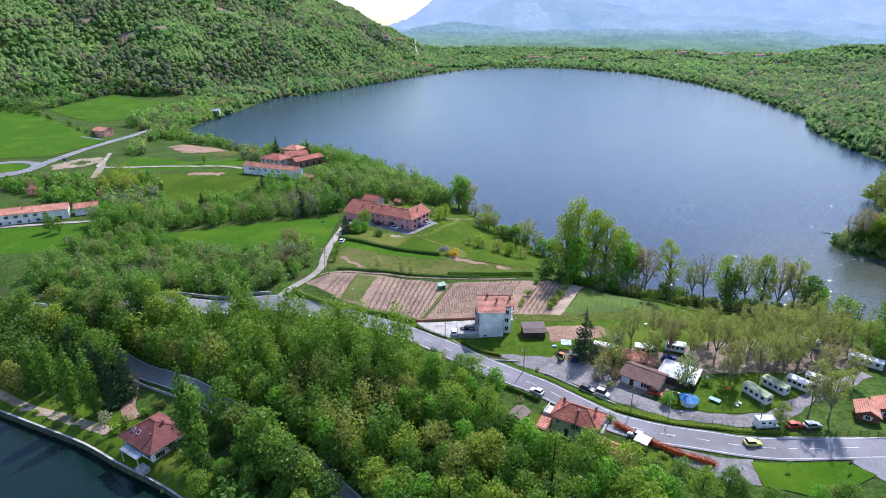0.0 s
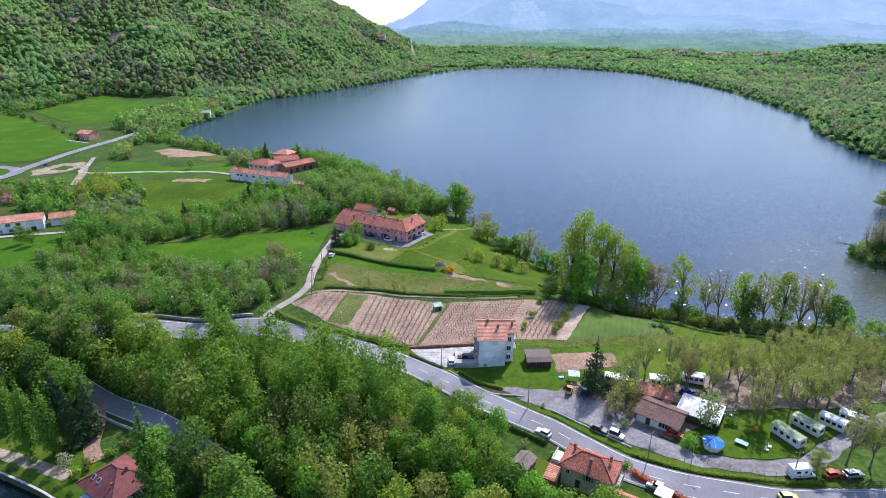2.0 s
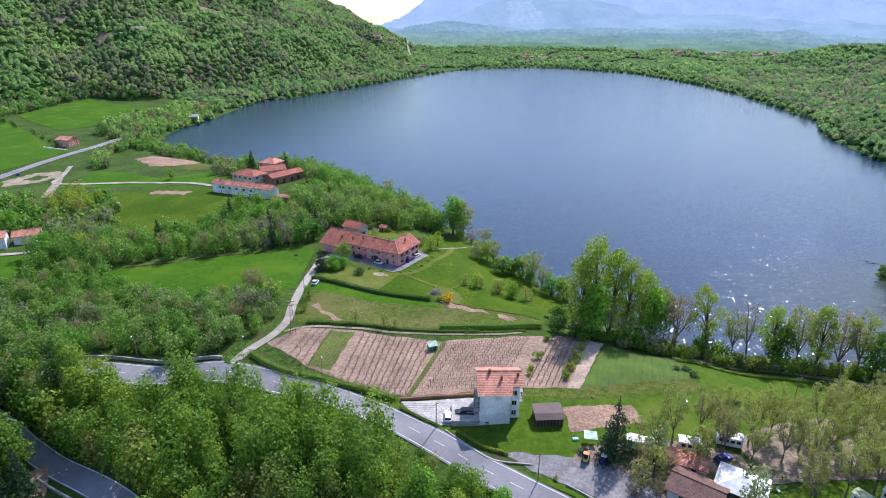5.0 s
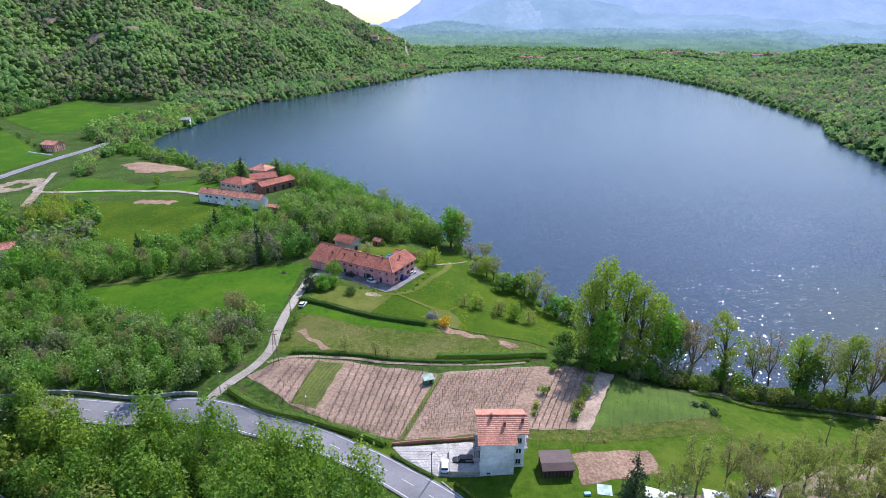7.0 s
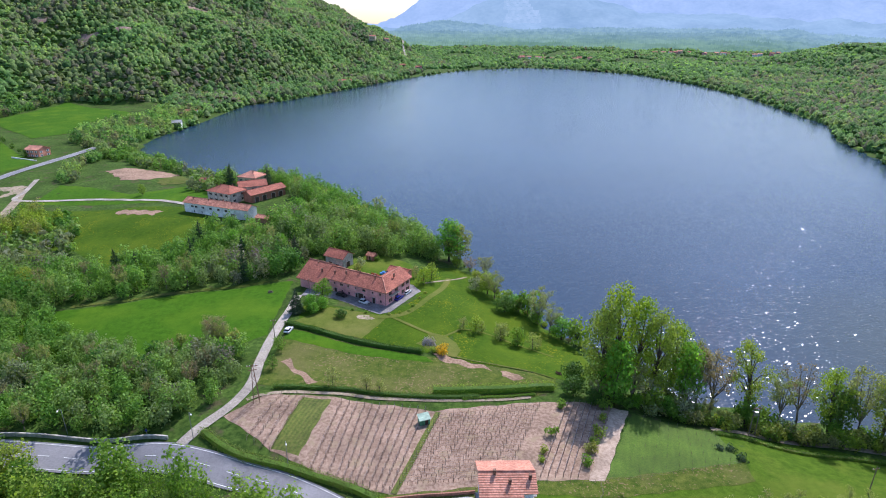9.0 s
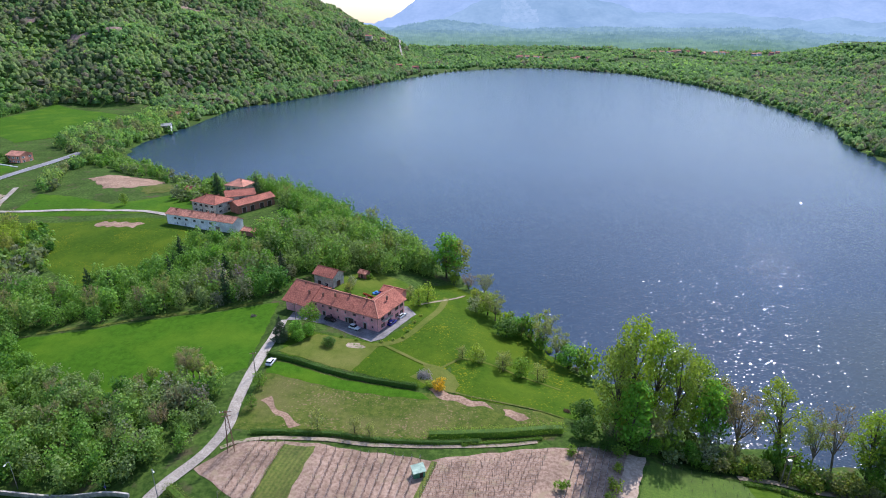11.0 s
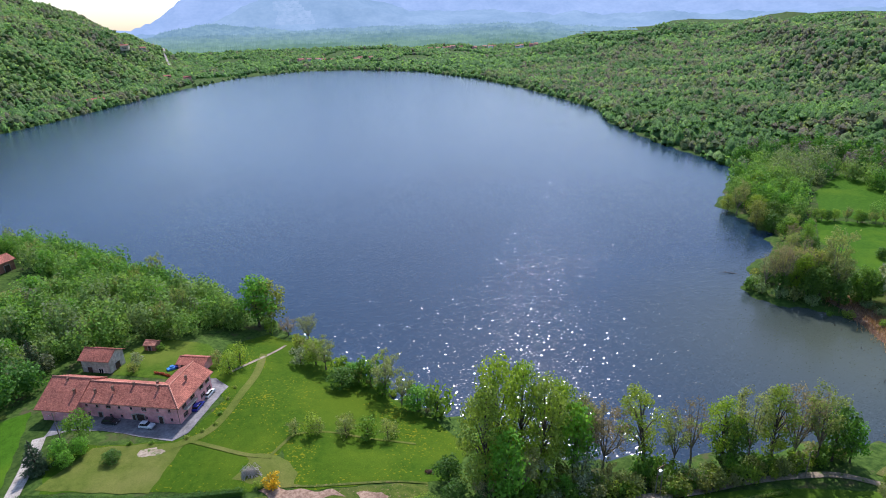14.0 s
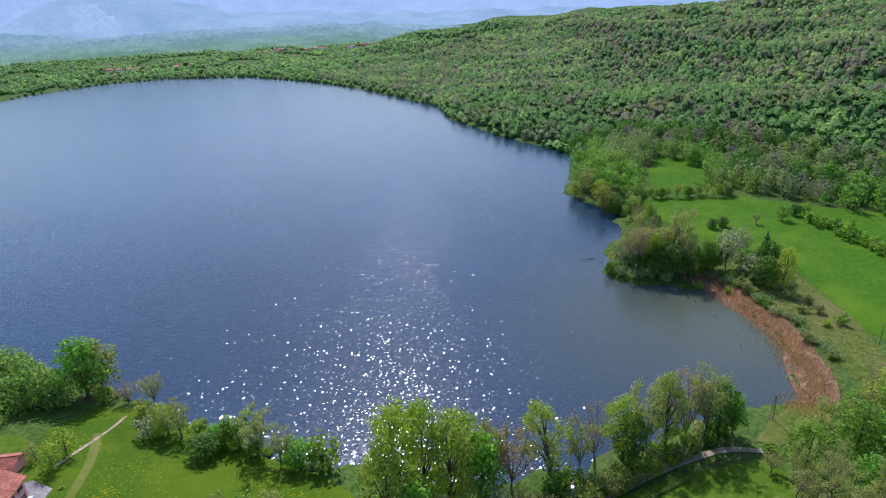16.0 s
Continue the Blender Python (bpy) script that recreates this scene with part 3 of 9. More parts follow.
water_sheet("water", [(-320, 520), (-150, 400), (0, 240), (60, 205), (130, 165), (260, 165), (520, 400), (620, 700), (620, 1300), (400, 1780), (0, 1760), (-150, 1450), (-240, 1100), (-330, 900)], LAKE, WATER, "wide blue rippled lake glittering in the sun")
water_sheet("water_near", [(-500, -200), (60, -200), (60, 30), (-29, 88), (-68, 114), (-97, 129.5), (-131, 144), (-260, 206), (-500, 320)], LOW_LAKE, DARK_WATER, "dark green still lake water below a stone bank")

# ---- fields ----
sheet("meadow", [(-126, 258), (-95, 264), (-52, 277), (-50, 232), (-60, 224), (-80, 224), (-110, 226), (-150, 224), (-170, 245), (-150, 258)], MEADOW, "bright green mown meadow on a gentle slope")
sheet("flower_meadow", [(-225, 384), (-135, 374), (-100, 342), (-108, 320), (-129, 290), (-160, 318), (-200, 325)], FLOWERS, "green meadow dotted with yellow flowers")
sheet("farm_meadow", [(-230, 396), (-140, 384), (-125, 395), (-150, 430), (-180, 410), (-215, 430), (-240, 440)], MEADOW, "green meadow beside the farm")
sheet("far_meadow", [(-620, 690), (-540, 705), (-469, 677), (-301, 510), (-310, 450), (-345, 440), (-460, 470), (-620, 560)], MEADOW, "wide green field at the foot of the hill", lift=0.3, cell=8)
sheet("upper_meadow", [(-481, 715), (-477, 850), (-371, 795), (-320, 740), (-354, 651), (-369, 610)], MEADOW, "green field under the wooded hill", lift=0.3, cell=8)
sheet("lakeside_meadow", [(-42, 239), (-20, 232), (0, 224), (8, 236), (9, 221), (37, 214), (43, 214), (52, 225), (49, 240), (41, 257), (33, 275), (21, 298), (11, 309), (-2, 300), (-8, 276), (-4, 262), (-14, 248), (-30, 252), (-44, 258)], FLOWERS, "green lakeside meadow sprinkled with yellow dandelions", lift=0.09)
sheet("orchard_grass", [(-46, 205), (-44, 236), (-22, 228), (0, 222), (20, 218), (37, 213), (34, 205), (27, 202), (14, 200), (-8, 201), (-22, 203)], ROUGH_GRASS, "rough patchy grass field with bare soil showing")
sheet("garden_grass", [(-52, 158), (-10, 168), (8, 171), (30, 171), (52, 170), (72, 176), (74, 192), (95, 191), (119, 182), (130, 175), (125, 160), (100, 150), (70, 148), (45, 140), (34, 136), (16, 146), (-4, 160)], GRASS, "green lawns and gardens", lift=0.05)
sheet("vineyard_ground", [(-50, 192), (-42, 200), (-26, 201), (-8, 198), (2, 196), (25, 200), (45, 201), (53, 198), (38, 171), (22, 171), (4, 169), (-7, 168), (-19, 172.5), (-36, 181.5)], VINE_SOIL, "pale brown tilled vineyard soil", lift=0.1)
sheet("green_strip", [(-32, 199.6), (-24.5, 199.6), (-29, 180), (-36, 182)], VINE_GRASS, "grassy strip between the vine rows", lift=0.16)
sheet("crop_field", [(54, 197.5), (74, 192.5), (73, 178.5), (39.5, 171.5)], VINE_GREEN, "green crop field in rows", lift=0.12)
sheet("soil_plot", [(33, 163), (51, 164.5), (52, 157), (33, 153)], SOIL, "freshly dug brown vegetable plot", lift=0.13, wobble=0.3)
sheet("right_meadow", [(289, 312), (322, 280), (340, 215), (330, 150), (240, 140), (205, 165), (212, 182), (222, 193), (248, 221), (246, 258), (262, 290)], MEADOW, "bright green meadow behind the reed bank", lift=0.12)
sheet("inner_meadow", [(380, 365), (368, 323), (318, 290), (296, 315), (330, 345)], MEADOW, "small green meadow in the woods", lift=0.14)
ribbon("reed_bank", [(214, 246), (212.5, 234), (203.5, 216), (195, 201.5), (179.5, 186.5), (170, 180), (163, 178)], 11, REEDS, "reddish brown reed bed along the shore", 0.15)
sheet("bare_bank", [(136, 180), (146, 181.5), (158, 181), (166, 174), (156, 171), (146, 173.5), (138, 175)], ROUGH_GRASS, "bare brown earth at the end of the reeds", lift=0.2)
sheet("reed_margin", [(222, 242), (217, 224), (207, 204), (193, 186), (178, 172), (158, 170), (150, 174), (140, 168), (190, 166), (214, 184), (232, 205), (247, 222), (246, 240), (234, 246)], ROUGH_GRASS, "rough grass with dry stalks behind the reeds", lift=0.1)

# ---- roads ----
MAIN = [(-160, 196), (-130, 190), (-100, 185), (-85, 184.5), (-70, 182.5), (-57, 179.5), (-44, 175.5), (-30, 171), (-19, 164.8), (-9, 158), (2, 150), (12, 141.5), (26, 130.5), (38, 120.5), (50, 113), (63, 108.5), (76, 106.5), (100, 106.3), (170, 106.5)]
ribbon("road", MAIN, 7.4, ASPHALT, "grey asphalt country road with white edge lines", 0.2)
LOWER = [(-150, 190), (-125, 176), (-102, 162), (-83, 151), (-58.5, 136), (-43.5, 123), (-28.5, 109.5), (-15, 94), (-5, 78), (12, 58), (40, 34), (80, 2), (130, -40)]
ribbon("lower_road", LOWER, 5.6, ASPHALT, "shaded grey asphalt road below the wood", 0.2, category="road")
TRACK = [(-47, 262), (-47, 248), (-47.5, 237), (-48, 227), (-48, 216), (-47, 206), (-49, 197), (-54, 189), (-57, 183)]
ribbon("gravel_lane", TRACK, 3.0, GRAVEL, "pale gravel lane climbing to the pink house", 0.2, category="lane")


# ---- plants ----
def tube(points, radii, sides=6):
    V, F = [], []
    for k, (q, r) in enumerate(zip(points, radii)):
        q = Vector(q)
        d = (Vector(points[min(k + 1, len(points) - 1)]) - Vector(points[max(k - 1, 0)])).normalized()
        m3 = d.to_track_quat("Z", "Y").to_matrix()
        for s in range(sides):
            a_ = 2 * math.pi * s / sides
            V.append(q + m3 @ Vector((r * math.cos(a_), r * math.sin(a_), 0)))
        if k:
            o = (k - 1) * sides
            for s in range(sides):
                F.append((o + s, o + (s + 1) % sides, o + sides + (s + 1) % sides, o + sides + s))
    return V, F


def joined(pieces):
    V, F = [], []
    for v, f in pieces:
        o = len(V)
        V += v
        F += [tuple(i + o for i in q) for q in f]
    return V, F


def leaf_cloud(g, lobes, count, size, droop=0.0, hollow=0.55, flat=0.0, rough=0.55):
    """Bent leaf sprays over a set of lobes (x, y, z, radius, height radius); arrays of places and faces."""
    lobes = np.array(lobes, float)
    w = lobes[:, 3] ** 2
    pick = g.choice(len(lobes), count, p=w / w.sum())
    u = g.normal(size=(count, 3))
    u /= np.linalg.norm(u, axis=1)[:, None]
    r = hollow + (1 - hollow) * g.rand(count) ** 0.6
    r *= 1 + 0.12 * g.normal(size=count)
    L = lobes[pick]
    c = L[:, :3] + u * r[:, None] * np.stack([L[:, 3], L[:, 3], L[:, 4]], 1)
    nrm = u + g.normal(size=(count, 3)) * rough + np.array([0, 0, 0.35 + flat])
    nrm /= np.linalg.norm(nrm, axis=1)[:, None]
    t = np.cross(nrm, g.normal(size=(count, 3)))
    t /= np.linalg.norm(t, axis=1)[:, None]
    b = np.cross(nrm, t)
    s = size * g.uniform(0.55, 1.35, count)[:, None]
    bend = nrm * s * g.uniform(-0.35, 0.1, count)[:, None]
    dn = np.array([0, 0, -droop]) * s
    V = np.stack([c - t * s * 0.5 + bend + dn, c - b * s * 0.42, c + t * s * 0.5 + bend + dn, c + b * s * 0.42], 1).reshape(-1, 3)
    o = np.arange(count)[:, None] * 4
    F = np.concatenate([o + [[0, 1, 2]], o + [[0, 2, 3]]], 0).reshape(2, count, 3).transpose(1, 0, 2).reshape(-1, 3)
    return V, F


def broadleaf(seed, h=12.0, r=4.2, lobes=16, leaves=1500, size=0.53, trunk=0.22, clear=0.25, lean=0.0, narrow=1.0, limbs=7, hollow=0.5):
    g = np.random.RandomState(seed)
    top = Vector((lean * h, 0, h))
    pts = [Vector((0, 0, -0.6)), Vector((g.uniform(-.1, .1), g.uniform(-.1, .1), h * 0.25)), Vector((top.x * 0.4, g.uniform(-.3, .3), h * 0.5)), Vector((top.x * 0.8, g.uniform(-.4, .4), h * 0.85))]
    wood = [tube(pts, [trunk * 1.25, trunk, trunk * 0.7, trunk * 0.2])]
    L = []
    for k in range(lobes):
        v = clear + (1 - clear) * (k + 0.5) / lobes
        a_ = k * 2.4 + g.uniform(-0.5, 0.5)
        prof = math.sin(math.pi * min(1, max(0.08, (v - clear) / (1 - clear) * 0.86 + 0.12))) ** 0.7
        rr = r * prof * g.uniform(0.45, 0.8)
        q = Vector((math.cos(a_) * rr + top.x * v, math.sin(a_) * rr, h * v * 0.92))
        s = r * g.uniform(0.36, 0.58) * narrow
        L.append((q.x, q.y, q.z, s, s * g.uniform(0.7, 1.0)))
        if k < limbs:
            z0 = max(0.18, v * 0.6) * h
            st = Vector((top.x * z0 / h, 0, z0))
            wood.append(tube([st, st.lerp(q, 0.5) + Vector((0, 0, 0.06 * h)), q], [trunk * 0.45, trunk * 0.28, trunk * 0.08], 5))
    return joined(wood), leaf_cloud(g, L, leaves, size, hollow=hollow)


def poplar(seed, h=17.0, r=1.9, leaves=3000):
    """A narrow column of upswept branches, closed from the foot to a pointed top."""
    g = np.random.RandomState(seed)
    wood = [tube([(0, 0, -0.6), (0, 0, h * 0.4), (0.2, 0, h * 0.9)], [0.35, 0.22, 0.06])]
    L = []
    for k in range(26):
        v = 0.06 + 0.92 * k / 25
        rr = r * (0.62 + 0.38 * math.sin(math.pi * min(1, v * 1.1))) * (1 if v < 0.72 else max(0.14, (1 - v) / 0.28))
        for j in range(2):
            a_ = g.uniform(0, 6.28)
            L.append((math.cos(a_) * rr * 0.35, math.sin(a_) * rr * 0.35, h * v, rr * 0.72, h * 0.055))
    return joined(wood), leaf_cloud(g, L, leaves, 0.38, hollow=0.8, rough=0.4)


def conifer(seed, h=14.0, r=3.2, leaves=1900):
    g = np.random.RandomState(seed)
    wood = [tube([(0, 0, -0.6), (0, 0, h * 0.5), (0, 0, h)], [0.32, 0.2, 0.04])]
    L = []
    for k in range(26):
        v = 0.08 + 0.9 * k / 26
        rr = r * (1 - v) ** 0.85 * g.uniform(0.75, 1.1)
        for j in range(4):
            a_ = g.uniform(0, 6.28)
            L.append((math.cos(a_) * rr * 0.55, math.sin(a_) * rr * 0.55, h * v - 0.15 * rr, rr * 0.5 + 0.12, 0.35))
    return joined(wood), leaf_cloud(g, L, leaves, 0.42, droop=0.35, hollow=0.3, flat=0.5)


def bare_tree(seed, h=11.5, r=3.3, leaves=2300, size=0.25, stems=6, lean=0.0):
    """A forked tree just coming into leaf: upright limbs and twigs show through a thin crown."""
    g = np.random.RandomState(seed)
    fork = h * g.uniform(0.18, 0.28)
    foot = Vector((lean * fork, 0, fork))
    wood, L = [tube([(0, 0, -0.6), (lean * fork * 0.5, 0.05, fork * 0.5), foot], [0.24, 0.19, 0.16])], []
    for k in range(stems):
        a_ = k * 6.283 / stems + g.uniform(-.35, .35)
        out = r * g.uniform(0.35, 0.85) if k else 0.2
        tip = Vector((math.cos(a_) * out + lean * h, math.sin(a_) * out, h * (g.uniform(0.82, 1.0) - 0.1 * out / r)))
        knee = foot.lerp(tip, 0.45) + Vector((math.cos(a_), math.sin(a_), 0)) * out * 0.22
        wood.append(tube([foot, knee, tip], [0.12, 0.075, 0.015], 5))
        for q in range(8):
            v = 0.22 + 0.76 * q / 8
            st = foot.lerp(knee, v / 0.5) if v < 0.5 else knee.lerp(tip, (v - 0.5) / 0.5)
            b = a_ + g.uniform(-1.9, 1.9)
            far = g.uniform(0.7, 1.5) * (1.15 - 0.5 * v)
            e = st + Vector((math.cos(b) * far, math.sin(b) * far, g.uniform(0.8, 1.7)))
            wood.append(tube([st, e], [0.032, 0.008], 3))
            L.append((e.x, e.y, e.z, g.uniform(0.6, 1.0), g.uniform(0.6, 0.95)))
        L.append((tip.x, tip.y, tip.z, 0.7, 0.8))
    return joined(wood), leaf_cloud(g, L, leaves, size, hollow=0.05)


def shrub(seed, h=2.4, r=1.5, leaves=260, size=0.38):
    g = np.random.RandomState(seed)
    wood = [tube([(0, 0, -0.3), (0.2 * math.cos(k), 0.2 * math.sin(k), h * 0.3), (0.5 * r * math.cos(k * 2.1), 0.5 * r * math.sin(k * 2.1), h * 0.7)], [0.06, 0.05, 0.02], 4) for k in range(4)]
    L = [(g.uniform(-.55, .55) * r, g.uniform(-.55, .55) * r, h * g.uniform(0.28, 0.75), r * g.uniform(0.4, 0.6), h * 0.28) for k in range(8)]
    return joined(wood), leaf_cloud(g, L, leaves, size)


PLANTS = {}


def plant_kind(key, name, made, leaf, bark, label, category, group):
    PLANTS[key] = dict(name=name, wood=made[0], crown=made[1], leaf=leaf, bark=bark, label=label, category=category, group=group, ob=None, count=0)


for k in range(4):
    plant_kind("broad%d" % k, "tree", broadleaf(10 + k, 12 + k * 0.6, 4.0 + 0.2 * (k % 2)), LEAF, BARK, "leafy deciduous tree in fresh spring green", "tree", "woodland trees")
for k in range(2):
    plant_kind("fresh%d" % k, "tree", broadleaf(20 + k, 11.5, 3.6, lobes=14), LEAF_FRESH, BARK, "deciduous tree with bright yellow-green new leaves", "tree", "woodland trees")
for k in range(2):
    plant_kind("dense%d" % k, "tree", broadleaf(30 + k, 9.5, 3.6, lobes=14, hollow=0.7), LEAF_MID, BARK, "dense dark green deciduous tree", "tree", "woodland trees")
for k in range(3):
    plant_kind("open%d" % k, "tree", broadleaf(40 + k, 15.5, 3.8, lobes=20, leaves=3400, clear=0.16, narrow=0.85, limbs=16, trunk=0.28, hollow=0.35, size=0.36), LEAF_LAKE, BARK, "tall lakeside tree with loose airy foliage", "tree", "lakeside trees")
for k in range(3):
    plant_kind("bare%d" % k, "budding_tree", bare_tree(50 + k), LEAF_TWIG, PALE_BARK, "slender tree just coming into leaf", "tree", "budding trees")
plant_kind("brown0", "budding_tree", bare_tree(56, 12, 3.6, 800, 0.22, 6, 0.12), LEAF_BROWN, PALE_BARK, "leaning tree with bare brown twigs", "tree", "budding trees")
plant_kind("brown1", "budding_tree", bare_tree(57, 10, 3.4, 1500, 0.24, 7), LEAF_BROWN, PALE_BARK, "round tree with brown catkins on its twigs", "tree", "budding trees")
plant_kind("lean0", "tree", broadleaf(46, 15.5, 4.6, lobes=15, leaves=2400, clear=0.32, narrow=0.8, limbs=13, trunk=0.3, hollow=0.3, size=0.36, lean=0.16), LEAF_LAKE, BARK, "leaning lakeside tree with clumped foliage", "tree", "lakeside trees")
plant_kind("poplar", "poplar", poplar(60), LEAF_POPLAR, BARK, "tall narrow green poplar", "poplar", "poplars")
plant_kind("conifer", "conifer", conifer(61, 14.0, 4.6, 2600), LEAF_DARK, BARK, "dark green spruce with drooping branches", "conifer", "conifers")
plant_kind("conifer_b", "conifer", conifer(62, 12, 3.4), LEAF_DARK, BARK, "dark green pointed conifer", "conifer", "conifers")
for k in range(2):
    plant_kind("shrub%d" % k, "shrub", shrub(70 + k), LEAF, BARK, "round green garden shrub", "shrub", "shrubs")
plant_kind("darkshrub", "shrub", shrub(73), LEAF_DARK, BARK, "round dark evergreen bush", "shrub", "shrubs")
plant_kind("blossom", "fruit_tree", broadleaf(80, 5.5, 2.3, lobes=10, leaves=420, size=0.42, trunk=0.12), LEAF_BLOSSOM, BARK, "fruit tree in pale blossom", "tree", "fruit trees")
plant_kind("pink", "cherry_tree", broadleaf(81, 6.5, 3.0, lobes=12, leaves=520, size=0.45, trunk=0.14), LEAF_PINK, BARK, "cherry tree in pink blossom", "tree", "fruit trees")
plant_kind("orchard", "fruit_tree", broadleaf(82, 5.0, 2.2, lobes=11, leaves=380, size=0.36, trunk=0.12, hollow=0.2), LEAF_TWIG, BARK, "small round fruit tree coming into leaf", "tree", "fruit trees")
plant_kind("orchard_green", "fruit_tree", broadleaf(83, 5.0, 2.4, lobes=11, leaves=460, size=0.4, trunk=0.12), LEAF, BARK, "small round green fruit tree", "tree", "fruit trees")
plant_kind("yellow", "forsythia_bush", shrub(84, 2.4, 1.5, 320), LEAF_YELLOW, BARK, "bush covered in yellow-orange blossom", "shrub", "shrubs")
plant_kind("willow", "willow_bush", shrub(86, 3.2, 2.0, 420, 0.36), LEAF_WILLOW, PALE_BARK, "grey-green willow bush by the reeds", "shrub", "willow bushes")
plant_kind("twigshrub", "shrub", shrub(85, 3.0, 1.8, 260), LEAF_TWIG, PALE_BARK, "brownish shrub in bud", "shrub", "shrubs")
RNG = random.Random(7)


def plant(key, x, y, scale=1.0, tall=1.0, turn=None, label=""):
    """Sets one plant on the ground at x, y."""
    k = PLANTS[key]
    turn = RNG.uniform(0, 360) if turn is None else turn
    m_ = pose(x, y, at(x, y) - 0.05, RNG.uniform(-3, 3), RNG.uniform(-3, 3), turn) @ Matrix.Diagonal((scale, scale, scale * tall, 1))
    if k["ob"] is None:
        ob = new(k["name"])
        tagged(ob, k["label"], k["category"], k["group"])
        part("trunk", mesh_of("trunk", *k["wood"], k["bark"], True), None, ob)
        V, F = k["crown"]
        part("crown", big_mesh("crown", V, F, k["leaf"]), None, ob)
        k["ob"] = ob
        ob.matrix_world = m_
    else:
        src = k["ob"]
        keep = src.matrix_basis.copy()
        src.matrix_basis = Matrix.Identity(4)
        ob = copy_thing(src, m_)
        src.matrix_basis = keep
    k["count"] += 1
    if label:
        tagged(ob, label)
    return ob


def spread(poly, gap, seed, keep_off=()):
    """Uneven places inside an outline, about gap apart, off the lines in keep_off [(line, width)]."""
    g = np.random.RandomState(seed)
    p_ = np.array(poly, float)
    xs, ys = np.meshgrid(np.arange(p_[:, 0].min(), p_[:, 0].max() + gap, gap), np.arange(p_[:, 1].min(), p_[:, 1].max() + gap, gap * 0.9))
    xs[1::2] += gap / 2
    x = xs.ravel() + g.uniform(-0.38, 0.38, xs.size) * gap
    y = ys.ravel() + g.uniform(-0.38, 0.38, xs.size) * gap
    ok = inside(x, y, list(poly))
    for line, width in keep_off:
        ok &= np.abs(polyline_side(x, y, line)) > width
    return x[ok], y[ok]


def clump_template(seed, count, size, lobes=5, tall=1.0, rough=0.4):
    g = np.random.RandomState(seed)
    L = [(g.uniform(-.45, .45), g.uniform(-.45, .45), tall * g.uniform(0.35, 0.8), g.uniform(0.4, 0.62), g.uniform(0.38, 0.55) * tall) for _ in range(lobes)]
    return (*leaf_cloud(g, L, count, size, hollow=0.72, rough=rough), 0)


def wood_stuff(name, x, y, radius, label, templates, material, seed, category="wood", sink=0.0, high=(1.25, 1.8), low=LAKE + 0.2, soft=False):
    """Many tree crowns joined into one wood."""
    g = np.random.RandomState(seed)
    Vs, Fs, Ts, Ns, o = [], [], [], [], 0
    z = ground(x, y) - sink
    keep = z > low
    x, y, z = x[keep], y[keep], z[keep]
    r = radius * g.uniform(0.7, 1.3, len(x))
    hh = r * g.uniform(high[0], high[1], len(x))
    a_ = g.uniform(0, 6.28, len(x))
    which = g.randint(0, len(templates), len(x))
    drift = 0.46 + 0.24 * waves(x, y, 150, seed + 1) + g.normal(0, 0.12, len(x))
    for k, (V, F, core) in enumerate(templates):
        s = which == k
        if not s.any():
            continue
        ca, sa = np.cos(a_[s])[:, None], np.sin(a_[s])[:, None]
        px = (V[None, :, 0] * ca - V[None, :, 1] * sa) * r[s][:, None] + x[s][:, None]
        py = (V[None, :, 0] * sa + V[None, :, 1] * ca) * r[s][:, None] + y[s][:, None]
        mid = V[:, 2].copy()
        mid[core:] = np.repeat(V[core:, 2].reshape(-1, 4).mean(1), 4)
        pz = mid[None] * hh[s][:, None] + (V[:, 2] - mid)[None] * r[s][:, None] * 1.15 + z[s][:, None]
        Vs.append(np.stack([px, py, pz], 2).reshape(-1, 3))
        if soft:
            out = V - np.array([0, 0, 0.25])
            out = out / np.linalg.norm(out, axis=1)[:, None] + np.array([0, 0, 0.75])
            Ns.append(np.stack([out[None, :, 0] * ca - out[None, :, 1] * sa, out[None, :, 0] * sa + out[None, :, 1] * ca, np.repeat(out[None, :, 2], s.sum(), 0)], 2).reshape(-1, 3))
        Fs.append((F[None] + (np.arange(s.sum()) * len(V))[:, None, None]).reshape(-1, 3) + o)
        Ts.append(np.repeat(np.clip(drift[s], 0.02, 0.98), len(V)))
        o += s.sum() * len(V)
    me = big_mesh(name, np.concatenate(Vs), np.concatenate(Fs), material, np.concatenate(Ts), smooth=soft)
    if soft:
        N = np.concatenate(Ns) + g.normal(size=(o, 3)) * 0.16
        me.normals_split_custom_set_from_vertices((N / np.linalg.norm(N, axis=1)[:, None]).astype(np.float32))
    return tagged(new(name, me), label, category, kind="stuff")


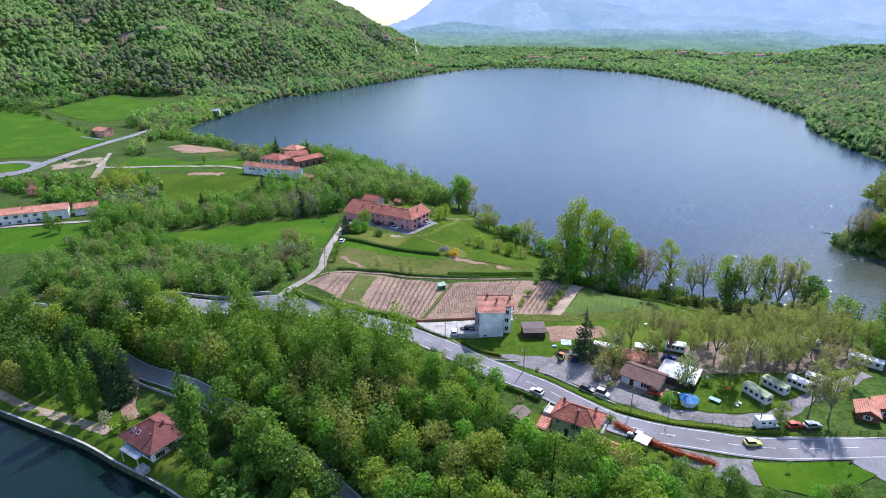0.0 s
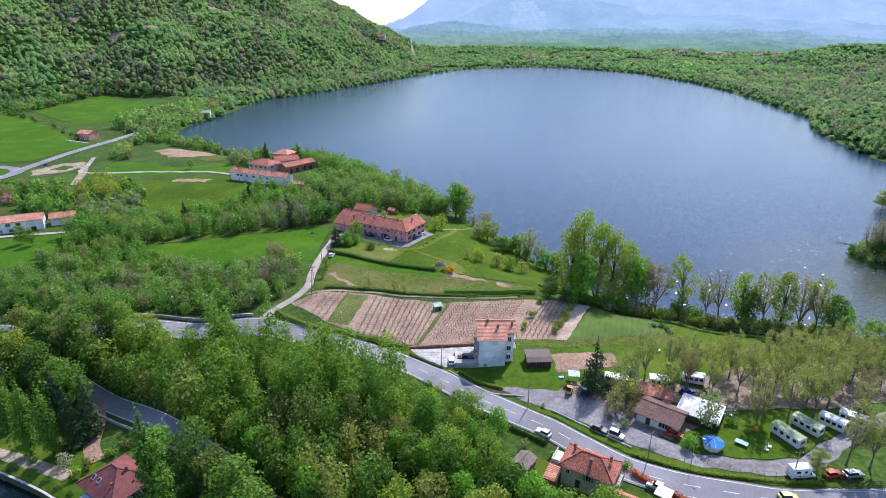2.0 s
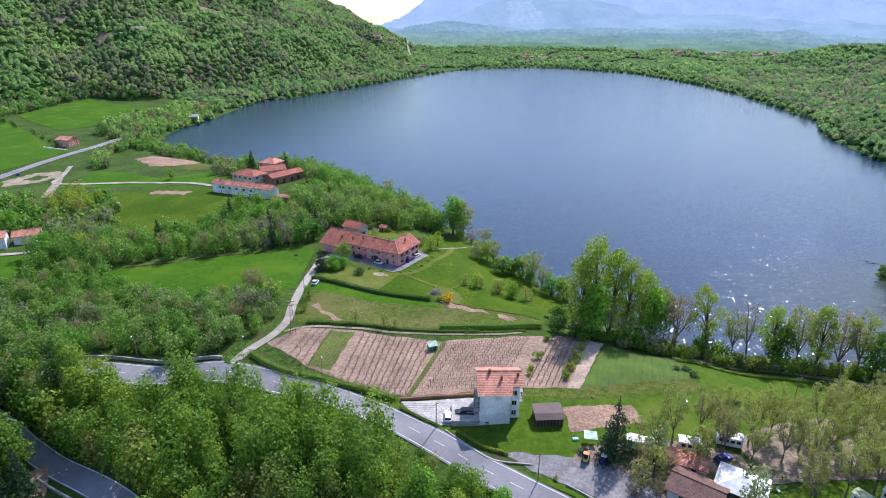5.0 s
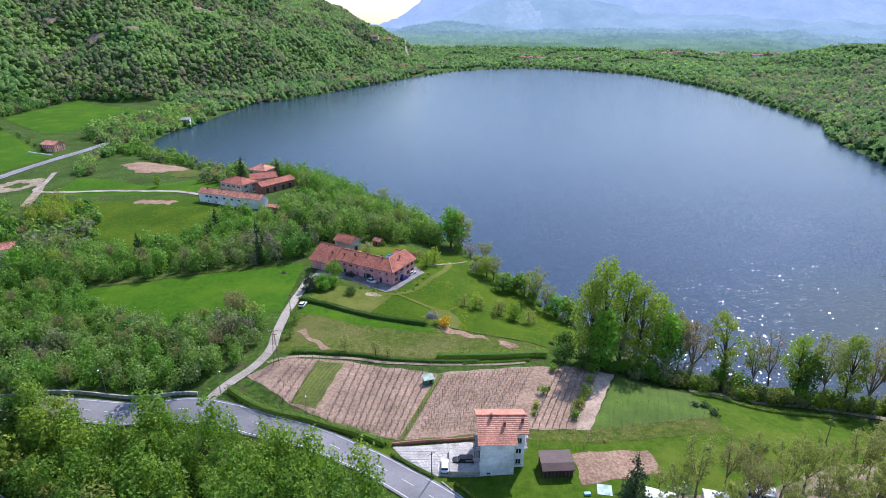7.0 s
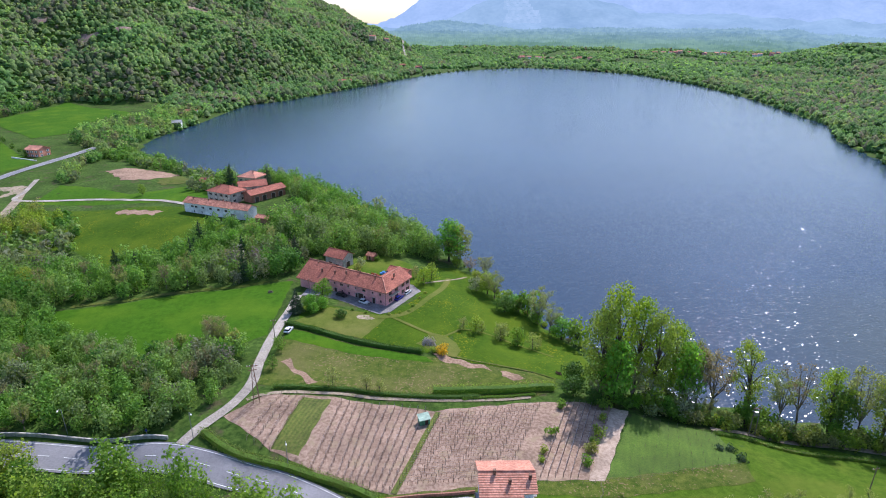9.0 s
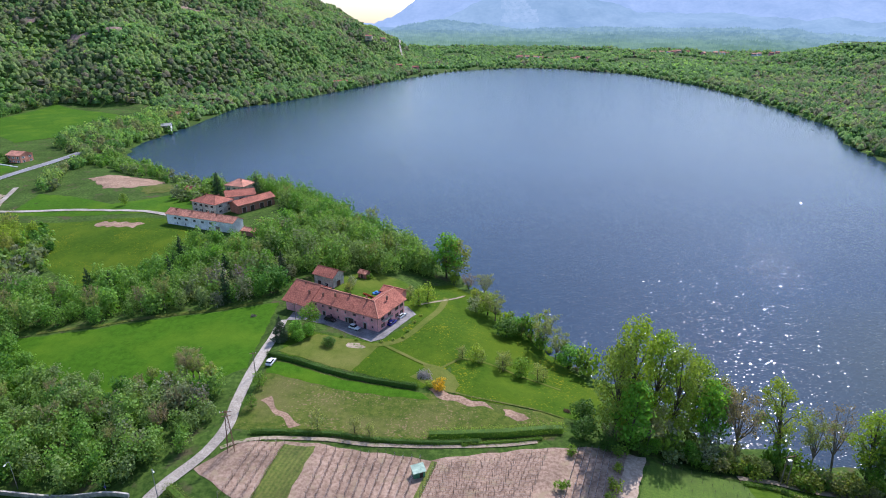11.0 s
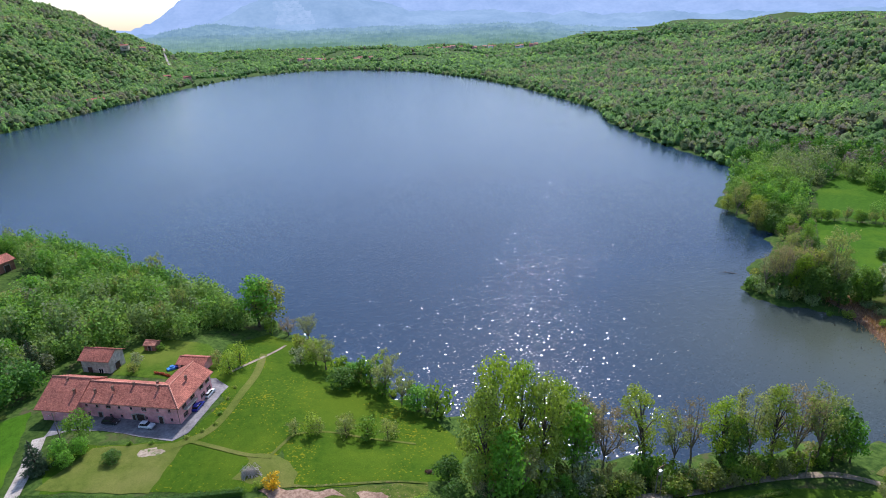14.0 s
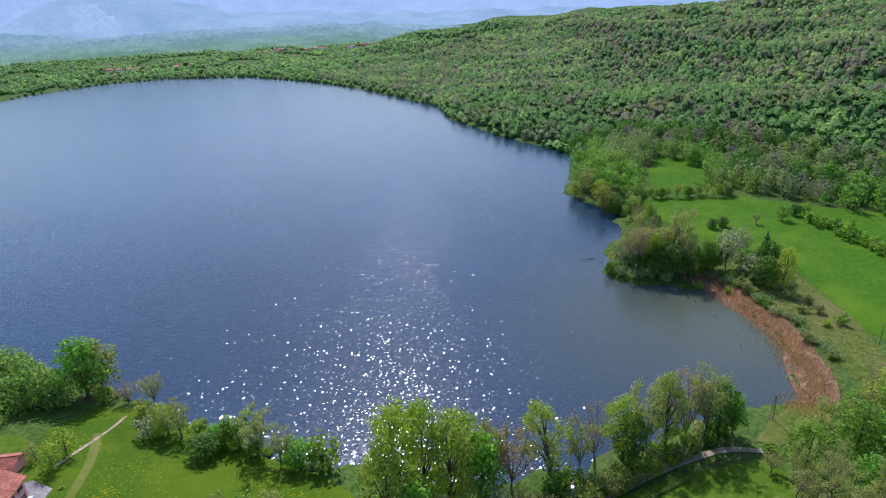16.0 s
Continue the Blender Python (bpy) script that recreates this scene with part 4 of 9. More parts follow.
def crown_template(seed, count, size, lobes=5, tall=1.0, rough=0.3):
    """A closed, lumpy crown with leaf sprays standing out of it."""
    g = np.random.RandomState(seed)
    rim, V = 6, [(g.uniform(-.1, .1), g.uniform(-.1, .1), tall * g.uniform(0.9, 1.08))]
    for zz, rr in (((0.78, 0.52), (0.42, 0.82), (0.0, 0.72)) if count > 6 else ((0.66, 0.62), (0.0, 0.85))):
        ph = g.uniform(0, 6.28)
        V += [(rr * g.uniform(0.78, 1.18) * math.cos(ph + 6.283 * k / rim), rr * g.uniform(0.78, 1.18) * math.sin(ph + 6.283 * k / rim), tall * (zz + g.uniform(-.1, .1)) - 0.1) for k in range(rim)]
    F = [(0, 1 + k, 1 + (k + 1) % rim) for k in range(rim)]
    for q in range(2 if count > 6 else 1):
        for k in range(rim):
            i, j = 1 + q * rim + k, 1 + q * rim + (k + 1) % rim
            F += [(i, i + rim, j + rim), (i, j + rim, j)]
    L = [(g.uniform(-.42, .42), g.uniform(-.42, .42), tall * g.uniform(0.4, 0.75), g.uniform(0.42, 0.6), g.uniform(0.36, 0.5) * tall) for _ in range(lobes)]
    LV, LF = leaf_cloud(g, L, count, size, hollow=0.8, rough=rough)
    return np.concatenate([np.array(V), LV]), np.concatenate([np.array(F), LF + len(V)]), len(V)


T_MID = [clump_template(100 + k, 90, 0.38, 6, 1.1) for k in range(5)]
T_EDGE = [crown_template(140 + k, 50, 0.29, 8, 1.1) for k in range(6)]
T_FAR = [crown_template(110 + k, 11, 0.52, 5) for k in range(7)]
T_VAST = [crown_template(120 + k, 4, 0.6, 4) for k in range(6)]

# ---- far woods ----
SCARS = [(-515, 996, 22, 8), (-462, 1006, 22, 8), (-580, 1002, 16, 7), (-426, 1204, 30, 10)]
x, y = spread([(-700, 560), (-575, 705), (-475, 855), (-380, 865), (-305, 965), (-245, 1065), (-185, 1165), (-105, 1385), (-45, 1600), (-15, 1850), (-80, 2100), (-300, 2050), (-620, 1700), (-900, 1400), (-1150, 1250), (-980, 860)], 7.6, 1)
k = np.ones(len(x), bool)
for cx, cy, rx, ry in SCARS:
    k &= ((x - cx) / (rx * 0.6)) ** 2 + ((y - cy) / (ry * 1.0)) ** 2 > 1
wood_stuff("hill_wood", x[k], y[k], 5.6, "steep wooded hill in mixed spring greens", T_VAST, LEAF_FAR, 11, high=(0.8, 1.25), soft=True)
x, y = spread([(352, 402), (365, 500), (400, 620), (446, 712), (560, 700), (650, 420), (650, 150), (500, 60), (345, 140), (338, 214), (331, 247), (334, 268), (324, 286), (346, 296), (370, 316), (388, 345), (396, 380)], 8.2, 5)
k = (x < 425) & (y < 440)
wood_stuff("meadow_edge_wood", x[k], y[k], 4.6, "tall leafy trees where the wood meets the meadow", [clump_template(170 + q, 200, 0.25, 10, 1.25, 0.45) for q in range(5)], LEAF_MIX, 17, high=(1.3, 1.9))
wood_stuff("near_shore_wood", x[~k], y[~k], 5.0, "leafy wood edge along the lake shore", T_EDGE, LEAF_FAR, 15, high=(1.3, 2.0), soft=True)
x, y = spread([(446, 716), (482, 860), (508, 1013), (520, 1226), (600, 1250), (1000, 1400), (1250, 1000), (1150, 500), (900, 100), (640, 60), (650, 420), (560, 702)], 8.6, 2)
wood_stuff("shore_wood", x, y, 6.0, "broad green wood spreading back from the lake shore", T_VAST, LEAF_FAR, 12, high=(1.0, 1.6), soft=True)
x, y = spread([(1000, 1400), (1250, 1000), (1150, 500), (900, 100), (1300, -200), (2300, 300), (2300, 1200), (1400, 1500)], 17, 6)
k = waves(x, y, 300, 62) > -0.9
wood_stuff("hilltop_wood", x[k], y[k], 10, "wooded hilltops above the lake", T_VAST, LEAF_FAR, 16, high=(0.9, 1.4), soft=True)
x, y = spread([(-30, 1560), (66, 1610), (229, 1725), (360, 1675), (490, 1480), (520, 1240), (700, 1300), (1050, 1450), (1400, 1100), (2600, 1500), (2600, 2100), (1700, 2500), (900, 2560), (-350, 2640), (-260, 2300)], 16.5, 3)
k = (waves(x, y, 420, 61) > -0.55) | (y < 1760)
VILLAGE = [(330, 2010, 5), (880, 2290, 6), (1010, 2230, 4), (470, 1990, 3), (1150, 2150, 4)]
for hx, hy, _ in VILLAGE:
    k &= ((x - hx) / 75) ** 2 + ((y - hy) / 48) ** 2 > 1
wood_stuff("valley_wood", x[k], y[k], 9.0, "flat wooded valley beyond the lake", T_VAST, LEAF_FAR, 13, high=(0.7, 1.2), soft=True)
x, y = spread([(-268, 790), (-266, 880), (-214, 972), (-160, 1106), (-66, 1346), (-20, 1480), (-60, 1520), (-140, 1370), (-220, 1150), (-300, 1000), (-370, 880), (-330, 800)], 9, 4)
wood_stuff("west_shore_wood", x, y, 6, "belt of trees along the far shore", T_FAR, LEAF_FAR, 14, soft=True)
g = np.random.RandomState(77)
fr = np.array([q for q in SHORE_N if q[1] > 400 and (q[0] > 340 or q[1] > 640)])
fr = np.repeat(fr, 2, 0)
x, y = fr[:, 0] + g.uniform(-5, 5, len(fr)), fr[:, 1] + g.uniform(-4, 4, len(fr))
off = shore_distance(x, y)
k = (off > -1.0) & (off < 6) & (g.rand(len(x)) < np.where((y > 1300) & (x < 150), 0.4, 0.95))
wood_stuff("shore_fringe", x[k], y[k], 4.2, "bushes and trees leaning over the water's edge", T_FAR, LEAF_FAR, 18, high=(1.2, 1.9), low=-20, soft=True)
for cx, cy, rx, ry in SCARS:
    sheet("rock_scar", [(cx + rx * math.cos(q * 0.7) * (0.75 + 0.25 * math.sin(q * 2.3 + cx)), cy + ry * 1.6 * math.sin(q * 0.7) * (0.8 + 0.2 * math.cos(q * 3.1 + cy))) for q in range(9)], ROCK, "bare pinkish rock between the trees on the hillside", "rock", 1.2, 5.0, 1.2)


# ---- far mountains ----
def ridge(name, far, tops, foot, seed, low, high, label, rough=14.0, deep=420, trees=0.0):
    """A chain of distant mountains or wooded rises, their haze painted as a glow: (bearing, height) pairs."""
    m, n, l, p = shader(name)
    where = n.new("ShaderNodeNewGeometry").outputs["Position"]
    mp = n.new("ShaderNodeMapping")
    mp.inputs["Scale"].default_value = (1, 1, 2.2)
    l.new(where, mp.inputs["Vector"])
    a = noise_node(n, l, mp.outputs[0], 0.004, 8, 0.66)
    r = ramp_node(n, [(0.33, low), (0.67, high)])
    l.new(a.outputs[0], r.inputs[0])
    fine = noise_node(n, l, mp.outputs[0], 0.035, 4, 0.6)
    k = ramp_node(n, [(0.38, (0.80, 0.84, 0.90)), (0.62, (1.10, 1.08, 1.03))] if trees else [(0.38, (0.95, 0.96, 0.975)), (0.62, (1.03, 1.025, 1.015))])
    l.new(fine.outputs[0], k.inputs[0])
    # near-black base: the painted blue haze glows in place of sunlit slopes
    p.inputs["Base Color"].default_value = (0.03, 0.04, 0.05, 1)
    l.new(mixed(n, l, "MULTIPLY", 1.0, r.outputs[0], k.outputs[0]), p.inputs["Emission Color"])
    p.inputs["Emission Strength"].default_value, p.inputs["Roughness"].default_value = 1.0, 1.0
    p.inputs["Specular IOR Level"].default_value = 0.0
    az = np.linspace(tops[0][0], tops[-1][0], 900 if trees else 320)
    hh = np.interp(az, [q[0] for q in tops], [q[1] for q in tops])
    hh = hh + rough * waves(az * 40, az * 0, 260, seed) + rough * 0.35 * waves(az * 40, az * 0, 60, seed + 1)
    if trees:
        hh = hh + trees * np.random.RandomState(seed).rand(len(az)) ** 2
    V = []
    rows = 9
    for k in range(rows):
        u = k / (rows - 1)
        dd = far + deep * u + 0.14 * deep * waves(az * 40, az * 0 + u * 300, 300, seed + 2)
        zz = foot + (hh - foot) * (u ** 0.8) + (rough * 0.85 * waves(az * 40, az * 0 + u * 400, 160, seed + 3) if 0 < k < rows - 1 else 0)
        V.append(np.stack([dd * np.sin(np.radians(az)), dd * np.cos(np.radians(az)), zz], 1))
    V = np.concatenate(V)
    ii = np.arange(rows * len(az)).reshape(rows, len(az))
    F = np.stack([ii[:-1, :-1].ravel(), ii[:-1, 1:].ravel(), ii[1:, 1:].ravel(), ii[1:, :-1].ravel()], 1)
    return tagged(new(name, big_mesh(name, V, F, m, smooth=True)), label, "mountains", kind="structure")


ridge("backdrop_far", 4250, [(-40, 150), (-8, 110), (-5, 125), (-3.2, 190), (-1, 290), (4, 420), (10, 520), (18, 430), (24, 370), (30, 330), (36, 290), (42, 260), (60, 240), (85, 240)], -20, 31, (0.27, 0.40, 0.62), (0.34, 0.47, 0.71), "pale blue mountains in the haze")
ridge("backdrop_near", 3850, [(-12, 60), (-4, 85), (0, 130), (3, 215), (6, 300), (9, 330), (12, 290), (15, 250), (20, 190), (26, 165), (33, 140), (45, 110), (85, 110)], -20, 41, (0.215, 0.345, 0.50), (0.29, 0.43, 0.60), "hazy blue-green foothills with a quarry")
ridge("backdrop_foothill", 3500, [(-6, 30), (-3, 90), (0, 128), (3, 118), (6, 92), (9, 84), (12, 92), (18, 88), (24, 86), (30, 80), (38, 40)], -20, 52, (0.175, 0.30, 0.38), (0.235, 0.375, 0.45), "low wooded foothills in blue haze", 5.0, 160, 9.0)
# haze painted row by row: the farther the rise, the paler and bluer its glow
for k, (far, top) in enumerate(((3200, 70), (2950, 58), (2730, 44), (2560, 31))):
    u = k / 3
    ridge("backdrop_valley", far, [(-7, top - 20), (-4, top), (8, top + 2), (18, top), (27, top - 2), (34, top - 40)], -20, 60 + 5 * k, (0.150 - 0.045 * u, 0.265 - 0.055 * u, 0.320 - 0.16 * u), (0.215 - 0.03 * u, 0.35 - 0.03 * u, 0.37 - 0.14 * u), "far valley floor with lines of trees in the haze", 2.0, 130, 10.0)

# the terraced quarry on the foothill, its haze painted as a pale blue glow
m, n, l, p = shader("hazy_quarry_stone")
p.inputs["Base Color"].default_value, p.inputs["Roughness"].default_value = (0.1, 0.1, 0.1, 1), 1.0
r = ramp_node(n, [(0.35, (0.25, 0.38, 0.54)), (0.65, (0.31, 0.435, 0.61))])
l.new(noise_node(n, l, n.new("ShaderNodeNewGeometry").outputs["Position"], 0.03, 5).outputs[0], r.inputs[0])
l.new(r.outputs[0], p.inputs["Emission Color"])
p.inputs["Emission Strength"].default_value = 1.0
QV, QF = [], []
for k in range(7):
    for q in range(15):
        bear = radians(6.3 + 0.25 * k * (k < 4) * 0.5 + (3.4 - 0.2 * k) * q / 14)
        dd = 3905 + 13 * k + 4 * math.sin(q * 1.3 + k)
        zz = 118 + 19 * k + 2.5 * math.sin(q * 1.9 + k * 2)
        QV += [(dd * math.sin(bear), dd * math.cos(bear), zz), ((dd + 4) * math.sin(bear), (dd + 4) * math.cos(bear), zz + 18)]
    for q in range(14):
        o = (k * 15 + q) * 2
        QF.append((o, o + 2, o + 3, o + 1))
tagged(new("backdrop_quarry", big_mesh("backdrop_quarry", np.array(QV), np.array(QF), m)), "pale terraced quarry on the hazy foothill", "quarry", kind="structure")


# ---- buildings ----
def prism(bm, outline, z0, z1):
    """A solid wall block over a ground outline."""
    low = [bm.verts.new((x, y, z0)) for x, y in outline]
    top = [bm.verts.new((x, y, z1)) for x, y in outline]
    n_ = len(outline)
    for k in range(n_):
        bm.faces.new((low[k], low[(k + 1) % n_], top[(k + 1) % n_], top[k]))
    bm.faces.new(top)
    bm.faces.new(low[::-1])
    return bm


def slab(polys, thick=0.16):
    """Roof slopes with thickness, from corner lists."""
    bm = bmesh.new()
    for q in polys:
        top = [bm.verts.new(Vector(v)) for v in q]
        low = [bm.verts.new(Vector(v) - Vector((0, 0, thick))) for v in q]
        bm.faces.new(top)
        bm.faces.new(low[::-1])
        for k in range(len(q)):
            j = (k + 1) % len(q)
            bm.faces.new((low[k], low[j], top[j], top[k]))
    bmesh.ops.remove_doubles(bm, verts=bm.verts, dist=0.001)
    bmesh.ops.recalc_face_normals(bm, faces=bm.faces)
    return bm


def side_pose(w, d, side, u, z):
    return {"f": pose(u, -d / 2, z), "b": pose(-u, d / 2, z, 0, 0, 180), "l": pose(-w / 2, -u, z, 0, 0, -90), "r": pose(w / 2, u, z, 0, 0, 90)}[side]


SHUTTER_MATS = {"g": GREEN_PAINT, "d": DARK_WOOD, "r": RED_WOOD, "w": WHITE_PAINT, "n": None}


def window(home, m_, w, h, shutter="n", frame_mat=None):
    """A window on a wall: reveal, frame, pane, sill and shutters."""
    win = part("window", boxes((0, -0.02, -0.06, w + 0.16, 0.08, h + 0.12)), frame_mat or WHITE_PAINT, home)
    win.matrix_local = m_
    part("pane", boxes((-w * 0.26, -0.05, 0.03, w * 0.45, 0.03, h - 0.06), (w * 0.26, -0.05, 0.03, w * 0.45, 0.03, h - 0.06)), GLASS, win)
    part("sill", boxes((0, -0.1, -0.14, w + 0.3, 0.22, 0.08)), STONE, win)
    if SHUTTER_MATS[shutter]:
        for s in (-1, 1):
            part("shutter", boxes((s * w * 0.78, -0.09, 0, w * 0.48, 0.05, h), *[(s * w * 0.78, -0.12, h * k / 5, w * 0.4, 0.02, 0.05) for k in range(1, 5)]), SHUTTER_MATS[shutter], win)


def door(home, m_, w, h, material):
    dr = part("door", boxes((0, -0.03, 0, w, 0.1, h)), material, home)
    dr.matrix_local = m_
    part("door_frame", boxes((-w / 2 - 0.07, -0.05, 0, 0.14, 0.16, h), (w / 2 + 0.07, -0.05, 0, 0.14, 0.16, h), (0, -0.05, h, w + 0.28, 0.16, 0.14)), STONE, dr)
    part("panel", boxes((0, -0.09, h * 0.12, w * 0.7, 0.03, h * 0.3), (0, -0.09, h * 0.55, w * 0.7, 0.03, h * 0.3)), material, dr)


def chimney(home, x, y, z, h=0.7, material=None):
    c_ = part("chimney", boxes((x, y, z, 0.5, 0.5, h + 0.4)), material or BRICK_WALL, home)
    part("chimney_cap", boxes((x, y, z + h + 0.4, 0.62, 0.62, 0.08), (x - 0.2, y, z + h + 0.5, 0.1, 0.45, 0.2), (x + 0.2, y, z + h + 0.5, 0.1, 0.45, 0.2), (x, y, z + h + 0.7, 0.6, 0.6, 0.06)), RUST, c_)


def house(name, x, y, turn, w, d, h, rise, roof, wall_mat, roof_mat, label, openings=(), chimneys=(), over=0.6, z=None, category="house", group=""):
    """A house by its middle; ridge along local x. openings: (side, u, z, w, h, kind); kind: 'w' + shutter, 'd' door, 'g' garage."""
    z = at(x, y) if z is None else z
    home = thing(name, x, y, z, turn, label, category, group)
    a_, b_ = w / 2, d / 2
    bm = prism(bmesh.new(), [(-a_, -b_), (a_, -b_), (a_, b_), (-a_, b_)], -2.5, h)
    if roof == "gable":
        vs = [bm.verts.new(v) for v in ((-a_, -b_, h), (-a_, b_, h), (-a_, 0, h + rise), (a_, -b_, h), (a_, b_, h), (a_, 0, h + rise))]
        for f in ((0, 2, 1), (3, 4, 5), (0, 3, 5, 2), (1, 2, 5, 4)):
            bm.faces.new([vs[i] for i in f])
    part("wall", bm, wall_mat, home)
    drop = rise / b_ * over
    e, o = h - drop + 0.12, over
    top = h + rise + 0.12
    if roof == "gable":
        P = [[(-a_ - o, -b_ - o, e), (a_ + o, -b_ - o, e), (a_ + o, 0, top), (-a_ - o, 0, top)], [(a_ + o, b_ + o, e), (-a_ - o, b_ + o, e), (-a_ - o, 0, top), (a_ + o, 0, top)]]
        ridge = [((-a_ - o, 0, top + 0.02), (a_ + o, 0, top + 0.02))]
    elif roof == "hip":
        r = max(0.05, a_ - b_) if a_ > b_ else 0.05
        A, B, C, D = (-a_ - o, -b_ - o, e), (a_ + o, -b_ - o, e), (a_ + o, b_ + o, e), (-a_ - o, b_ + o, e)
        R0, R1 = (-r, 0, top), (r, 0, top)
        P = [[A, B, R1, R0], [B, C, R1], [C, D, R0, R1], [D, A, R0]]
        ridge = [(R0, R1), (A, R0), (B, R1), (C, R1), (D, R0)]
    else:
        P = [[(-a_ - o, -b_ - o, h), (a_ + o, -b_ - o, h), (a_ + o, b_ + o, h + rise), (-a_ - o, b_ + o, h + rise)]]
        ridge = []
    rf = part("roof", slab(P), roof_mat, home)
    if ridge:
        part("ridge_tiles", rods(*[(p0, p1, 0.13, 0.13, 6) for p0, p1 in ridge]), roof_mat, rf)
    part("gutter", rods(((-a_ - o, -b_ - o - 0.06, e - 0.12), (a_ + o, -b_ - o - 0.06, e - 0.12), 0.08, 0.08, 6), ((-a_ - 0.05, -b_ - 0.08, 0), (-a_ - 0.05, -b_ - 0.08, e - 0.1), 0.06, 0.06, 6)), RUST, rf)
    for side, u, zz, ww, hh, kind in openings:
        m_ = side_pose(w, d, side, u, zz)
        if kind[0] == "w":
            window(home, m_, ww, hh, kind[1])
        else:
            door(home, m_, ww, hh, {"d": DARK_WOOD, "g": GREY_WOOD, "r": RED_WOOD}[kind[0]])
    for cx, cy in chimneys:
        zc = h + rise * (1 - abs(cy) / b_)
        chimney(home, cx, cy, zc - 0.3)
    return home


def balcony(home, w, d, side, u, z, ww, deep=1.2):
    m_ = side_pose(w, d, side, u, z)
    b_ = part("balcony", boxes((0, -deep / 2, 0, ww, deep, 0.18)), CONCRETE, home)
    b_.matrix_local = m_
    part("railing", boxes((0, -deep + 0.05, 1.1, ww, 0.06, 0.06), (-ww / 2 + 0.03, -deep / 2, 1.1, 0.06, deep, 0.06), (ww / 2 - 0.03, -deep / 2, 1.1, 0.06, deep, 0.06), *[(-ww / 2 + ww * k / 12, -deep + 0.05, 0.18, 0.04, 0.04, 0.95) for k in range(13)]), RUST, b_)


# white house by the road
WH = thing("white_house", 16.2, 161.6, -0.1, 0, "tall white stucco house with an orange tiled roof", "house")
bm = prism(bmesh.new(), [(-4.9, -5.5), (2.4, -5.5), (2.4, -3.2), (4.9, -3.2), (4.9, 5.5), (-4.9, 5.5)], -2.5, 8.6)
for xx in (-4.89, 4.89):
    y0 = -5.5 if xx < 0 else -3.2
    bm.faces.new([bm.verts.new(v) for v in ((xx, y0, 8.6), (xx, 5.5, 8.6), (xx, 0, 11.2), (xx, y0, 8.6 + 2.6 * (5.5 + y0) / 5.5))])
part("wall", bm, WHITE_WALL, WH)
rf = part("roof", slab([[(-5.6, -6.2, 8.42), (2.9, -6.2, 8.42), (2.9, -4.0, 9.46), (5.6, -4.0, 9.46), (5.6, 0, 11.36), (-5.6, 0, 11.36)], [(5.6, 6.2, 8.42), (-5.6, 6.2, 8.42), (-5.6, 0, 11.36), (5.6, 0, 11.36)]], 0.18), TILE_ORANGE, WH)
part("ridge_tiles", rods(((-5.6, 0, 11.4), (5.6, 0, 11.4), 0.14, 0.14)), TILE_ORANGE, rf)
part("gutter", rods(((-5.6, -6.28, 8.3), (2.9, -6.28, 8.3), 0.08, 0.08), ((2.45, -5.58, 0), (2.45, -5.58, 8.3), 0.05, 0.05)), METAL, rf)
for zz in (0.9, 3.7, 6.5):
    window(WH, pose(3.6, -3.2, zz), 1.1, 1.3, "n")
    window(WH, pose(4.9, 1.5, zz, 0, 0, 90), 1.0, 1.3, "d")
for zz in (3.2, 6.0):
    window(WH, pose(-4.9, -2.8, zz, 0, 0, -90), 1.1, 2.2, "d")
    window(WH, pose(-4.9, 1.5, zz + 0.8, 0, 0, -90), 1.0, 1.3, "d")
window(WH, pose(-3.0, -5.5, 0.0), 0.7, 0.5, "n")
door(WH, pose(-4.9, -0.5, 0, 0, 0, -90), 2.6, 2.3, GREY_WOOD)
for cx, cy in ((-2.4, -0.5), (0.4, -2.2), (4.4, -1.4)):
    chimney(WH, cx, cy, 11.0 - 0.47 * abs(cy), 0.6, RUST)
for zz in (3.0, 5.8):
    balcony(WH, 9.8, 11.0, "l", 2.4, zz, 5.0)
    balcony(WH, 9.8, 11.0, "r", 0.6, zz, 3.4)
part("terrace", boxes((-8.2, -1.6, -0.9, 6.6, 8.0, 0.95)), CONCRETE, WH, "paved terrace beside the garage")
part("terrace_wall", boxes((-8.2, -5.5, 0.0, 6.6, 0.2, 0.9), (-11.4, -1.6, 0.0, 0.2, 7.6, 0.5)), STONE, WH)

# dark timber shed
sh = thing("timber_shed", 28.1, 157.6, at(28, 157.6), 3, "dark brown timber shed with a folded metal roof", "shed")
part("wall", boxes((0, 0, -1.0, 6.6, 4.6, 3.2)), DARK_WOOD, sh)
part("roof", slab([[(-3.6, -2.7, 2.2), (3.6, -2.7, 2.2), (3.6, -0.9, 2.85), (-3.6, -0.9, 2.85)], [(-3.6, -0.9, 2.85), (3.6, -0.9, 2.85), (3.6, 2.7, 3.2), (-3.6, 2.7, 3.2)]], 0.1), surface("brown_sheet_roof", (0.055, 0.026, 0.024), (0.09, 0.045, 0.04), 3.0, 0.3, 0.6), sh)
for k in range(9):
    part("batten", boxes((-3.2 + 0.8 * k, -2.34, -0.4, 0.06, 0.05, 2.4)), GREY_WOOD, sh)

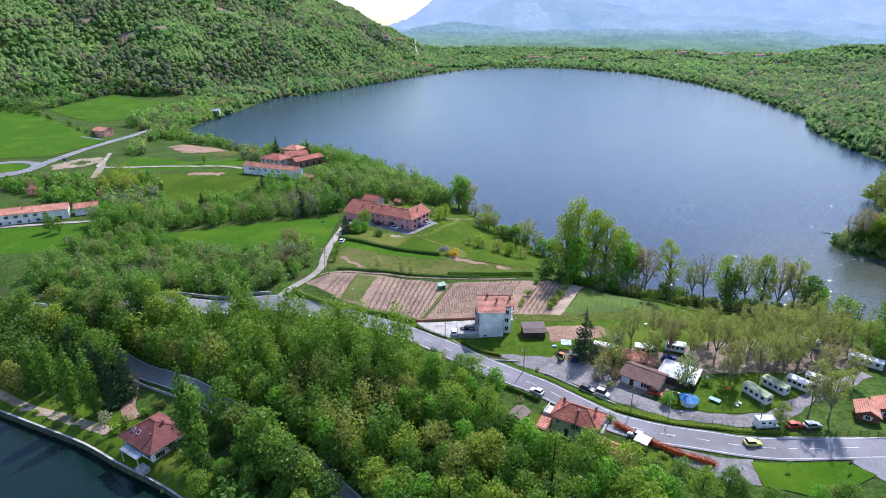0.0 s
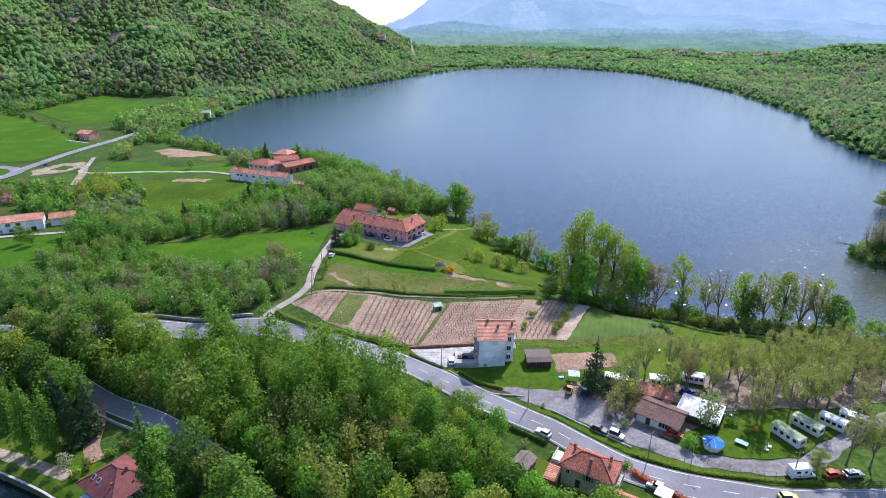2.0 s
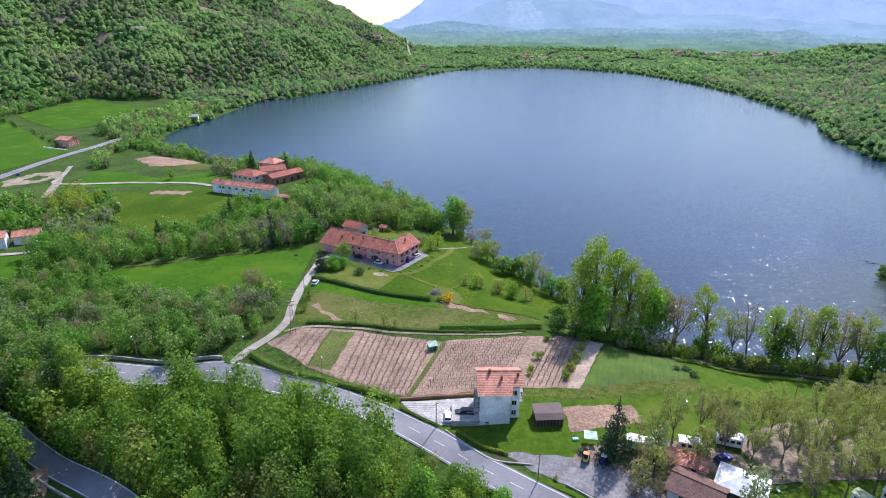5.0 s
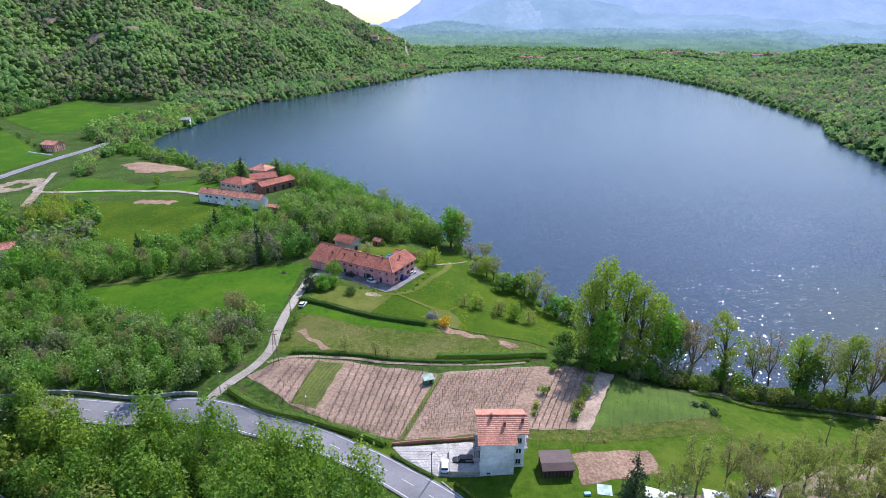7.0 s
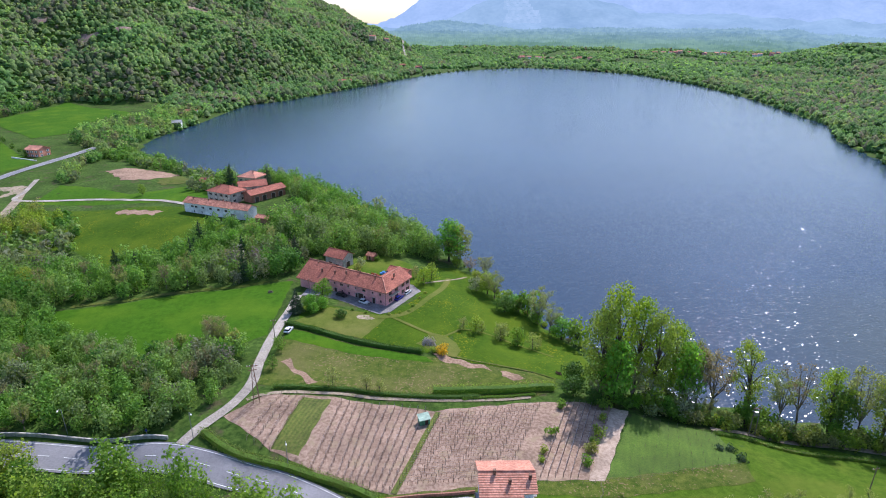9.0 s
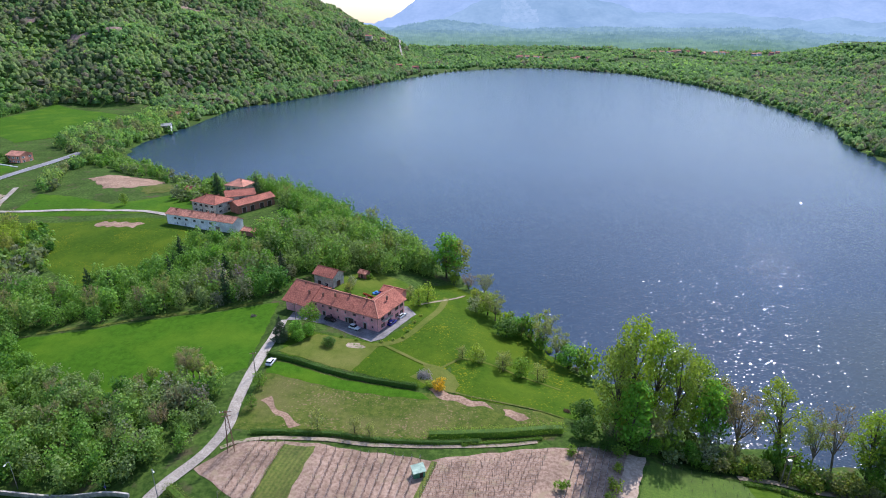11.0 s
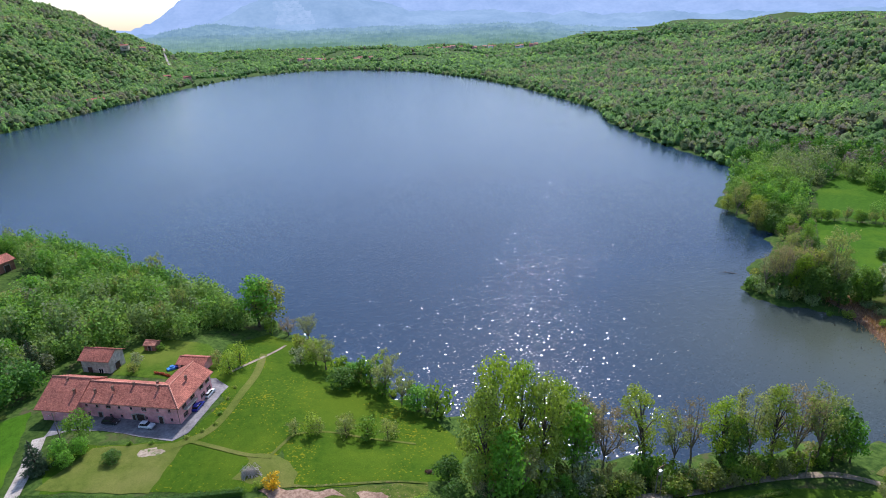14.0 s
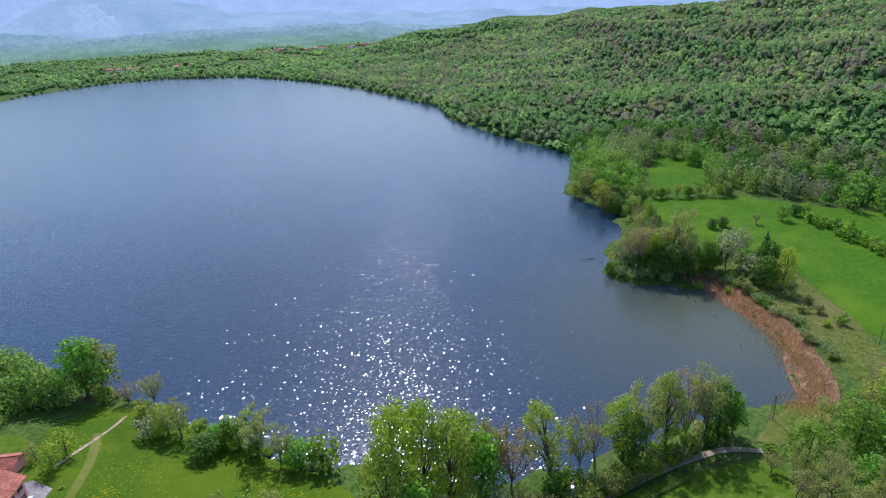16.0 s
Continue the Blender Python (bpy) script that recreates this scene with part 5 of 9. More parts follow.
# pink farmhouse in an L
a30 = radians(-30)
PH = thing("pink_farmhouse", -14.6, 254.3, at(-14.6, 254.3) - 0.1, -30, "long pink L-shaped farmhouse with a weathered red tile roof", "house")
bm = prism(bmesh.new(), [(-27, 0), (0, 0), (0, 15.5), (-8.8, 15.5), (-8.8, 9), (-27, 9)], -2, 5.7)
part("wall", bm, PINK_WALL, PH)
bw = prism(bmesh.new(), [(-37, -2.4), (-27.1, -2.4), (-27.1, 9.2), (-37, 9.2)], -2, 4.0)
part("barn_wall", bw, PINK_WALL, PH)
E_, T_ = 5.55, 8.5
r_ = part("roof", slab([[(-27, -0.8, E_), (0.8, -0.8, E_), (-4.4, 4.5, T_), (-27, 4.5, T_)], [(0.8, -0.8, E_), (0.8, 16, E_), (-4.4, 16, T_), (-4.4, 4.5, T_)], [(-27, 9.8, E_), (-27, 4.5, T_), (-4.4, 4.5, T_), (-9.6, 9.8, E_)], [(-9.6, 9.8, E_), (-4.4, 4.5, T_), (-4.4, 16, T_), (-9.6, 16, E_)]], 0.2), TILE_RED, PH)
part("ridge_tiles", rods(((-27, 4.5, T_ + .03), (-4.4, 4.5, T_ + .03), 0.16, 0.16), ((-4.4, 4.5, T_ + .03), (-4.4, 16, T_ + .03), 0.16, 0.16), ((-4.4, 4.5, T_ + .03), (0.8, -0.8, E_ + .03), 0.16, 0.16)), TILE_ORANGE, r_)
rb = part("barn_roof", slab([[(-38, -3.4, 4.2), (-26.6, -3.4, 4.2), (-26.6, 4.7, 9.0), (-38, 4.7, 9.0)], [(-26.6, 10, 5.9), (-38, 10, 5.9), (-38, 4.7, 9.0), (-26.6, 4.7, 9.0)]], 0.2), TILE_RED, PH)
part("ridge_tiles", rods(((-38, 4.7, 9.03), (-26.6, 4.7, 9.03), 0.16, 0.16)), TILE_ORANGE, rb)
bg = bmesh.new()
for xx in (-36.9, -27.2):
    bg.faces.new([bg.verts.new(v) for v in ((xx, -2.4, 4.0), (xx, 9.2, 4.0), (xx, 9.2, 6.1), (xx, 4.7, 8.8))])
part("gable_wall", bg, PINK_WALL, PH)
part("short_gable", prism(bmesh.new(), [(-8.7, 15.2), (-0.1, 15.2), (-0.1, 15.45), (-8.7, 15.45)], 5.6, 5.9), PINK_WALL, PH)
for k, u in enumerate((-25.6, -22.6, -19.4, -16.3, -13.0, -9.4, -5.6, -2.4)):
    window(PH, pose(u, 0, 3.7), 0.62, 0.85, "d" if k in (2, 5) else "n", PINK_WALL)
    if k in (1, 4, 6):
        door(PH, pose(u + 0.4, 0, 0), 1.1, 2.2, DARK_WOOD)
    else:
        window(PH, pose(u + 0.2, 0, 1.0), 0.65, 0.95, "n", PINK_WALL)
door(PH, pose(-11.0, 0, 0), 2.4, 2.5, DARK_WOOD)
for u in (2.6, 6.5, 10.8, 13.8):
    window(PH, pose(0, u, 3.5, 0, 0, 90), 0.85, 1.2, "d", PINK_WALL)
    window(PH, pose(0, u, 0.9, 0, 0, 90), 0.9, 1.3, "d", PINK_WALL)
for u, v in ((-33, 4.0), (-29, 1.0), (-23.5, 1.6), (-18.5, 2.0), (-14, 4.1), (-8, 5.2), (-2.2, 8.5), (-6.8, 3.6)):
    chimney(PH, u, v, 6.6 if v < 2 else 7.6, 0.7, BRICK_WALL)
bl = part("balcony", boxes((0.6, 4.5, 3.2, 1.2, 5.0, 0.15)), CONCRETE, PH)
part("railing", boxes((1.15, 4.5, 4.2, 0.06, 5.0, 0.06), *[(1.15, 2.1 + 0.4 * k, 3.3, 0.04, 0.04, 0.9) for k in range(13)]), RUST, bl)
part("gutter", rods(((-27, -0.88, 5.4), (0.8, -0.88, 5.4), 0.09, 0.09), ((0.88, -0.8, 5.4), (0.88, 16, 5.4), 0.09, 0.09), ((-0.1, -0.1, 0), (-0.1, -0.1, 5.4), 0.06, 0.06)), RUST, PH)

house("barn", -37.0, 294.5, -30, 9.0, 6.5, 4.8, 1.9, "gable", GREY_WALL, TILE_RED, "grey stone barn with a red tiled roof", [("f", -2, 0, 1.6, 2.2, "d"), ("f", 1.5, 0.2, 1.4, 1.6, "wn"), ("r", 0, 0, 2.0, 2.4, "d")], z=at(-37, 294) - 0.2, category="barn")
house("garden_shed", -24.3, 301.5, -30, 3.6, 3.0, 2.2, 0.8, "gable", BRICK_WALL, TILE_OLD, "small brick shed with a tiled roof", [("f", 0, 0, 1.0, 1.9, "d")], over=0.3, category="shed")
house("open_shed", -11.5, 284.6, -30, 8.2, 4.6, 2.6, 1.0, "gable", PINK_WALL, TILE_RED, "low pink outbuilding with a red tiled roof", [("f", -2, 0, 2.4, 2.0, "d"), ("f", 2, 0.8, 1.0, 1.0, "wn")], over=0.5, category="shed")
for (tx, ty, mat_, nm, lb) in ((-18.4, 285.4, BLUE_CANVAS, "blue_tarpaulin", "crumpled blue tarpaulin over a stack"), (-16.8, 286.2, BLUE_PAINT, "blue_barrel_stack", "dark blue barrels standing on the grass")):
    th = thing(nm, tx, ty, at(tx, ty), 20, lb, "tarpaulin" if "tarp" in nm else "barrels")
    part("heap", boxes((0, 0, -0.1, 2.2, 1.4, 0.9), (0.4, 0.2, 0.7, 1.2, 1.0, 0.5), bevel=0.2), mat_, th)

# farm by the lake
house("long_farm_wing", -108.5, 360.5, -22.8, 41, 7.0, 5.6, 1.8, "gable", WHITE_WALL, TILE_OLD, "long whitewashed farm building with a mottled tile roof", [("f", u, 3.2, 0.8, 1.0, "wd") for u in (-15, -12.5, -8, -3, 2, 7)] + [("f", u, 0.62, 0.62, 1.1, "wn") for u in (-14, -9, -2, 6)] + [("f", 11, 0, 2.4, 2.6, "g"), ("l", 0, 0, 1.2, 2.1, "d")], [(-16, -1), (-6, -1), (2, 1), (9, -1)], over=0.5, z=0.2, category="farm building")
house("farm_lean_to", -82, 347.5, -22.8, 8, 4.5, 2.6, 0.9, "gable", BRICK_WALL, TILE_OLD, "low brick lean-to with old tiles", over=0.4, category="shed")
house("farmhouse", -113.5, 386.5, -28, 17, 12, 6.2, 2.6, "hip", GREY_WALL, TILE_RED, "grey two-storey farmhouse with a hipped red roof", [("f", u, z_, 0.9, 1.3, "wd") for u in (-6, -2, 2, 6) for z_ in (1.0, 3.9)] + [("r", u, z_, 0.9, 1.3, "wd") for u in (-3, 3) for z_ in (1.0, 3.9)], [(-3, -1), (3, 2)], z=0.3, category="farmhouse")
house("farm_middle_wing", -103.5, 400.5, 25, 15, 9, 5.8, 2.2, "gable", GREY_WALL, TILE_RED, "farm wing with a red tiled roof", [("f", u, 3.4, 0.9, 1.2, "wd") for u in (-5, 0, 5)], [(0, 1)], z=0.2, category="farm building")
house("long_barn", -94, 391.5, 52, 23, 7.2, 4.8, 1.8, "gable", BRICK_WALL, TILE_RED, "long brick barn with a red tiled roof", [("f", u, 0, 2.4, 3.0, "d") for u in (-8, -3, 3, 8)], over=0.6, z=0.2, category="barn")
house("lake_villa", -110.5, 424, -20, 12.5, 11.5, 7.6, 2.6, "hip", CREAM_WALL, TILE_ORANGE, "tall cream villa with an orange hipped roof", [("f", u, z_, 1.0, 1.5, "wg") for u in (-4, 0, 4) for z_ in (1.0, 4.6)], [(2, -1)], z=-2.0, category="villa")
house("farm_store", -138, 424, -20, 9, 7, 3.0, 1.8, "gable", GREY_WALL, TILE_RED, "small farm store with a red roof", [("f", 0, 0, 2, 2.2, "d")], z=-1.2, category="shed")

# house row and small red house by the roundabout
house("white_row_house", -222, 288.5, 26.5, 44, 9, 6.0, 2.0, "gable", WHITE_WALL, TILE_ORANGE, "long white two-storey row house with an orange roof", [("f", -18 + 4.2 * k, 3.7, 0.9, 1.3, "wd") for k in range(8)] + [("f", -17 + 4.2 * k, 0.9, 0.9, 1.3, "wn" if k % 2 else "wd") for k in range(8)] + [("f", 17.5, 0, 2.2, 2.3, "d")], [(-12, -1), (2, -1), (12, 1)], z=-8.2)
house("white_annex", -196.5, 304.5, 26.5, 11, 8, 4.6, 1.7, "gable", WHITE_WALL, TILE_OLD, "white annex half hidden by ivy", [("r", 0, 1, 1, 1.3, "wn")], z=-8.2)
house("red_house", -318, 541, -15, 13, 11, 6.5, 2.2, "gable", surface("red_stucco", (0.66, 0.24, 0.16), (0.78, 0.33, 0.23), 1.5, 0.3), TILE_ORANGE, "red detached house with an orange roof", [("f", u, z_, 1.1, 1.4, "ww") for u in (-4, 0, 4) for z_ in (1.0, 4.0)] + [("r", u, z_, 1.1, 1.4, "ww") for u in (-3, 3) for z_ in (1.0, 4.0)], z=-7.6)
tagged(new("garden_wall", mesh_of("garden_wall", *joined([([Vector(v) for v in ((-334, 532, -9), (-334, 532, -6.2), (-306, 519, -6.2), (-306, 519, -9), (-334, 532.6, -9), (-334, 532.6, -6.2), (-306, 519.6, -6.2), (-306, 519.6, -9))], [(0, 3, 2, 1), (4, 5, 6, 7), (1, 2, 6, 5)])]), WHITE_WALL)), "pale garden wall in front of the red house", "wall")
# houses along the west shore and in the valley
for k, (hx, hy, w_, d_, h_, wm, lb) in enumerate(((-284, 772, 14, 9, 5.5, WHITE_WALL, "white lakeside house with a red roof"), (-268, 690, 9, 7, 6, WHITE_WALL, "white boathouse at the water's edge"), (-162, 1170, 26, 10, 6, PINK_WALL, "long red-roofed inn on the far shore"), (-150, 1600, 16, 12, 8, CREAM_WALL, "house on the far hillside"), (-75, 1545, 14, 10, 6, BRICK_WALL, "red-roofed house by the far shore"), (-120, 1640, 12, 10, 6, CREAM_WALL, "hillside house with a red roof"), (-35, 1560, 16, 10, 6, PINK_WALL, "pink house on the far bank"))):
    house("shore_house", hx, hy, 20 * (k % 3) - 10, w_, d_, h_, 2.0, "gable", wm, TILE_RED if k != 1 else CONCRETE, lb, [("f", u, z_, 1.2, 1.5, "wd") for u in (-3, 0, 3) for z_ in (1, 3.8)], group="houses on the far shore", z=at(hx, hy) + (4 if k in (3, 5) else 0.5))
GV = random.Random(5)
for vx, vy, count in VILLAGE:
    for k in range(count):
        hx, hy = vx + (k - count / 2 + 0.5) * 24 + GV.uniform(-5, 5), vy + GV.uniform(-22, 22)
        house("valley_house", hx, hy, GV.uniform(-40, 40), GV.uniform(13, 21), 11, GV.uniform(6, 9), 3, "gable", GV.choice((CREAM_WALL, WHITE_WALL, PINK_WALL)), GV.choice((TILE_RED, TILE_ORANGE)), "distant village house with a red roof", [("f", u, 3.5, 1.4, 1.8, "wd") for u in (-4, 0, 4)], group="valley village houses", z=at(hx, hy) + 0.3)

# villa on the near lake
VH = house("hipped_villa", -76.0, 125.2, -32, 12.4, 10.0, 4.4, 3.3, "hip", WHITE_WALL, TILE_MAROON, "low white villa with a maroon hipped roof", [("f", u, 1.0, 1.2, 1.4, "wd") for u in (-4, 4)] + [("f", 0, 0, 1.4, 2.2, "d"), ("r", -3, 1, 1.2, 1.4, "wd"), ("r", 3, 1, 1.2, 1.4, "wd"), ("l", 0, 1, 1.2, 1.4, "wd")], [(2.6, 1.2), (3.4, -3.0)], over=1.0, z=at(-76, 125.2) - 0.1, category="villa")
for u in (-2.6, -0.4):
    sk = part("skylight", boxes((0, 0, 0, 0.9, 1.2, 0.12)), WHITE_PAINT, VH)
    sk.matrix_local = pose(u - 0.8, -3.4, 5.65, 33, 0, 0)
    part("pane", boxes((0, 0, 0.12, 0.7, 1.0, 0.02)), GLASS, sk)
part("porch_roof", slab([[(-3.4, -8.0, 2.5), (4.2, -8.0, 2.5), (4.2, -4.6, 3.2), (-3.4, -4.6, 3.2)]], 0.12), METAL, VH)
part("porch_post", boxes((-3.1, -7.7, -1.5, 0.2, 0.2, 4.0), (3.9, -7.7, -1.5, 0.2, 0.2, 4.0)), WHITE_PAINT, VH)
part("porch_step", boxes((5.2, -7.0, -1, 3.0, 1.2, 1.4), (5.2, -8.0, -1, 3.0, 1.0, 1.15)), STONE, VH)

# yellow house by the bend
GH = house("yellow_house", 32.4, 114.3, -30.6, 10.4, 6.4, 5.4, 2.0, "hip", CREAM_WALL, TILE_RED, "cream two-storey house with a mottled hipped tile roof", [("f", -3.8, 3.2, 0.7, 1.0, "wn"), ("f", 0.6, 3.0, 1.1, 1.5, "wg"), ("f", -1.5, 0.4, 1.0, 2.1, "d"), ("f", 3.4, 0.8, 1.0, 1.3, "wg"), ("r", 0, 3.0, 1.0, 1.4, "wg"), ("b", 0, 3.0, 1.0, 1.4, "wg")], [(-3.8, 0.8), (0.4, -1.6), (4.0, 0.6)], over=0.7, z=-2.6)
balcony(GH, 10.4, 6.4, "r", 0.6, 2.9, 3.6, 1.6)
part("roof_terrace", boxes((-6.8, 1.2, -1.0, 3.0, 4.2, 3.6)), CREAM_WALL, GH)
part("terrace_floor", boxes((-6.8, 1.2, 2.6, 2.6, 3.8, 0.06)), WHITE_PAINT, GH)
part("terrace_rail", boxes((-8.2, 1.2, 2.6, 0.12, 4.2, 0.9), (-6.8, -0.85, 2.6, 3.0, 0.12, 0.9)), WHITE_PAINT, GH)
part("annex_wall", boxes((-6.9, -3.4, -1.0, 2.6, 4.0, 3.0)), BRICK_WALL, GH)
part("annex_roof", slab([[(-8.4, -5.6, 1.9), (-5.4, -5.6, 1.9), (-5.4, -1.0, 2.8), (-8.4, -1.0, 2.8)]]), TILE_ORANGE, GH)
part("porch_roof", slab([[(4.6, -4.6, 2.2), (7.4, -4.6, 2.2), (7.4, -1.8, 2.7), (4.6, -1.8, 2.7)]]), TILE_ORANGE, GH)
part("porch_wall", boxes((6.0, -3.2, -1, 2.2, 2.2, 3.2)), CREAM_WALL, GH)
house("tiled_annex", 37.4, 108.6, -30.6, 6.4, 3.6, 2.2, 0.9, "gable", CREAM_WALL, TILE_OLD, "low annex with weathered red tiles", [("f", 0, 0, 1, 1.9, "d")], over=0.4, category="annex", z=-3.6)
house("garden_hut", 19.0, 118.6, 52, 4.4, 3.6, 2.1, 0.8, "gable", GREY_WOOD, GREY_WOOD, "weathered grey wooden garden hut", [("f", 0, 0, 0.9, 1.8, "d")], over=0.3, category="hut")

# campsite bar
house("camp_bar", 54.5, 133.2, -38, 9.6, 7.2, 2.8, 1.3, "gable", WHITE_WALL, surface("brown_shingle", (0.13, 0.07, 0.055), (0.22, 0.13, 0.10), 3.0, 0.4, 0.85, 0.03), "low white campsite bar with a brown roof", [("l", 0, 0, 1.2, 2.0, "d"), ("l", 2.0, 0.8, 1.0, 1.2, "wd"), ("f", 2, 0.8, 1.4, 1.2, "wd"), ("f", -2, 0, 1.0, 2.0, "d")], over=0.7, category="bar")
for k, (cx, cy) in enumerate(((104.5, 118.5), (110.5, 120.5), (117, 122))):
    house("wooden_chalet", cx, cy, 62, 5.0, 4.2, 2.4, 1.1, "gable", RED_WOOD, TILE_ORANGE, "red-brown wooden holiday chalet with a tiled roof", [("f", -1, 0, 0.9, 1.9, "d"), ("f", 1.2, 0.8, 0.9, 1.0, "ww"), ("l", 0, 0.8, 0.9, 1.0, "ww")], over=0.6, category="chalet", group="holiday chalets")
house("shower_block", 53.5, 142.5, -25, 13, 4.0, 2.4, 0.6, "mono", PINK_WALL, TILE_OLD, "low reddish campsite block", [("f", u, 0, 0.9, 1.9, "d") for u in (-4, 0, 4)], over=0.4, category="block")


# ---- more ground cover and lanes ----
FAR_ROAD = [(-320, 372), (-300, 385), (-296, 405), (-299, 430), (-298, 460), (-295, 490), (-289, 552), (-284, 600), (-280, 650), (-290, 740), (-320, 830)]
ribbon("far_road", FAR_ROAD, 7.5, ASPHALT, "pale grey road running towards the lake", 0.3, category="road")
ring = [(-318 + 21 * math.cos(a_), 408 + 21 * math.sin(a_)) for a_ in np.linspace(0, 2 * math.pi, 25)]
ribbon("roundabout", ring, 7.5, ASPHALT, "grey asphalt roundabout", 0.34, category="road")
sheet("roundabout_island", [(-318 + 16.5 * math.cos(a_), 408 + 16.5 * math.sin(a_)) for a_ in np.linspace(0, 2 * math.pi, 20)[:-1]], MEADOW, "round grass island of the roundabout", lift=0.4, wobble=0)
ribbon("farm_track", [(-268, 460), (-256, 430), (-243, 404), (-199, 402), (-160, 392), (-134, 379)], 3.2, GRAVEL, "pale gravel farm track", 0.3, category="lane")
ribbon("side_track", [(-258, 430), (-244, 404), (-230, 371)], 5, DIRT, "worn dirt track", 0.26, category="lane")
sheet("dry_basin", [(-262, 412), (-258, 430), (-266, 446), (-282, 442), (-290, 420), (-280, 405)], DIRT, "sandy hollow beside the roundabout", lift=0.2, wobble=0.9, cell=1.5)
sheet("basin_hollow", [(-266, 420), (-266, 432), (-276, 434), (-279, 422)], FOREST_FLOOR, "dark overgrown hollow", lift=0.3, wobble=0.9, cell=1.5)
ribbon("row_house_lane", [(-260, 268), (-226, 278), (-190, 287), (-160, 283)], 3, GRAVEL, "pale lane in front of the row house", 0.25, category="lane")
sheet("row_house_lawn", [(-262, 262), (-226, 275), (-190, 284), (-160, 279), (-150, 262), (-180, 240), (-240, 240)], MEADOW, "green lawn by the row house", lift=0.1)
sheet("roadside_lawn", [(-262, 345), (-245, 338), (-235, 348), (-262, 358), (-290, 362), (-290, 352)], GRASS, "grass by the roundabout", lift=0.2)
sheet("vegetable_plot", [(-229, 476), (-219, 484), (-176, 474), (-174, 455), (-186, 446), (-202, 445)], SOIL, "bare brown vegetable garden", lift=0.2, wobble=0.9, cell=1.5)
sheet("pale_plot", [(-172, 462), (-160, 452), (-158, 436), (-172, 432), (-180, 446)], ROUGH_GRASS, "pale dry grass plot", lift=0.2, wobble=0.9, cell=1.5)
sheet("bare_patch", [(-167, 374), (-141, 366), (-144, 360), (-168, 367)], SOIL, "bare soil patch in the meadow", lift=0.2, wobble=0.9, cell=1.5)
sheet("farm_garden", [(-88, 372), (-66, 372), (-70, 352), (-84, 346), (-98, 352), (-80, 360)], ROUGH_GRASS, "sunny farm garden in terraces", lift=0.15)
sheet("yard", [(-40, 262), (-33, 259), (-16.5, 248.2), (-12.8, 250), (-9.5, 256), (-2.8, 269), (-6, 275.5), (-10, 276), (-15, 256), (-36, 268.5), (-45, 268), (-46, 262)], OLD_ASPHALT, "grey asphalt yard round the farmhouse", lift=0.16, wobble=0.1)
ribbon("earth_edge", [(-128, 260.5), (-95, 266.5), (-75, 272), (-58, 277.5)], 2.2, ROUGH_GRASS, "patchy bare grass along the edge of the trees", 0.16, category="earth")
sheet("dry_lawn", [(-43.5, 240.8), (-34, 252.5), (-22, 249.5), (-13.5, 246.5), (-20.5, 231.6), (-32, 235.6)], LAWN, "smooth dry yellow-green lawn with a sandy spot", lift=0.15)
sheet("hedge_strip", [(-44, 235.5), (-22, 227.5), (0, 221.8), (2, 218.5), (-20, 222), (-44, 229)], MEADOW, "strip of taller green grass below the hedge", lift=0.14)
sheet("mown_bay", [(0, 236.6), (5.5, 235.2), (9.2, 231), (10.2, 226.5), (8.8, 222.3), (3, 224), (-3.5, 229.4), (-0.8, 231.8), (0.6, 234)], LAWN, "mown grass round the brush pile", lift=0.16)
sheet("sandy_spot", [(-25, 245.5), (-20, 243.5), (-17, 245), (-19, 247.5), (-24, 248)], DIRT, "sandy bare spot in the lawn", lift=0.17)
sheet("back_garden", [(-34, 288), (-12, 276), (-2, 285), (-8, 300), (-24, 308), (-34, 300)], GRASS, "lawn behind the farmhouse", lift=0.1)
sheet("gravel_patch", [(21.5, 215.5), (27, 214), (27.5, 211.5), (24, 210.8), (21, 212.5)], SOIL, "round bare gravel patch", lift=0.15, wobble=0.55, cell=1)
sheet("soil_scar", [(1, 224), (5, 223.4), (9, 221.2), (17, 218.2), (18.5, 215.6), (12, 217), (4, 220.3)], SOIL, "strip of bare earth", lift=0.15, wobble=0.55, cell=1)
sheet("earth_bank", [(-41.5, 217), (-38, 212), (-32, 206), (-30, 207), (-36, 213), (-40, 218.5)], SOIL, "eroded reddish bank", lift=0.15, wobble=0.55, cell=1)
ribbon("field_path", [(8.5, 222.8), (12, 221.4), (24, 217.8), (37, 213.5)], 0.7, ROUGH_GRASS, "trodden path across the meadow", 0.2, category="path")
ribbon("mown_lane", [(-17, 246.2), (-12.5, 247), (-7.4, 249.6), (-1.2, 260), (5, 276), (8.5, 291)], 2.2, LAWN, "mown lane between the yard and the meadow", 0.2, category="path")
ribbon("meadow_path", [(-12.5, 246.8), (-5, 240.6), (0.5, 236.2), (5.5, 233.8)], 1.2, LAWN, "narrow mown meadow path", 0.23, category="path")
ribbon("orchard_path", [(5.5, 234.6), (9.5, 239.1), (12, 241.3), (20, 241.4), (30, 236), (40, 230.6)], 0.8, LAWN, "trodden path along the fruit trees", 0.2, category="path")
ribbon("shore_path", [(-2, 278), (8, 288), (16, 298)], 0.9, DIRT, "narrow path to the shore", 0.2, category="path")
ribbon("lakeside_path", [(74, 195), (96.6, 191.4), (111.8, 188.6), (121.5, 185.8), (127.6, 182.9), (133, 177)], 2.0, DIRT, "dirt path along the lakeside trees", 0.2, category="path")
ribbon("hedge_path", [(-46, 198), (-40, 200.8), (-24, 202.2), (-6, 200.6), (14, 200.8), (28, 202.5)], 1.2, DIRT, "narrow path beside the vineyard", 0.2, category="path")
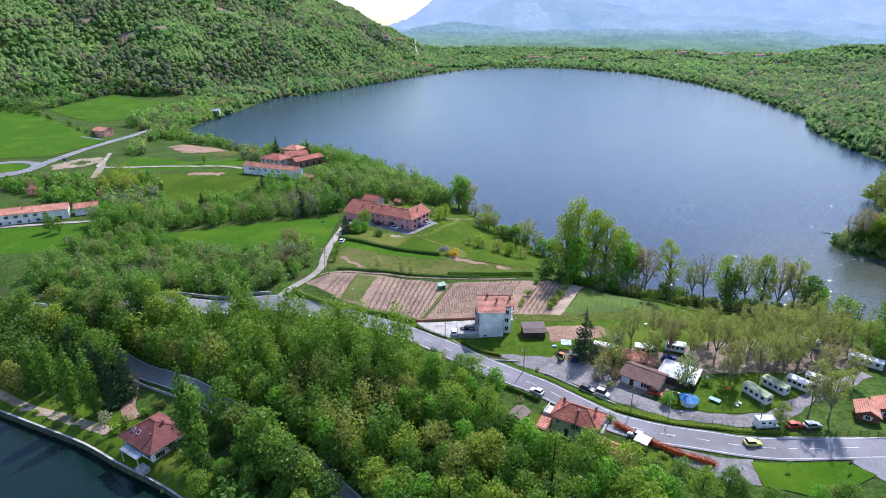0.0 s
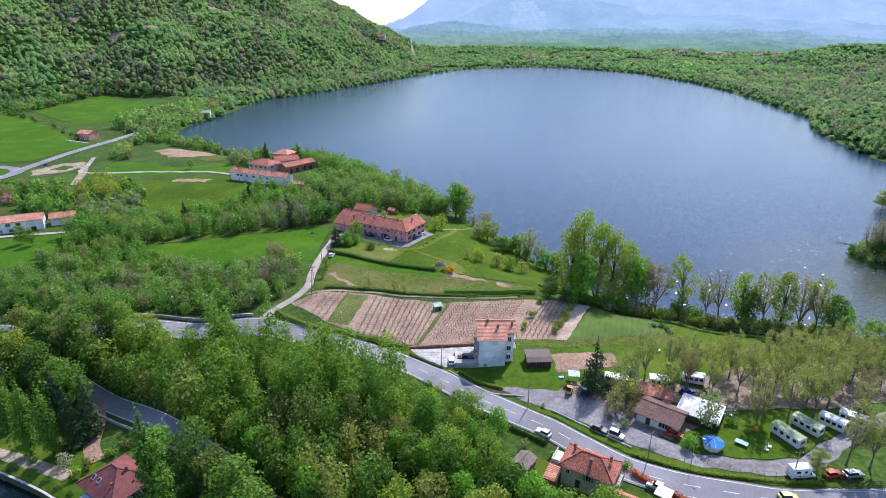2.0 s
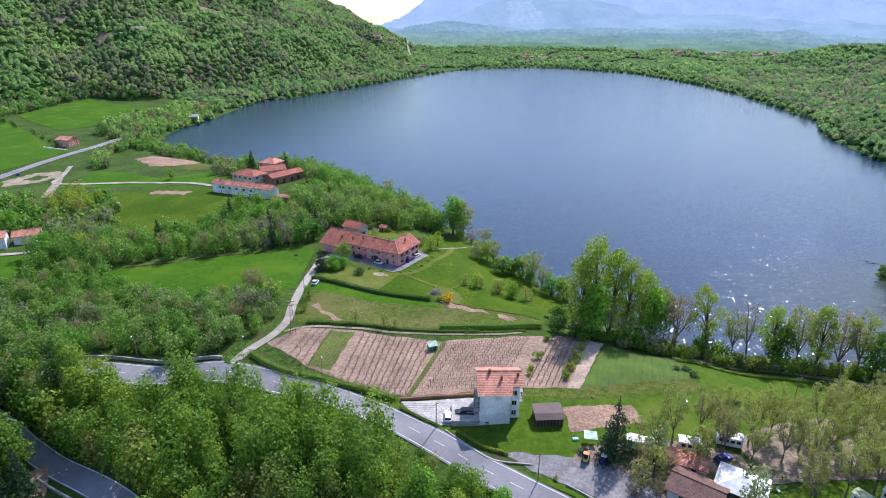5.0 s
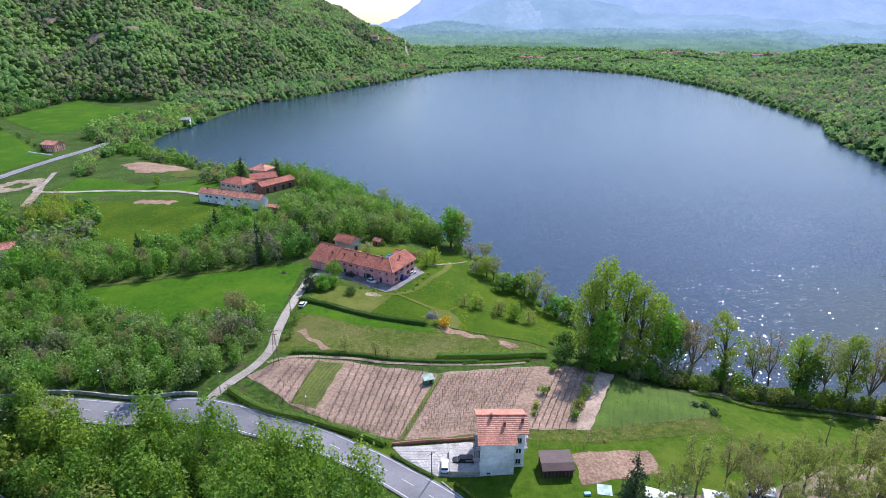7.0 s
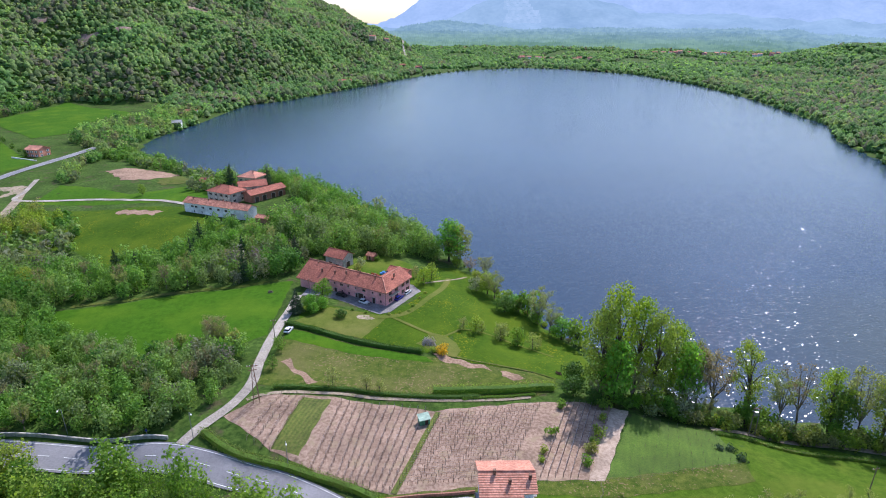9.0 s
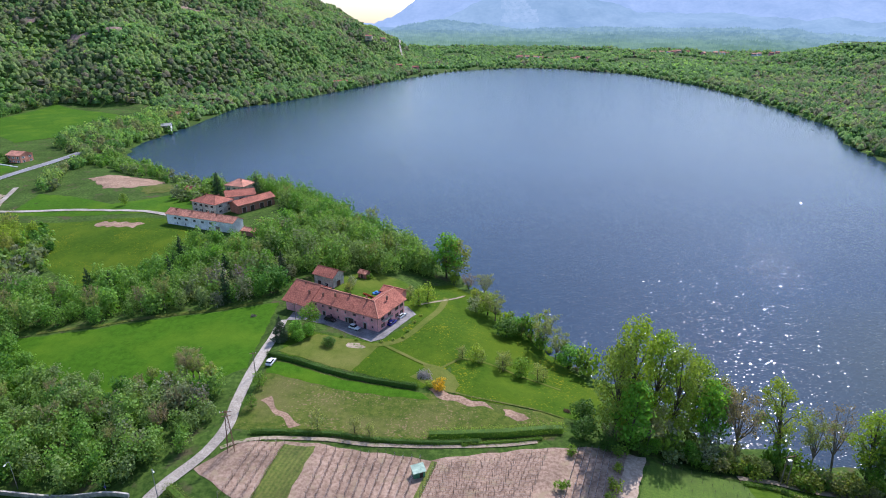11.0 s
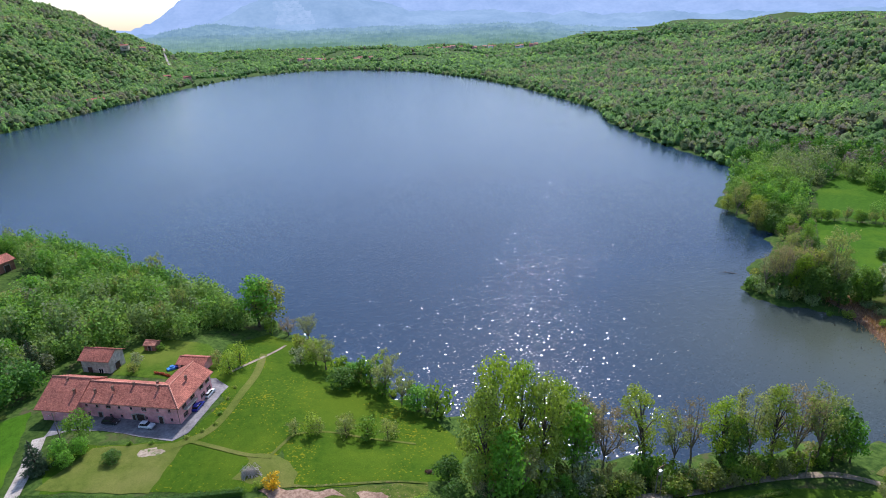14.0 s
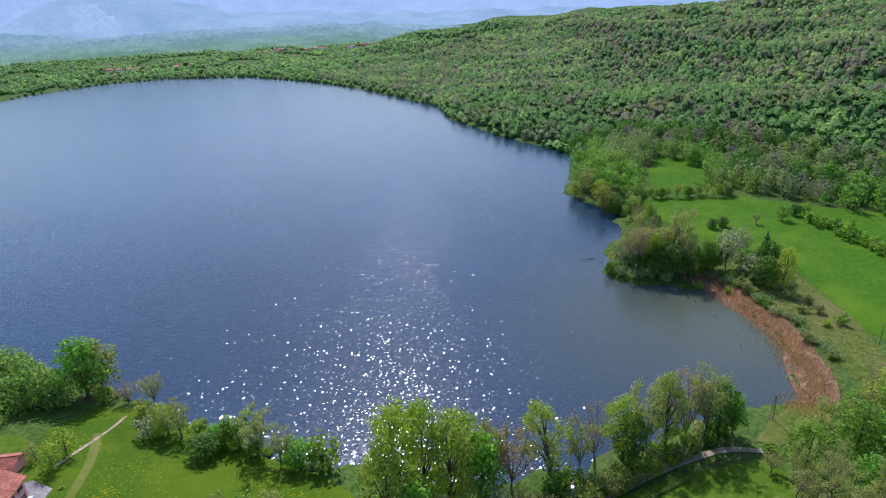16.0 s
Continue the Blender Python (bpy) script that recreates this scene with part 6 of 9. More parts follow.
sheet("strip_soil", [(48.6, 198.6), (53.4, 198.4), (39.4, 171.2), (35.8, 171.6)], PALE_SOIL, "bare soil lane beside the vines", lift=0.2, wobble=0.2)
sheet("headland", [(-9, 168), (4, 169.2), (22, 171.3), (39, 172), (74, 178.6), (73, 172), (40, 166.5), (22, 167.5), (-6, 166.6)], ROUGH_GRASS, "strip of dry grass below the vines", lift=0.13)
sheet("paved_court", [(-8.4, 165.8), (9.2, 167.2), (11, 166.6), (11, 156.3), (4.6, 156.2), (2.0, 156.4), (-6, 162.4)], CONCRETE, "court paved with pale stone slabs", lift=0.16, wobble=0)
sheet("camp_yard", [(15, 147), (22, 141), (34, 133.5), (46, 124.5), (56, 117.5), (67, 114.8), (75, 113.8), (84, 116), (92, 122), (104, 129), (120, 138), (119, 141), (102, 132.5), (88, 124), (80, 119), (68, 118.6), (58, 121.5), (52, 127), (49, 136), (40, 143), (30, 145)], OLD_ASPHALT, "worn grey campsite drive", lift=0.11, wobble=0.3)
LITTER = surface("leaf_litter", (0.19, 0.145, 0.105), (0.34, 0.27, 0.205), 1.4, 0.12, 0.95, 0.05, (0.10, 0.14, 0.035), 0.60)
sheet("camp_soil", [(70, 136), (90, 138), (106, 139.5), (122, 144), (128, 156), (112, 163), (90, 160), (72, 152)], LITTER, "bare ground littered with leaves under the camp trees", lift=0.15)
sheet("bar_litter", [(31, 144), (40, 142), (46, 136), (50, 130), (54, 126), (58, 128), (70, 134), (70, 146), (60, 151), (46, 149), (34, 148)], LITTER, "grey-brown litter and gravel behind the campsite bar", lift=0.17)
sheet("camp_lawn", [(58, 122), (68, 119), (80, 119.4), (88, 124.4), (102, 133), (100, 138), (86, 137), (72, 134), (58, 128)], GRASS, "campsite lawn", lift=0.14)
sheet("road_verge", [(17, 141.5), (28, 134.5), (36, 127.3), (46, 120.6), (58, 114.2), (70, 111.4), (84, 110.6), (84, 112.2), (70, 113.2), (58, 116.8), (46, 123), (36, 130), (26, 137.6)], GRASS, "grass verge between road and camp", lift=0.2, wobble=0.15)
sheet("traffic_island", [(68.3, 102.2), (72, 102.2), (89, 101.9), (93, 98), (80, 92), (68, 96)], MEADOW, "grass traffic island", lift=0.25, wobble=0.1)
sheet("side_road", [(93, 103.5), (104, 103.5), (112, 90), (112, 70), (96, 70), (96, 92), (90, 102)], ASPHALT, "side road joining the main road", lift=0.18, wobble=0)
sheet("lay_by", [(54, 107), (62, 103.6), (69, 103), (67.6, 96), (60, 97), (52, 104)], OLD_ASPHALT, "worn lay-by beside the road", lift=0.17, wobble=0.1)
sheet("house_garden", [(20, 122), (28, 118), (40, 112), (52, 104), (48, 98), (34, 102), (22, 110), (14, 118)], GRASS, "small garden behind the yellow house", lift=0.1)
sheet("villa_garden", [(-120, 148), (-100, 142), (-92, 140), (-70, 124), (-62, 116), (-69, 114), (-98, 130), (-118, 140), (-130, 145)], GRASS, "shaded villa lawn", lift=0.15, wobble=0.2)
ribbon("villa_lane", [(-140, 151), (-124, 143), (-111.6, 138.6), (-97.6, 133.2), (-92, 131)], 3.4, DIRT, "pinkish gravel garden path", 0.26, category="lane")
ribbon("villa_drive", [(-100, 158), (-95.8, 151.4), (-92, 141), (-88, 136)], 4.0, SOIL, "reddish drive down to the villa", 0.3, category="lane")

# road markings
for nm, line, off in (("edge_line", MAIN, 3.15), ("edge_line", MAIN, -3.15), ("edge_line", LOWER, 2.55), ("edge_line", LOWER, -2.55), ("edge_line", FAR_ROAD, 3.2), ("edge_line", FAR_ROAD, -3.2)):
    tagged(new(nm, ribbon_mesh(nm, line, 0.16, PAINT_LINE, 0.25 if line is not FAR_ROAD else 0.36, off, across=1)), "white painted edge line", "road marking", kind="structure")
mid = smooth_line(MAIN, 1.0)
for k in range(4, len(mid) - 4, 7):
    q = [tuple(mid[k]), tuple(mid[k + 1]), tuple(mid[k + 3])]
    tagged(new("centre_dash", ribbon_mesh("centre_dash", q, 0.14, PAINT_LINE, 0.25, 0.0, across=1)), "white dashed centre line", "road marking", kind="structure")

# ---- woods and trees ----
def ribbon_line(line, gap, off):
    """Places every gap along a line, off to its left."""
    c_ = smooth_line(line, 1.0)
    t_ = np.gradient(c_, axis=0)
    t_ /= np.linalg.norm(t_, axis=1)[:, None]
    q = c_ + np.stack([-t_[:, 1], t_[:, 0]], 1) * off
    return [tuple(v) for v in q[::max(1, int(gap))]]



ROADS = [(MAIN, 4.6), (LOWER, 3.9), (TRACK, 3.2)]
PICK = ["broad0", "broad1", "broad2", "broad3", "broad0", "broad2", "fresh0", "fresh1", "dense0", "broad1"]
FOREST = [(-118, 178), (-98, 176), (-70, 175), (-50, 170), (-32, 164), (-15, 153), (-2, 143), (8, 136), (18, 126), (14, 118), (22, 108), (36, 101), (46, 96), (40, 82), (12, 80), (-8, 88), (-20, 106), (-38, 122), (-58, 140), (-83, 156)]
fx, fy = spread(FOREST, 5.3, 21, ROADS + [([(19, 119), (32, 114)], 7.5)])
wood_stuff("forest_rest", fx[fx < -11], fy[fx < -11], 3.7, "dense spring wood above the lower road", [clump_template(150 + k, 560, 0.165, 9, 1.3, 0.5) for k in range(5)], LEAF, 48, high=(1.75, 2.6), low=-30)
for px, py in zip(fx[fx >= -11], fy[fx >= -11]):
    edge = polyline_side(np.array([px]), np.array([py]), MAIN)[0]
    key = RNG.choice(PICK)
    if abs(edge) < 9 and RNG.random() < 0.5:
        key = RNG.choice(["bare0", "bare2", "shrub0", "fresh0"])
    s = RNG.uniform(0.68, 1.05) * (0.85 if abs(edge) < 10 else 1)
    plant(key, px, py, s, RNG.uniform(0.85, 1.1))
x, y = spread([(-118, 182), (-108, 172), (-104, 160), (-112, 152), (-128, 152), (-150, 160), (-165, 185), (-140, 186)], 5.6, 51, ROADS)
wood_stuff("villa_wood", x, y, 3.9, "dark leafy wood behind the villa garden", [clump_template(160 + k, 480, 0.175, 9, 1.3, 0.5) for k in range(4)], LEAF_MID, 49, high=(1.6, 2.3), low=-30)
for px, py in zip(*spread([(-66, 128), (-54, 124), (-40, 110), (-28, 98), (-20, 88), (-30, 84), (-48, 98), (-62, 110)], 5.5, 52, ROADS + [([(-59, 117), (-60, 117)], 3)])):
    plant(RNG.choice(["broad0", "fresh0", "dense0", "dense1", "shrub0"]), px, py, RNG.uniform(0.5, 0.8), RNG.uniform(0.7, 0.95))
edge = np.array([q for q in ribbon_line(LOWER, 4.6, 5.0) if q[0] > -142 and q[1] > 80])
wood_stuff("road_wood", edge[edge[:, 0] < -60, 0], edge[edge[:, 0] < -60, 1], 4.4, "leafy trees leaning over the lower road", [clump_template(180 + k, 520, 0.17, 10, 1.3, 0.5) for k in range(4)], LEAF, 59, high=(1.5, 2.1), low=-30)
for k, (px, py) in enumerate(edge[edge[:, 0] >= -60]):
    plant(["broad0", "dense0", "broad2", "broad1", "fresh1", "dense1"][k % 6], px + RNG.uniform(-1, 1), py + RNG.uniform(-1, 1), RNG.uniform(0.85, 1.1), RNG.uniform(0.85, 1.05))
for k, (px, py) in enumerate(ribbon_line(LOWER, 5.2, -5.2)):
    if px < -101 or -62 < px < -25:
        plant(["dense0", "broad3", "dense1", "broad1"][k % 4], px + RNG.uniform(-1, 1), py + RNG.uniform(-1, 1), RNG.uniform(0.7, 0.95) * (1.4 if px < -101 else 1.55), RNG.uniform(0.75, 0.95))
for k, (px, py) in enumerate(((-137, 186), (-130, 184.5), (-122, 182.5), (-114, 180.5), (-106, 179), (-99, 178.5), (-92, 178), (-126, 179), (-110, 176), (-96, 174), (-117, 184), (-103, 181), (-88, 174), (-133, 181), (-120, 177))):
    plant(["broad0", "dense0", "bare1", "broad2", "dense1", "broad3"][k % 6], px, py, RNG.uniform(0.95, 1.2), RNG.uniform(0.9, 1.1))
# slope left of the lane, belts round the meadows: joined woods with finer crowns
T_NEAR = [clump_template(130 + k, 400, 0.185, 9, 1.25, 0.5) for k in range(5)]
x, y = spread([(-165, 202), (-130, 196), (-100, 191.5), (-64, 190), (-54, 198), (-52.5, 212), (-53, 221), (-62, 222), (-78, 221), (-110, 223), (-150, 221), (-175, 235)], 4.6, 22, ROADS)
wood_stuff("slope_thicket", x, y, 3.1, "dense mixed thicket on the slope by the lane", T_NEAR, LEAF_MIX, 32, "thicket")
x, y = spread([(-178, 252), (-151, 260.5), (-155, 277), (-134, 260), (-116, 239), (-87, 228), (-64, 220), (-84.9, 216), (-146.5, 217), (-162, 206), (-168, 212), (-151.3, 225.3)], 5.2, 53, [(TRACK, 3)])
wood_stuff("meadow_thicket", x, y, 3.0, "mixed bushes in new leaf above the thicket", T_NEAR, LEAF_MIX, 54, "thicket", high=(0.9, 1.6))
x, y = spread([(-197.7, 327.8), (-200.6, 349.6), (-194.4, 369.9), (-171.4, 344.1), (-152.3, 298.5), (-160.8, 285.0), (-186.6, 307.3)], 6.5, 55)
wood_stuff("garden_thicket", x, y, 3.4, "bushes and small trees below the lane", T_MID, LEAF_MIX, 56, "thicket", high=(0.9, 1.5))
x, y = spread([(-175, 262), (-150, 261), (-126, 262), (-95, 268), (-54, 281), (-50, 296), (-62, 312), (-80, 332), (-100, 336), (-112, 318), (-129, 286), (-150, 296), (-168, 300), (-178, 290)], 5.4, 23)
wood_stuff("tree_belt", x, y, 3.7, "belt of leafy trees between two meadows", T_NEAR, LEAF_MIX, 33, "wood")
x, y = spread([(-48, 298), (-40, 303), (-26, 309), (-12, 306), (2, 312), (10, 322), (-4, 342), (-32, 380), (-66, 424), (-104, 462), (-112, 444), (-96, 434), (-84, 410), (-70, 375), (-62, 368), (-68, 350), (-78, 342), (-62, 316)], 5.4, 24)
wood_stuff("lakeside_wood", x, y, 4.2, "leafy wood above the lake shore", T_NEAR, LEAF_MIX, 34, "wood", high=(1.35, 1.95))
x, y = spread([(-145, 408), (-122, 396), (-128, 412), (-120, 434), (-128, 450), (-160, 470), (-205, 520), (-235, 535), (-250, 555), (-262, 530), (-225, 500), (-168, 466), (-150, 440)], 6.4, 25)
wood_stuff("farm_shore_trees", x, y, 3.6, "line of trees along the shore by the farm", T_MID, LEAF_MIX, 35, "trees")
x, y = spread([(-250, 556), (-268, 620), (-262, 700), (-270, 760), (-300, 830), (-335, 800), (-318, 742), (-345, 660), (-330, 600), (-300, 566), (-286, 560), (-268, 545), (-260, 510)], 7.4, 26, [(FAR_ROAD[:7], 13)])
wood_stuff("west_shore_thicket", x, y, 4.8, "thick greenery between the road and the shore", T_MID, LEAF_FAR, 36, "thicket")
x, y = spread([(-222, 345), (-200, 330), (-170, 312), (-178, 300), (-190, 300), (-235, 325), (-285, 350), (-262, 362), (-235, 366)], 6.0, 27, [([(-222, 288), (-196, 304)], 10)])
wood_stuff("village_trees", x, y, 3.4, "garden trees round the row house", T_MID, LEAF_MIX, 37, "trees")
x, y = spread([(-215, 372), (-192, 366), (-184, 340), (-196, 332), (-214, 345)], 6.5, 28)
wood_stuff("field_trees", x, y, 3.8, "clump of trees in the field", T_NEAR, LEAF, 38, "trees")
x, y = spread([(-262, 548), (-252, 490), (-246, 466), (-236, 454), (-232, 440), (-244, 446), (-256, 464), (-266, 505)], 7.0, 29, [(FAR_ROAD[:7], 12)])
wood_stuff("road_thicket", x, y, 3.6, "bushes along the far road", T_MID, LEAF_FAR, 39, "thicket")
x, y = spread([(-545, 702), (-470, 672), (-305, 522), (-300, 508), (-325, 535), (-480, 690), (-540, 712)], 9, 30)
wood_stuff("field_hedge", x, y, 3.0, "hedge between two fields", T_MID, LEAF_MID, 40, "hedge")
x, y = spread([(-640, 660), (-545, 712), (-482, 715), (-485, 850), (-385, 862), (-480, 880), (-600, 720)], 9, 31)
wood_stuff("foot_wood", x, y, 5.5, "trees at the foot of the hill", T_MID, LEAF_FAR, 41, "wood")
x, y = spread([(298, 310), (318, 288), (345, 300), (368, 320), (385, 365), (352, 405), (300, 378), (276, 355), (270, 335), (262, 312), (282, 314), (300, 330), (330, 350), (372, 362), (362, 326), (320, 296)], 7.5, 42)
wood_stuff("bay_wood", x, y, 4.8, "leafy trees round the small bay", T_NEAR, LEAF_MIX, 43, "wood", high=(1.5, 2.1))
x, y = spread([(-58, 103), (-30, 84.5), (40, 8.5), (110, -67.5), (118, -60), (46, 17), (-26, 91), (-52, 108)], 4.2, 57, [(LOWER, 3.5)])
wood_stuff("bank_thicket", x, y, 3.0, "bushes on the steep bank of the dark lake", T_MID, LEAF_MIX, 58, "thicket", high=(0.9, 1.5), low=-30)
x, y = spread([(303, 243), (311, 239), (292, 200), (280, 180), (273, 184), (284, 206)], 4.4, 46)
wood_stuff("meadow_hedge", x, y, 2.8, "row of bushes across the meadow", T_MID, LEAF, 47, "hedge")

# single trees standing out of the joined woods
for outline, gap, seed, keys, lo, hi in (
        ([(-165, 202), (-130, 196), (-100, 192), (-66, 192), (-56, 200), (-55, 218), (-78, 220), (-110, 222), (-150, 220)], 14, 81, ["bare0", "bare1", "brown1", "brown1", "twigshrub"], 0.55, 0.85),
        ([(-172, 264), (-126, 264), (-95, 270), (-56, 283), (-64, 310), (-82, 330), (-100, 333), (-129, 288), (-168, 297)], 15, 82, ["bare0", "bare2", "fresh1", "brown1", "bare1", "conifer_b"], 0.75, 1.1),
        ([(-46, 300), (-26, 311), (0, 313), (8, 322), (-6, 342), (-34, 380), (-68, 422), (-82, 408), (-66, 372), (-74, 344), (-60, 316)], 17, 83, ["bare1", "bare2", "fresh0", "broad3"], 0.8, 1.15),
        ([(-200, 330), (-172, 312), (-186, 302), (-235, 327), (-280, 350), (-240, 364)], 15, 84, ["bare0", "brown1", "fresh1"], 0.6, 0.9),
        ([(-160, 258), (-118, 241), (-88, 230), (-66, 222), (-110, 222), (-150, 224)], 12, 85, ["brown1", "bare0", "twigshrub", "brown1"], 0.5, 0.8)):
    for px, py in zip(*spread(outline, gap, seed, ROADS)):
        plant(RNG.choice(keys), px, py, RNG.uniform(lo, hi), RNG.uniform(0.9, 1.15))
# lakeside trees
for key, px, py, s, tl in (("open0", 47.6, 206, 1.0, 1.05), ("open1", 52.8, 209, 1.12, 1.1), ("open2", 58.8, 211, 1.0, 1.1), ("fresh0", 50, 202, 0.9, 1.0), ("open0", 63, 208, 1.0, 1.05), ("open1", 69, 211, 0.9, 1.0), ("fresh1", 72, 208.5, 0.85, 1.15), ("brown1", 46, 202, 0.6, 0.6), ("bare1", 55, 202.5, 0.75, 0.85),
    ("bare0", 77, 210, 1.0, 0.95), ("brown1", 80, 207.5, 1.1, 0.95), ("bare2", 74, 211, 0.9, 1), ("shrub0", 66, 203, 1.8, 1.4), ("shrub1", 60, 202, 1.8, 1.5), ("blossom", 71, 203.5, 1.0, 0.9), ("lean0", 87.5, 202.5, 0.85, 0.95), ("shrub0", 85, 199, 1.8, 1.5), ("shrub1", 91, 200, 1.6, 1.3), ("brown0", 100, 200, 0.95, 0.95), ("bare2", 95.5, 201, 0.9, 0.8),
    ("lean0", 107, 197.5, 0.8, 0.9), ("dense1", 107, 196, 0.8, 1.0), ("bare0", 113, 195, 1.1, 0.9), ("open2", 118, 193, 0.82, 0.95), ("brown1", 123, 191, 1.15, 1.0), ("bare2", 127, 188, 1.1, 0.9), ("dense0", 131, 187, 0.8, 1.1), ("fresh0", 134.5, 185, 0.72, 1.25), ("broad1", 130, 167, 0.85, 0.85), ("broad3", 141, 161, 0.85, 0.9),
    ("fresh1", 146, 157, 0.8, 0.9), ("broad0", 139, 155, 0.8, 0.8), ("fresh0", 132, 156, 0.7, 0.8), ("bare0", 126, 172, 0.5, 0.6), ("broad0", 13, 318, 1.05, 0.9), ("brown1", 18, 307, 0.7, 0.6), ("bare2", 24, 300, 0.8, 0.7), ("fresh0", 9, 316, 1.2, 0.9), ("bare0", 26, 278, 0.9, 0.65), ("broad1", 23.5, 282, 0.7, 0.65), ("dense0", 28.5, 265, 0.7, 0.62), ("fresh1", 33, 269, 0.55, 0.6), ("shrub0", 37, 265, 1.7, 1.5),
    ("bare1", 40, 259, 1.0, 0.75), ("fresh0", 46, 247, 0.7, 0.62), ("bare2", 43, 252, 0.8, 0.7), ("shrub1", 50, 243, 1.8, 1.5), ("dense1", 42, 213, 0.8, 0.75), ("dense0", 40, 204.5, 0.72, 0.7), ("dense1", 44.5, 200.5, 0.62, 0.65), ("fresh1", 53, 214, 0.75, 0.7), ("blossom", 60, 204, 1.0, 0.9), ("blossom", 19, 283, 0.9, 0.8)):
    front = px > 45 and py > 185 and py < 215 and not key.startswith("shrub")
    plant(key, px, py, s * (1.55 if front else 1.65 if py > 240 else 1.55 if px > 125 and py < 180 else 1.2), tl * (1.22 if front else 1.0))
for k in range(60):
    u = k / 59
    px, py = 52 + 82 * u + RNG.uniform(-2, 2), 203 - 17 * u + RNG.uniform(-1.6, 2.6) - 3 * math.sin(u * 3.1)
    plant(RNG.choice(["shrub0", "shrub1", "shrub0", "twigshrub"]), px, py + 1.5, RNG.uniform(1.0, 1.9), RNG.uniform(0.8, 1.2))
for k in range(26):
    u = k / 25
    px, py = 15 + 36 * u, 316 - 74 * u - 14 * math.sin(u * 3.14) * 0.3
    plant(RNG.choice(["shrub0", "shrub1", "twigshrub"]), px + RNG.uniform(-1.5, 2), py + RNG.uniform(-1, 1), RNG.uniform(0.6, 1.1), 0.9)
# undergrowth in front of the lakeside trees
for key, px, py, s in (("shrub0", 52, 199.8, 2.0), ("fresh1", 56, 200.8, 0.5), ("willow", 60, 199.4, 1.6), ("fresh0", 64, 200.4, 0.55), ("blossom", 68, 199.8, 1.1), ("shrub1", 72, 199.8, 2.0), ("bare1", 76, 201, 0.7), ("twigshrub", 79.5, 200, 1.6), ("fresh1", 84, 199.4, 0.55), ("shrub0", 88, 198.6, 1.8), ("willow", 95, 197, 1.5), ("shrub1", 101, 195.6, 1.8), ("fresh0", 106, 194, 0.5), ("twigshrub", 111, 193, 1.5), ("shrub0", 116, 191, 1.7), ("willow", 121, 189, 1.4)):
    plant(key, px, py, s, RNG.uniform(0.8, 1.05))
# orchard and garden trees
for key, px, py, s in (("orchard", 12, 241.5, 0.9), ("orchard", 18, 241.5, 0.9), ("orchard_green", 25, 241, 1.1), ("orchard_green", 29.5, 236.6, 1.1), ("orchard", 36, 236.6, 0.7), ("orchard_green", -44, 223, 0.9), ("orchard", -25.4, 206, 1.1), ("orchard", -16, 204.6, 1.0), ("orchard_green", -43.3, 213, 0.8), ("orchard", -12.5, 204, 0.8), ("orchard", 62, 236, 0.01)):
    if s > 0.1:
        plant(key, px, py, s)
plant("yellow", 4.5, 224.2, 1.5)
plant("shrub0", 1.8, 224.5, 0.8)
for key, px, py, s, tl in (("broad1", -37, 256, 0.85, 0.85), ("fresh0", -40, 250, 0.75, 0.7), ("fresh1", -36, 251, 0.6, 0.7), ("fresh0", -38.5, 247.5, 0.6, 0.6), ("conifer_b", -44.2, 248, 1.1, 0.7), ("dense0", -29, 245.5, 0.6, 0.55), ("blossom", -28, 291.5, 0.9, 1.0), ("orchard_green", -28.4, 287, 0.8, 0.9), ("broad2", -19.6, 306, 0.55, 0.6), ("orchard_green", -2, 277, 1.35, 1.1), ("orchard_green", 1, 282, 1.4, 1.1), ("orchard", -5, 284, 1.0, 1.0),
    ("shrub1", -22, 300, 1.0, 1), ("conifer_b", -56, 300, 1.0, 1.0), ("bare0", -66, 227, 0.8, 0.75), ("bare1", -62, 228, 0.9, 0.75), ("twigshrub", -58, 226, 1.6, 1.4), ("broad0", -70, 228, 0.55, 0.5), ("twigshrub", -76, 230, 1.3, 1.2)):
    plant(key, px, py, s, tl)
for px, py in ((-1, 267.6), (-3, 262), (-5.2, 255.5), (-6.6, 251.1), (-9.5, 249.4), (-21, 249.3), (-26, 251), (-13, 248)):
    plant("shrub1", px, py, RNG.uniform(0.35, 0.55), 0.8)
for px, py, s in ((30.7, 187, 0.75), (27.7, 180.6, 0.55), (26.7, 177.6, 0.45), (35.4, 198, 0.7), (46.4, 198, 0.9), (44.5, 193, 0.6), (42, 187, 0.8), (40, 184, 0.6), (38.7, 181.3, 0.85), (36.8, 176.5, 0.75)):
    plant(RNG.choice(["shrub0", "shrub1"]), px, py, s * 1.5)
plant("darkshrub", 73.0, 183.2, 0.95, 0.7)
plant("darkshrub", 70.6, 183.6, 0.9, 0.6)
plant("darkshrub", 73.6, 179.5, 0.95, 0.75)
for px, py, s in ((76.6, 165.2, 1.0), (79, 166, 0.9), (82, 165.5, 0.7), (84.4, 167, 0.5)):
    plant("darkshrub" if s > 0.8 else "shrub0", px, py, s, 0.7)
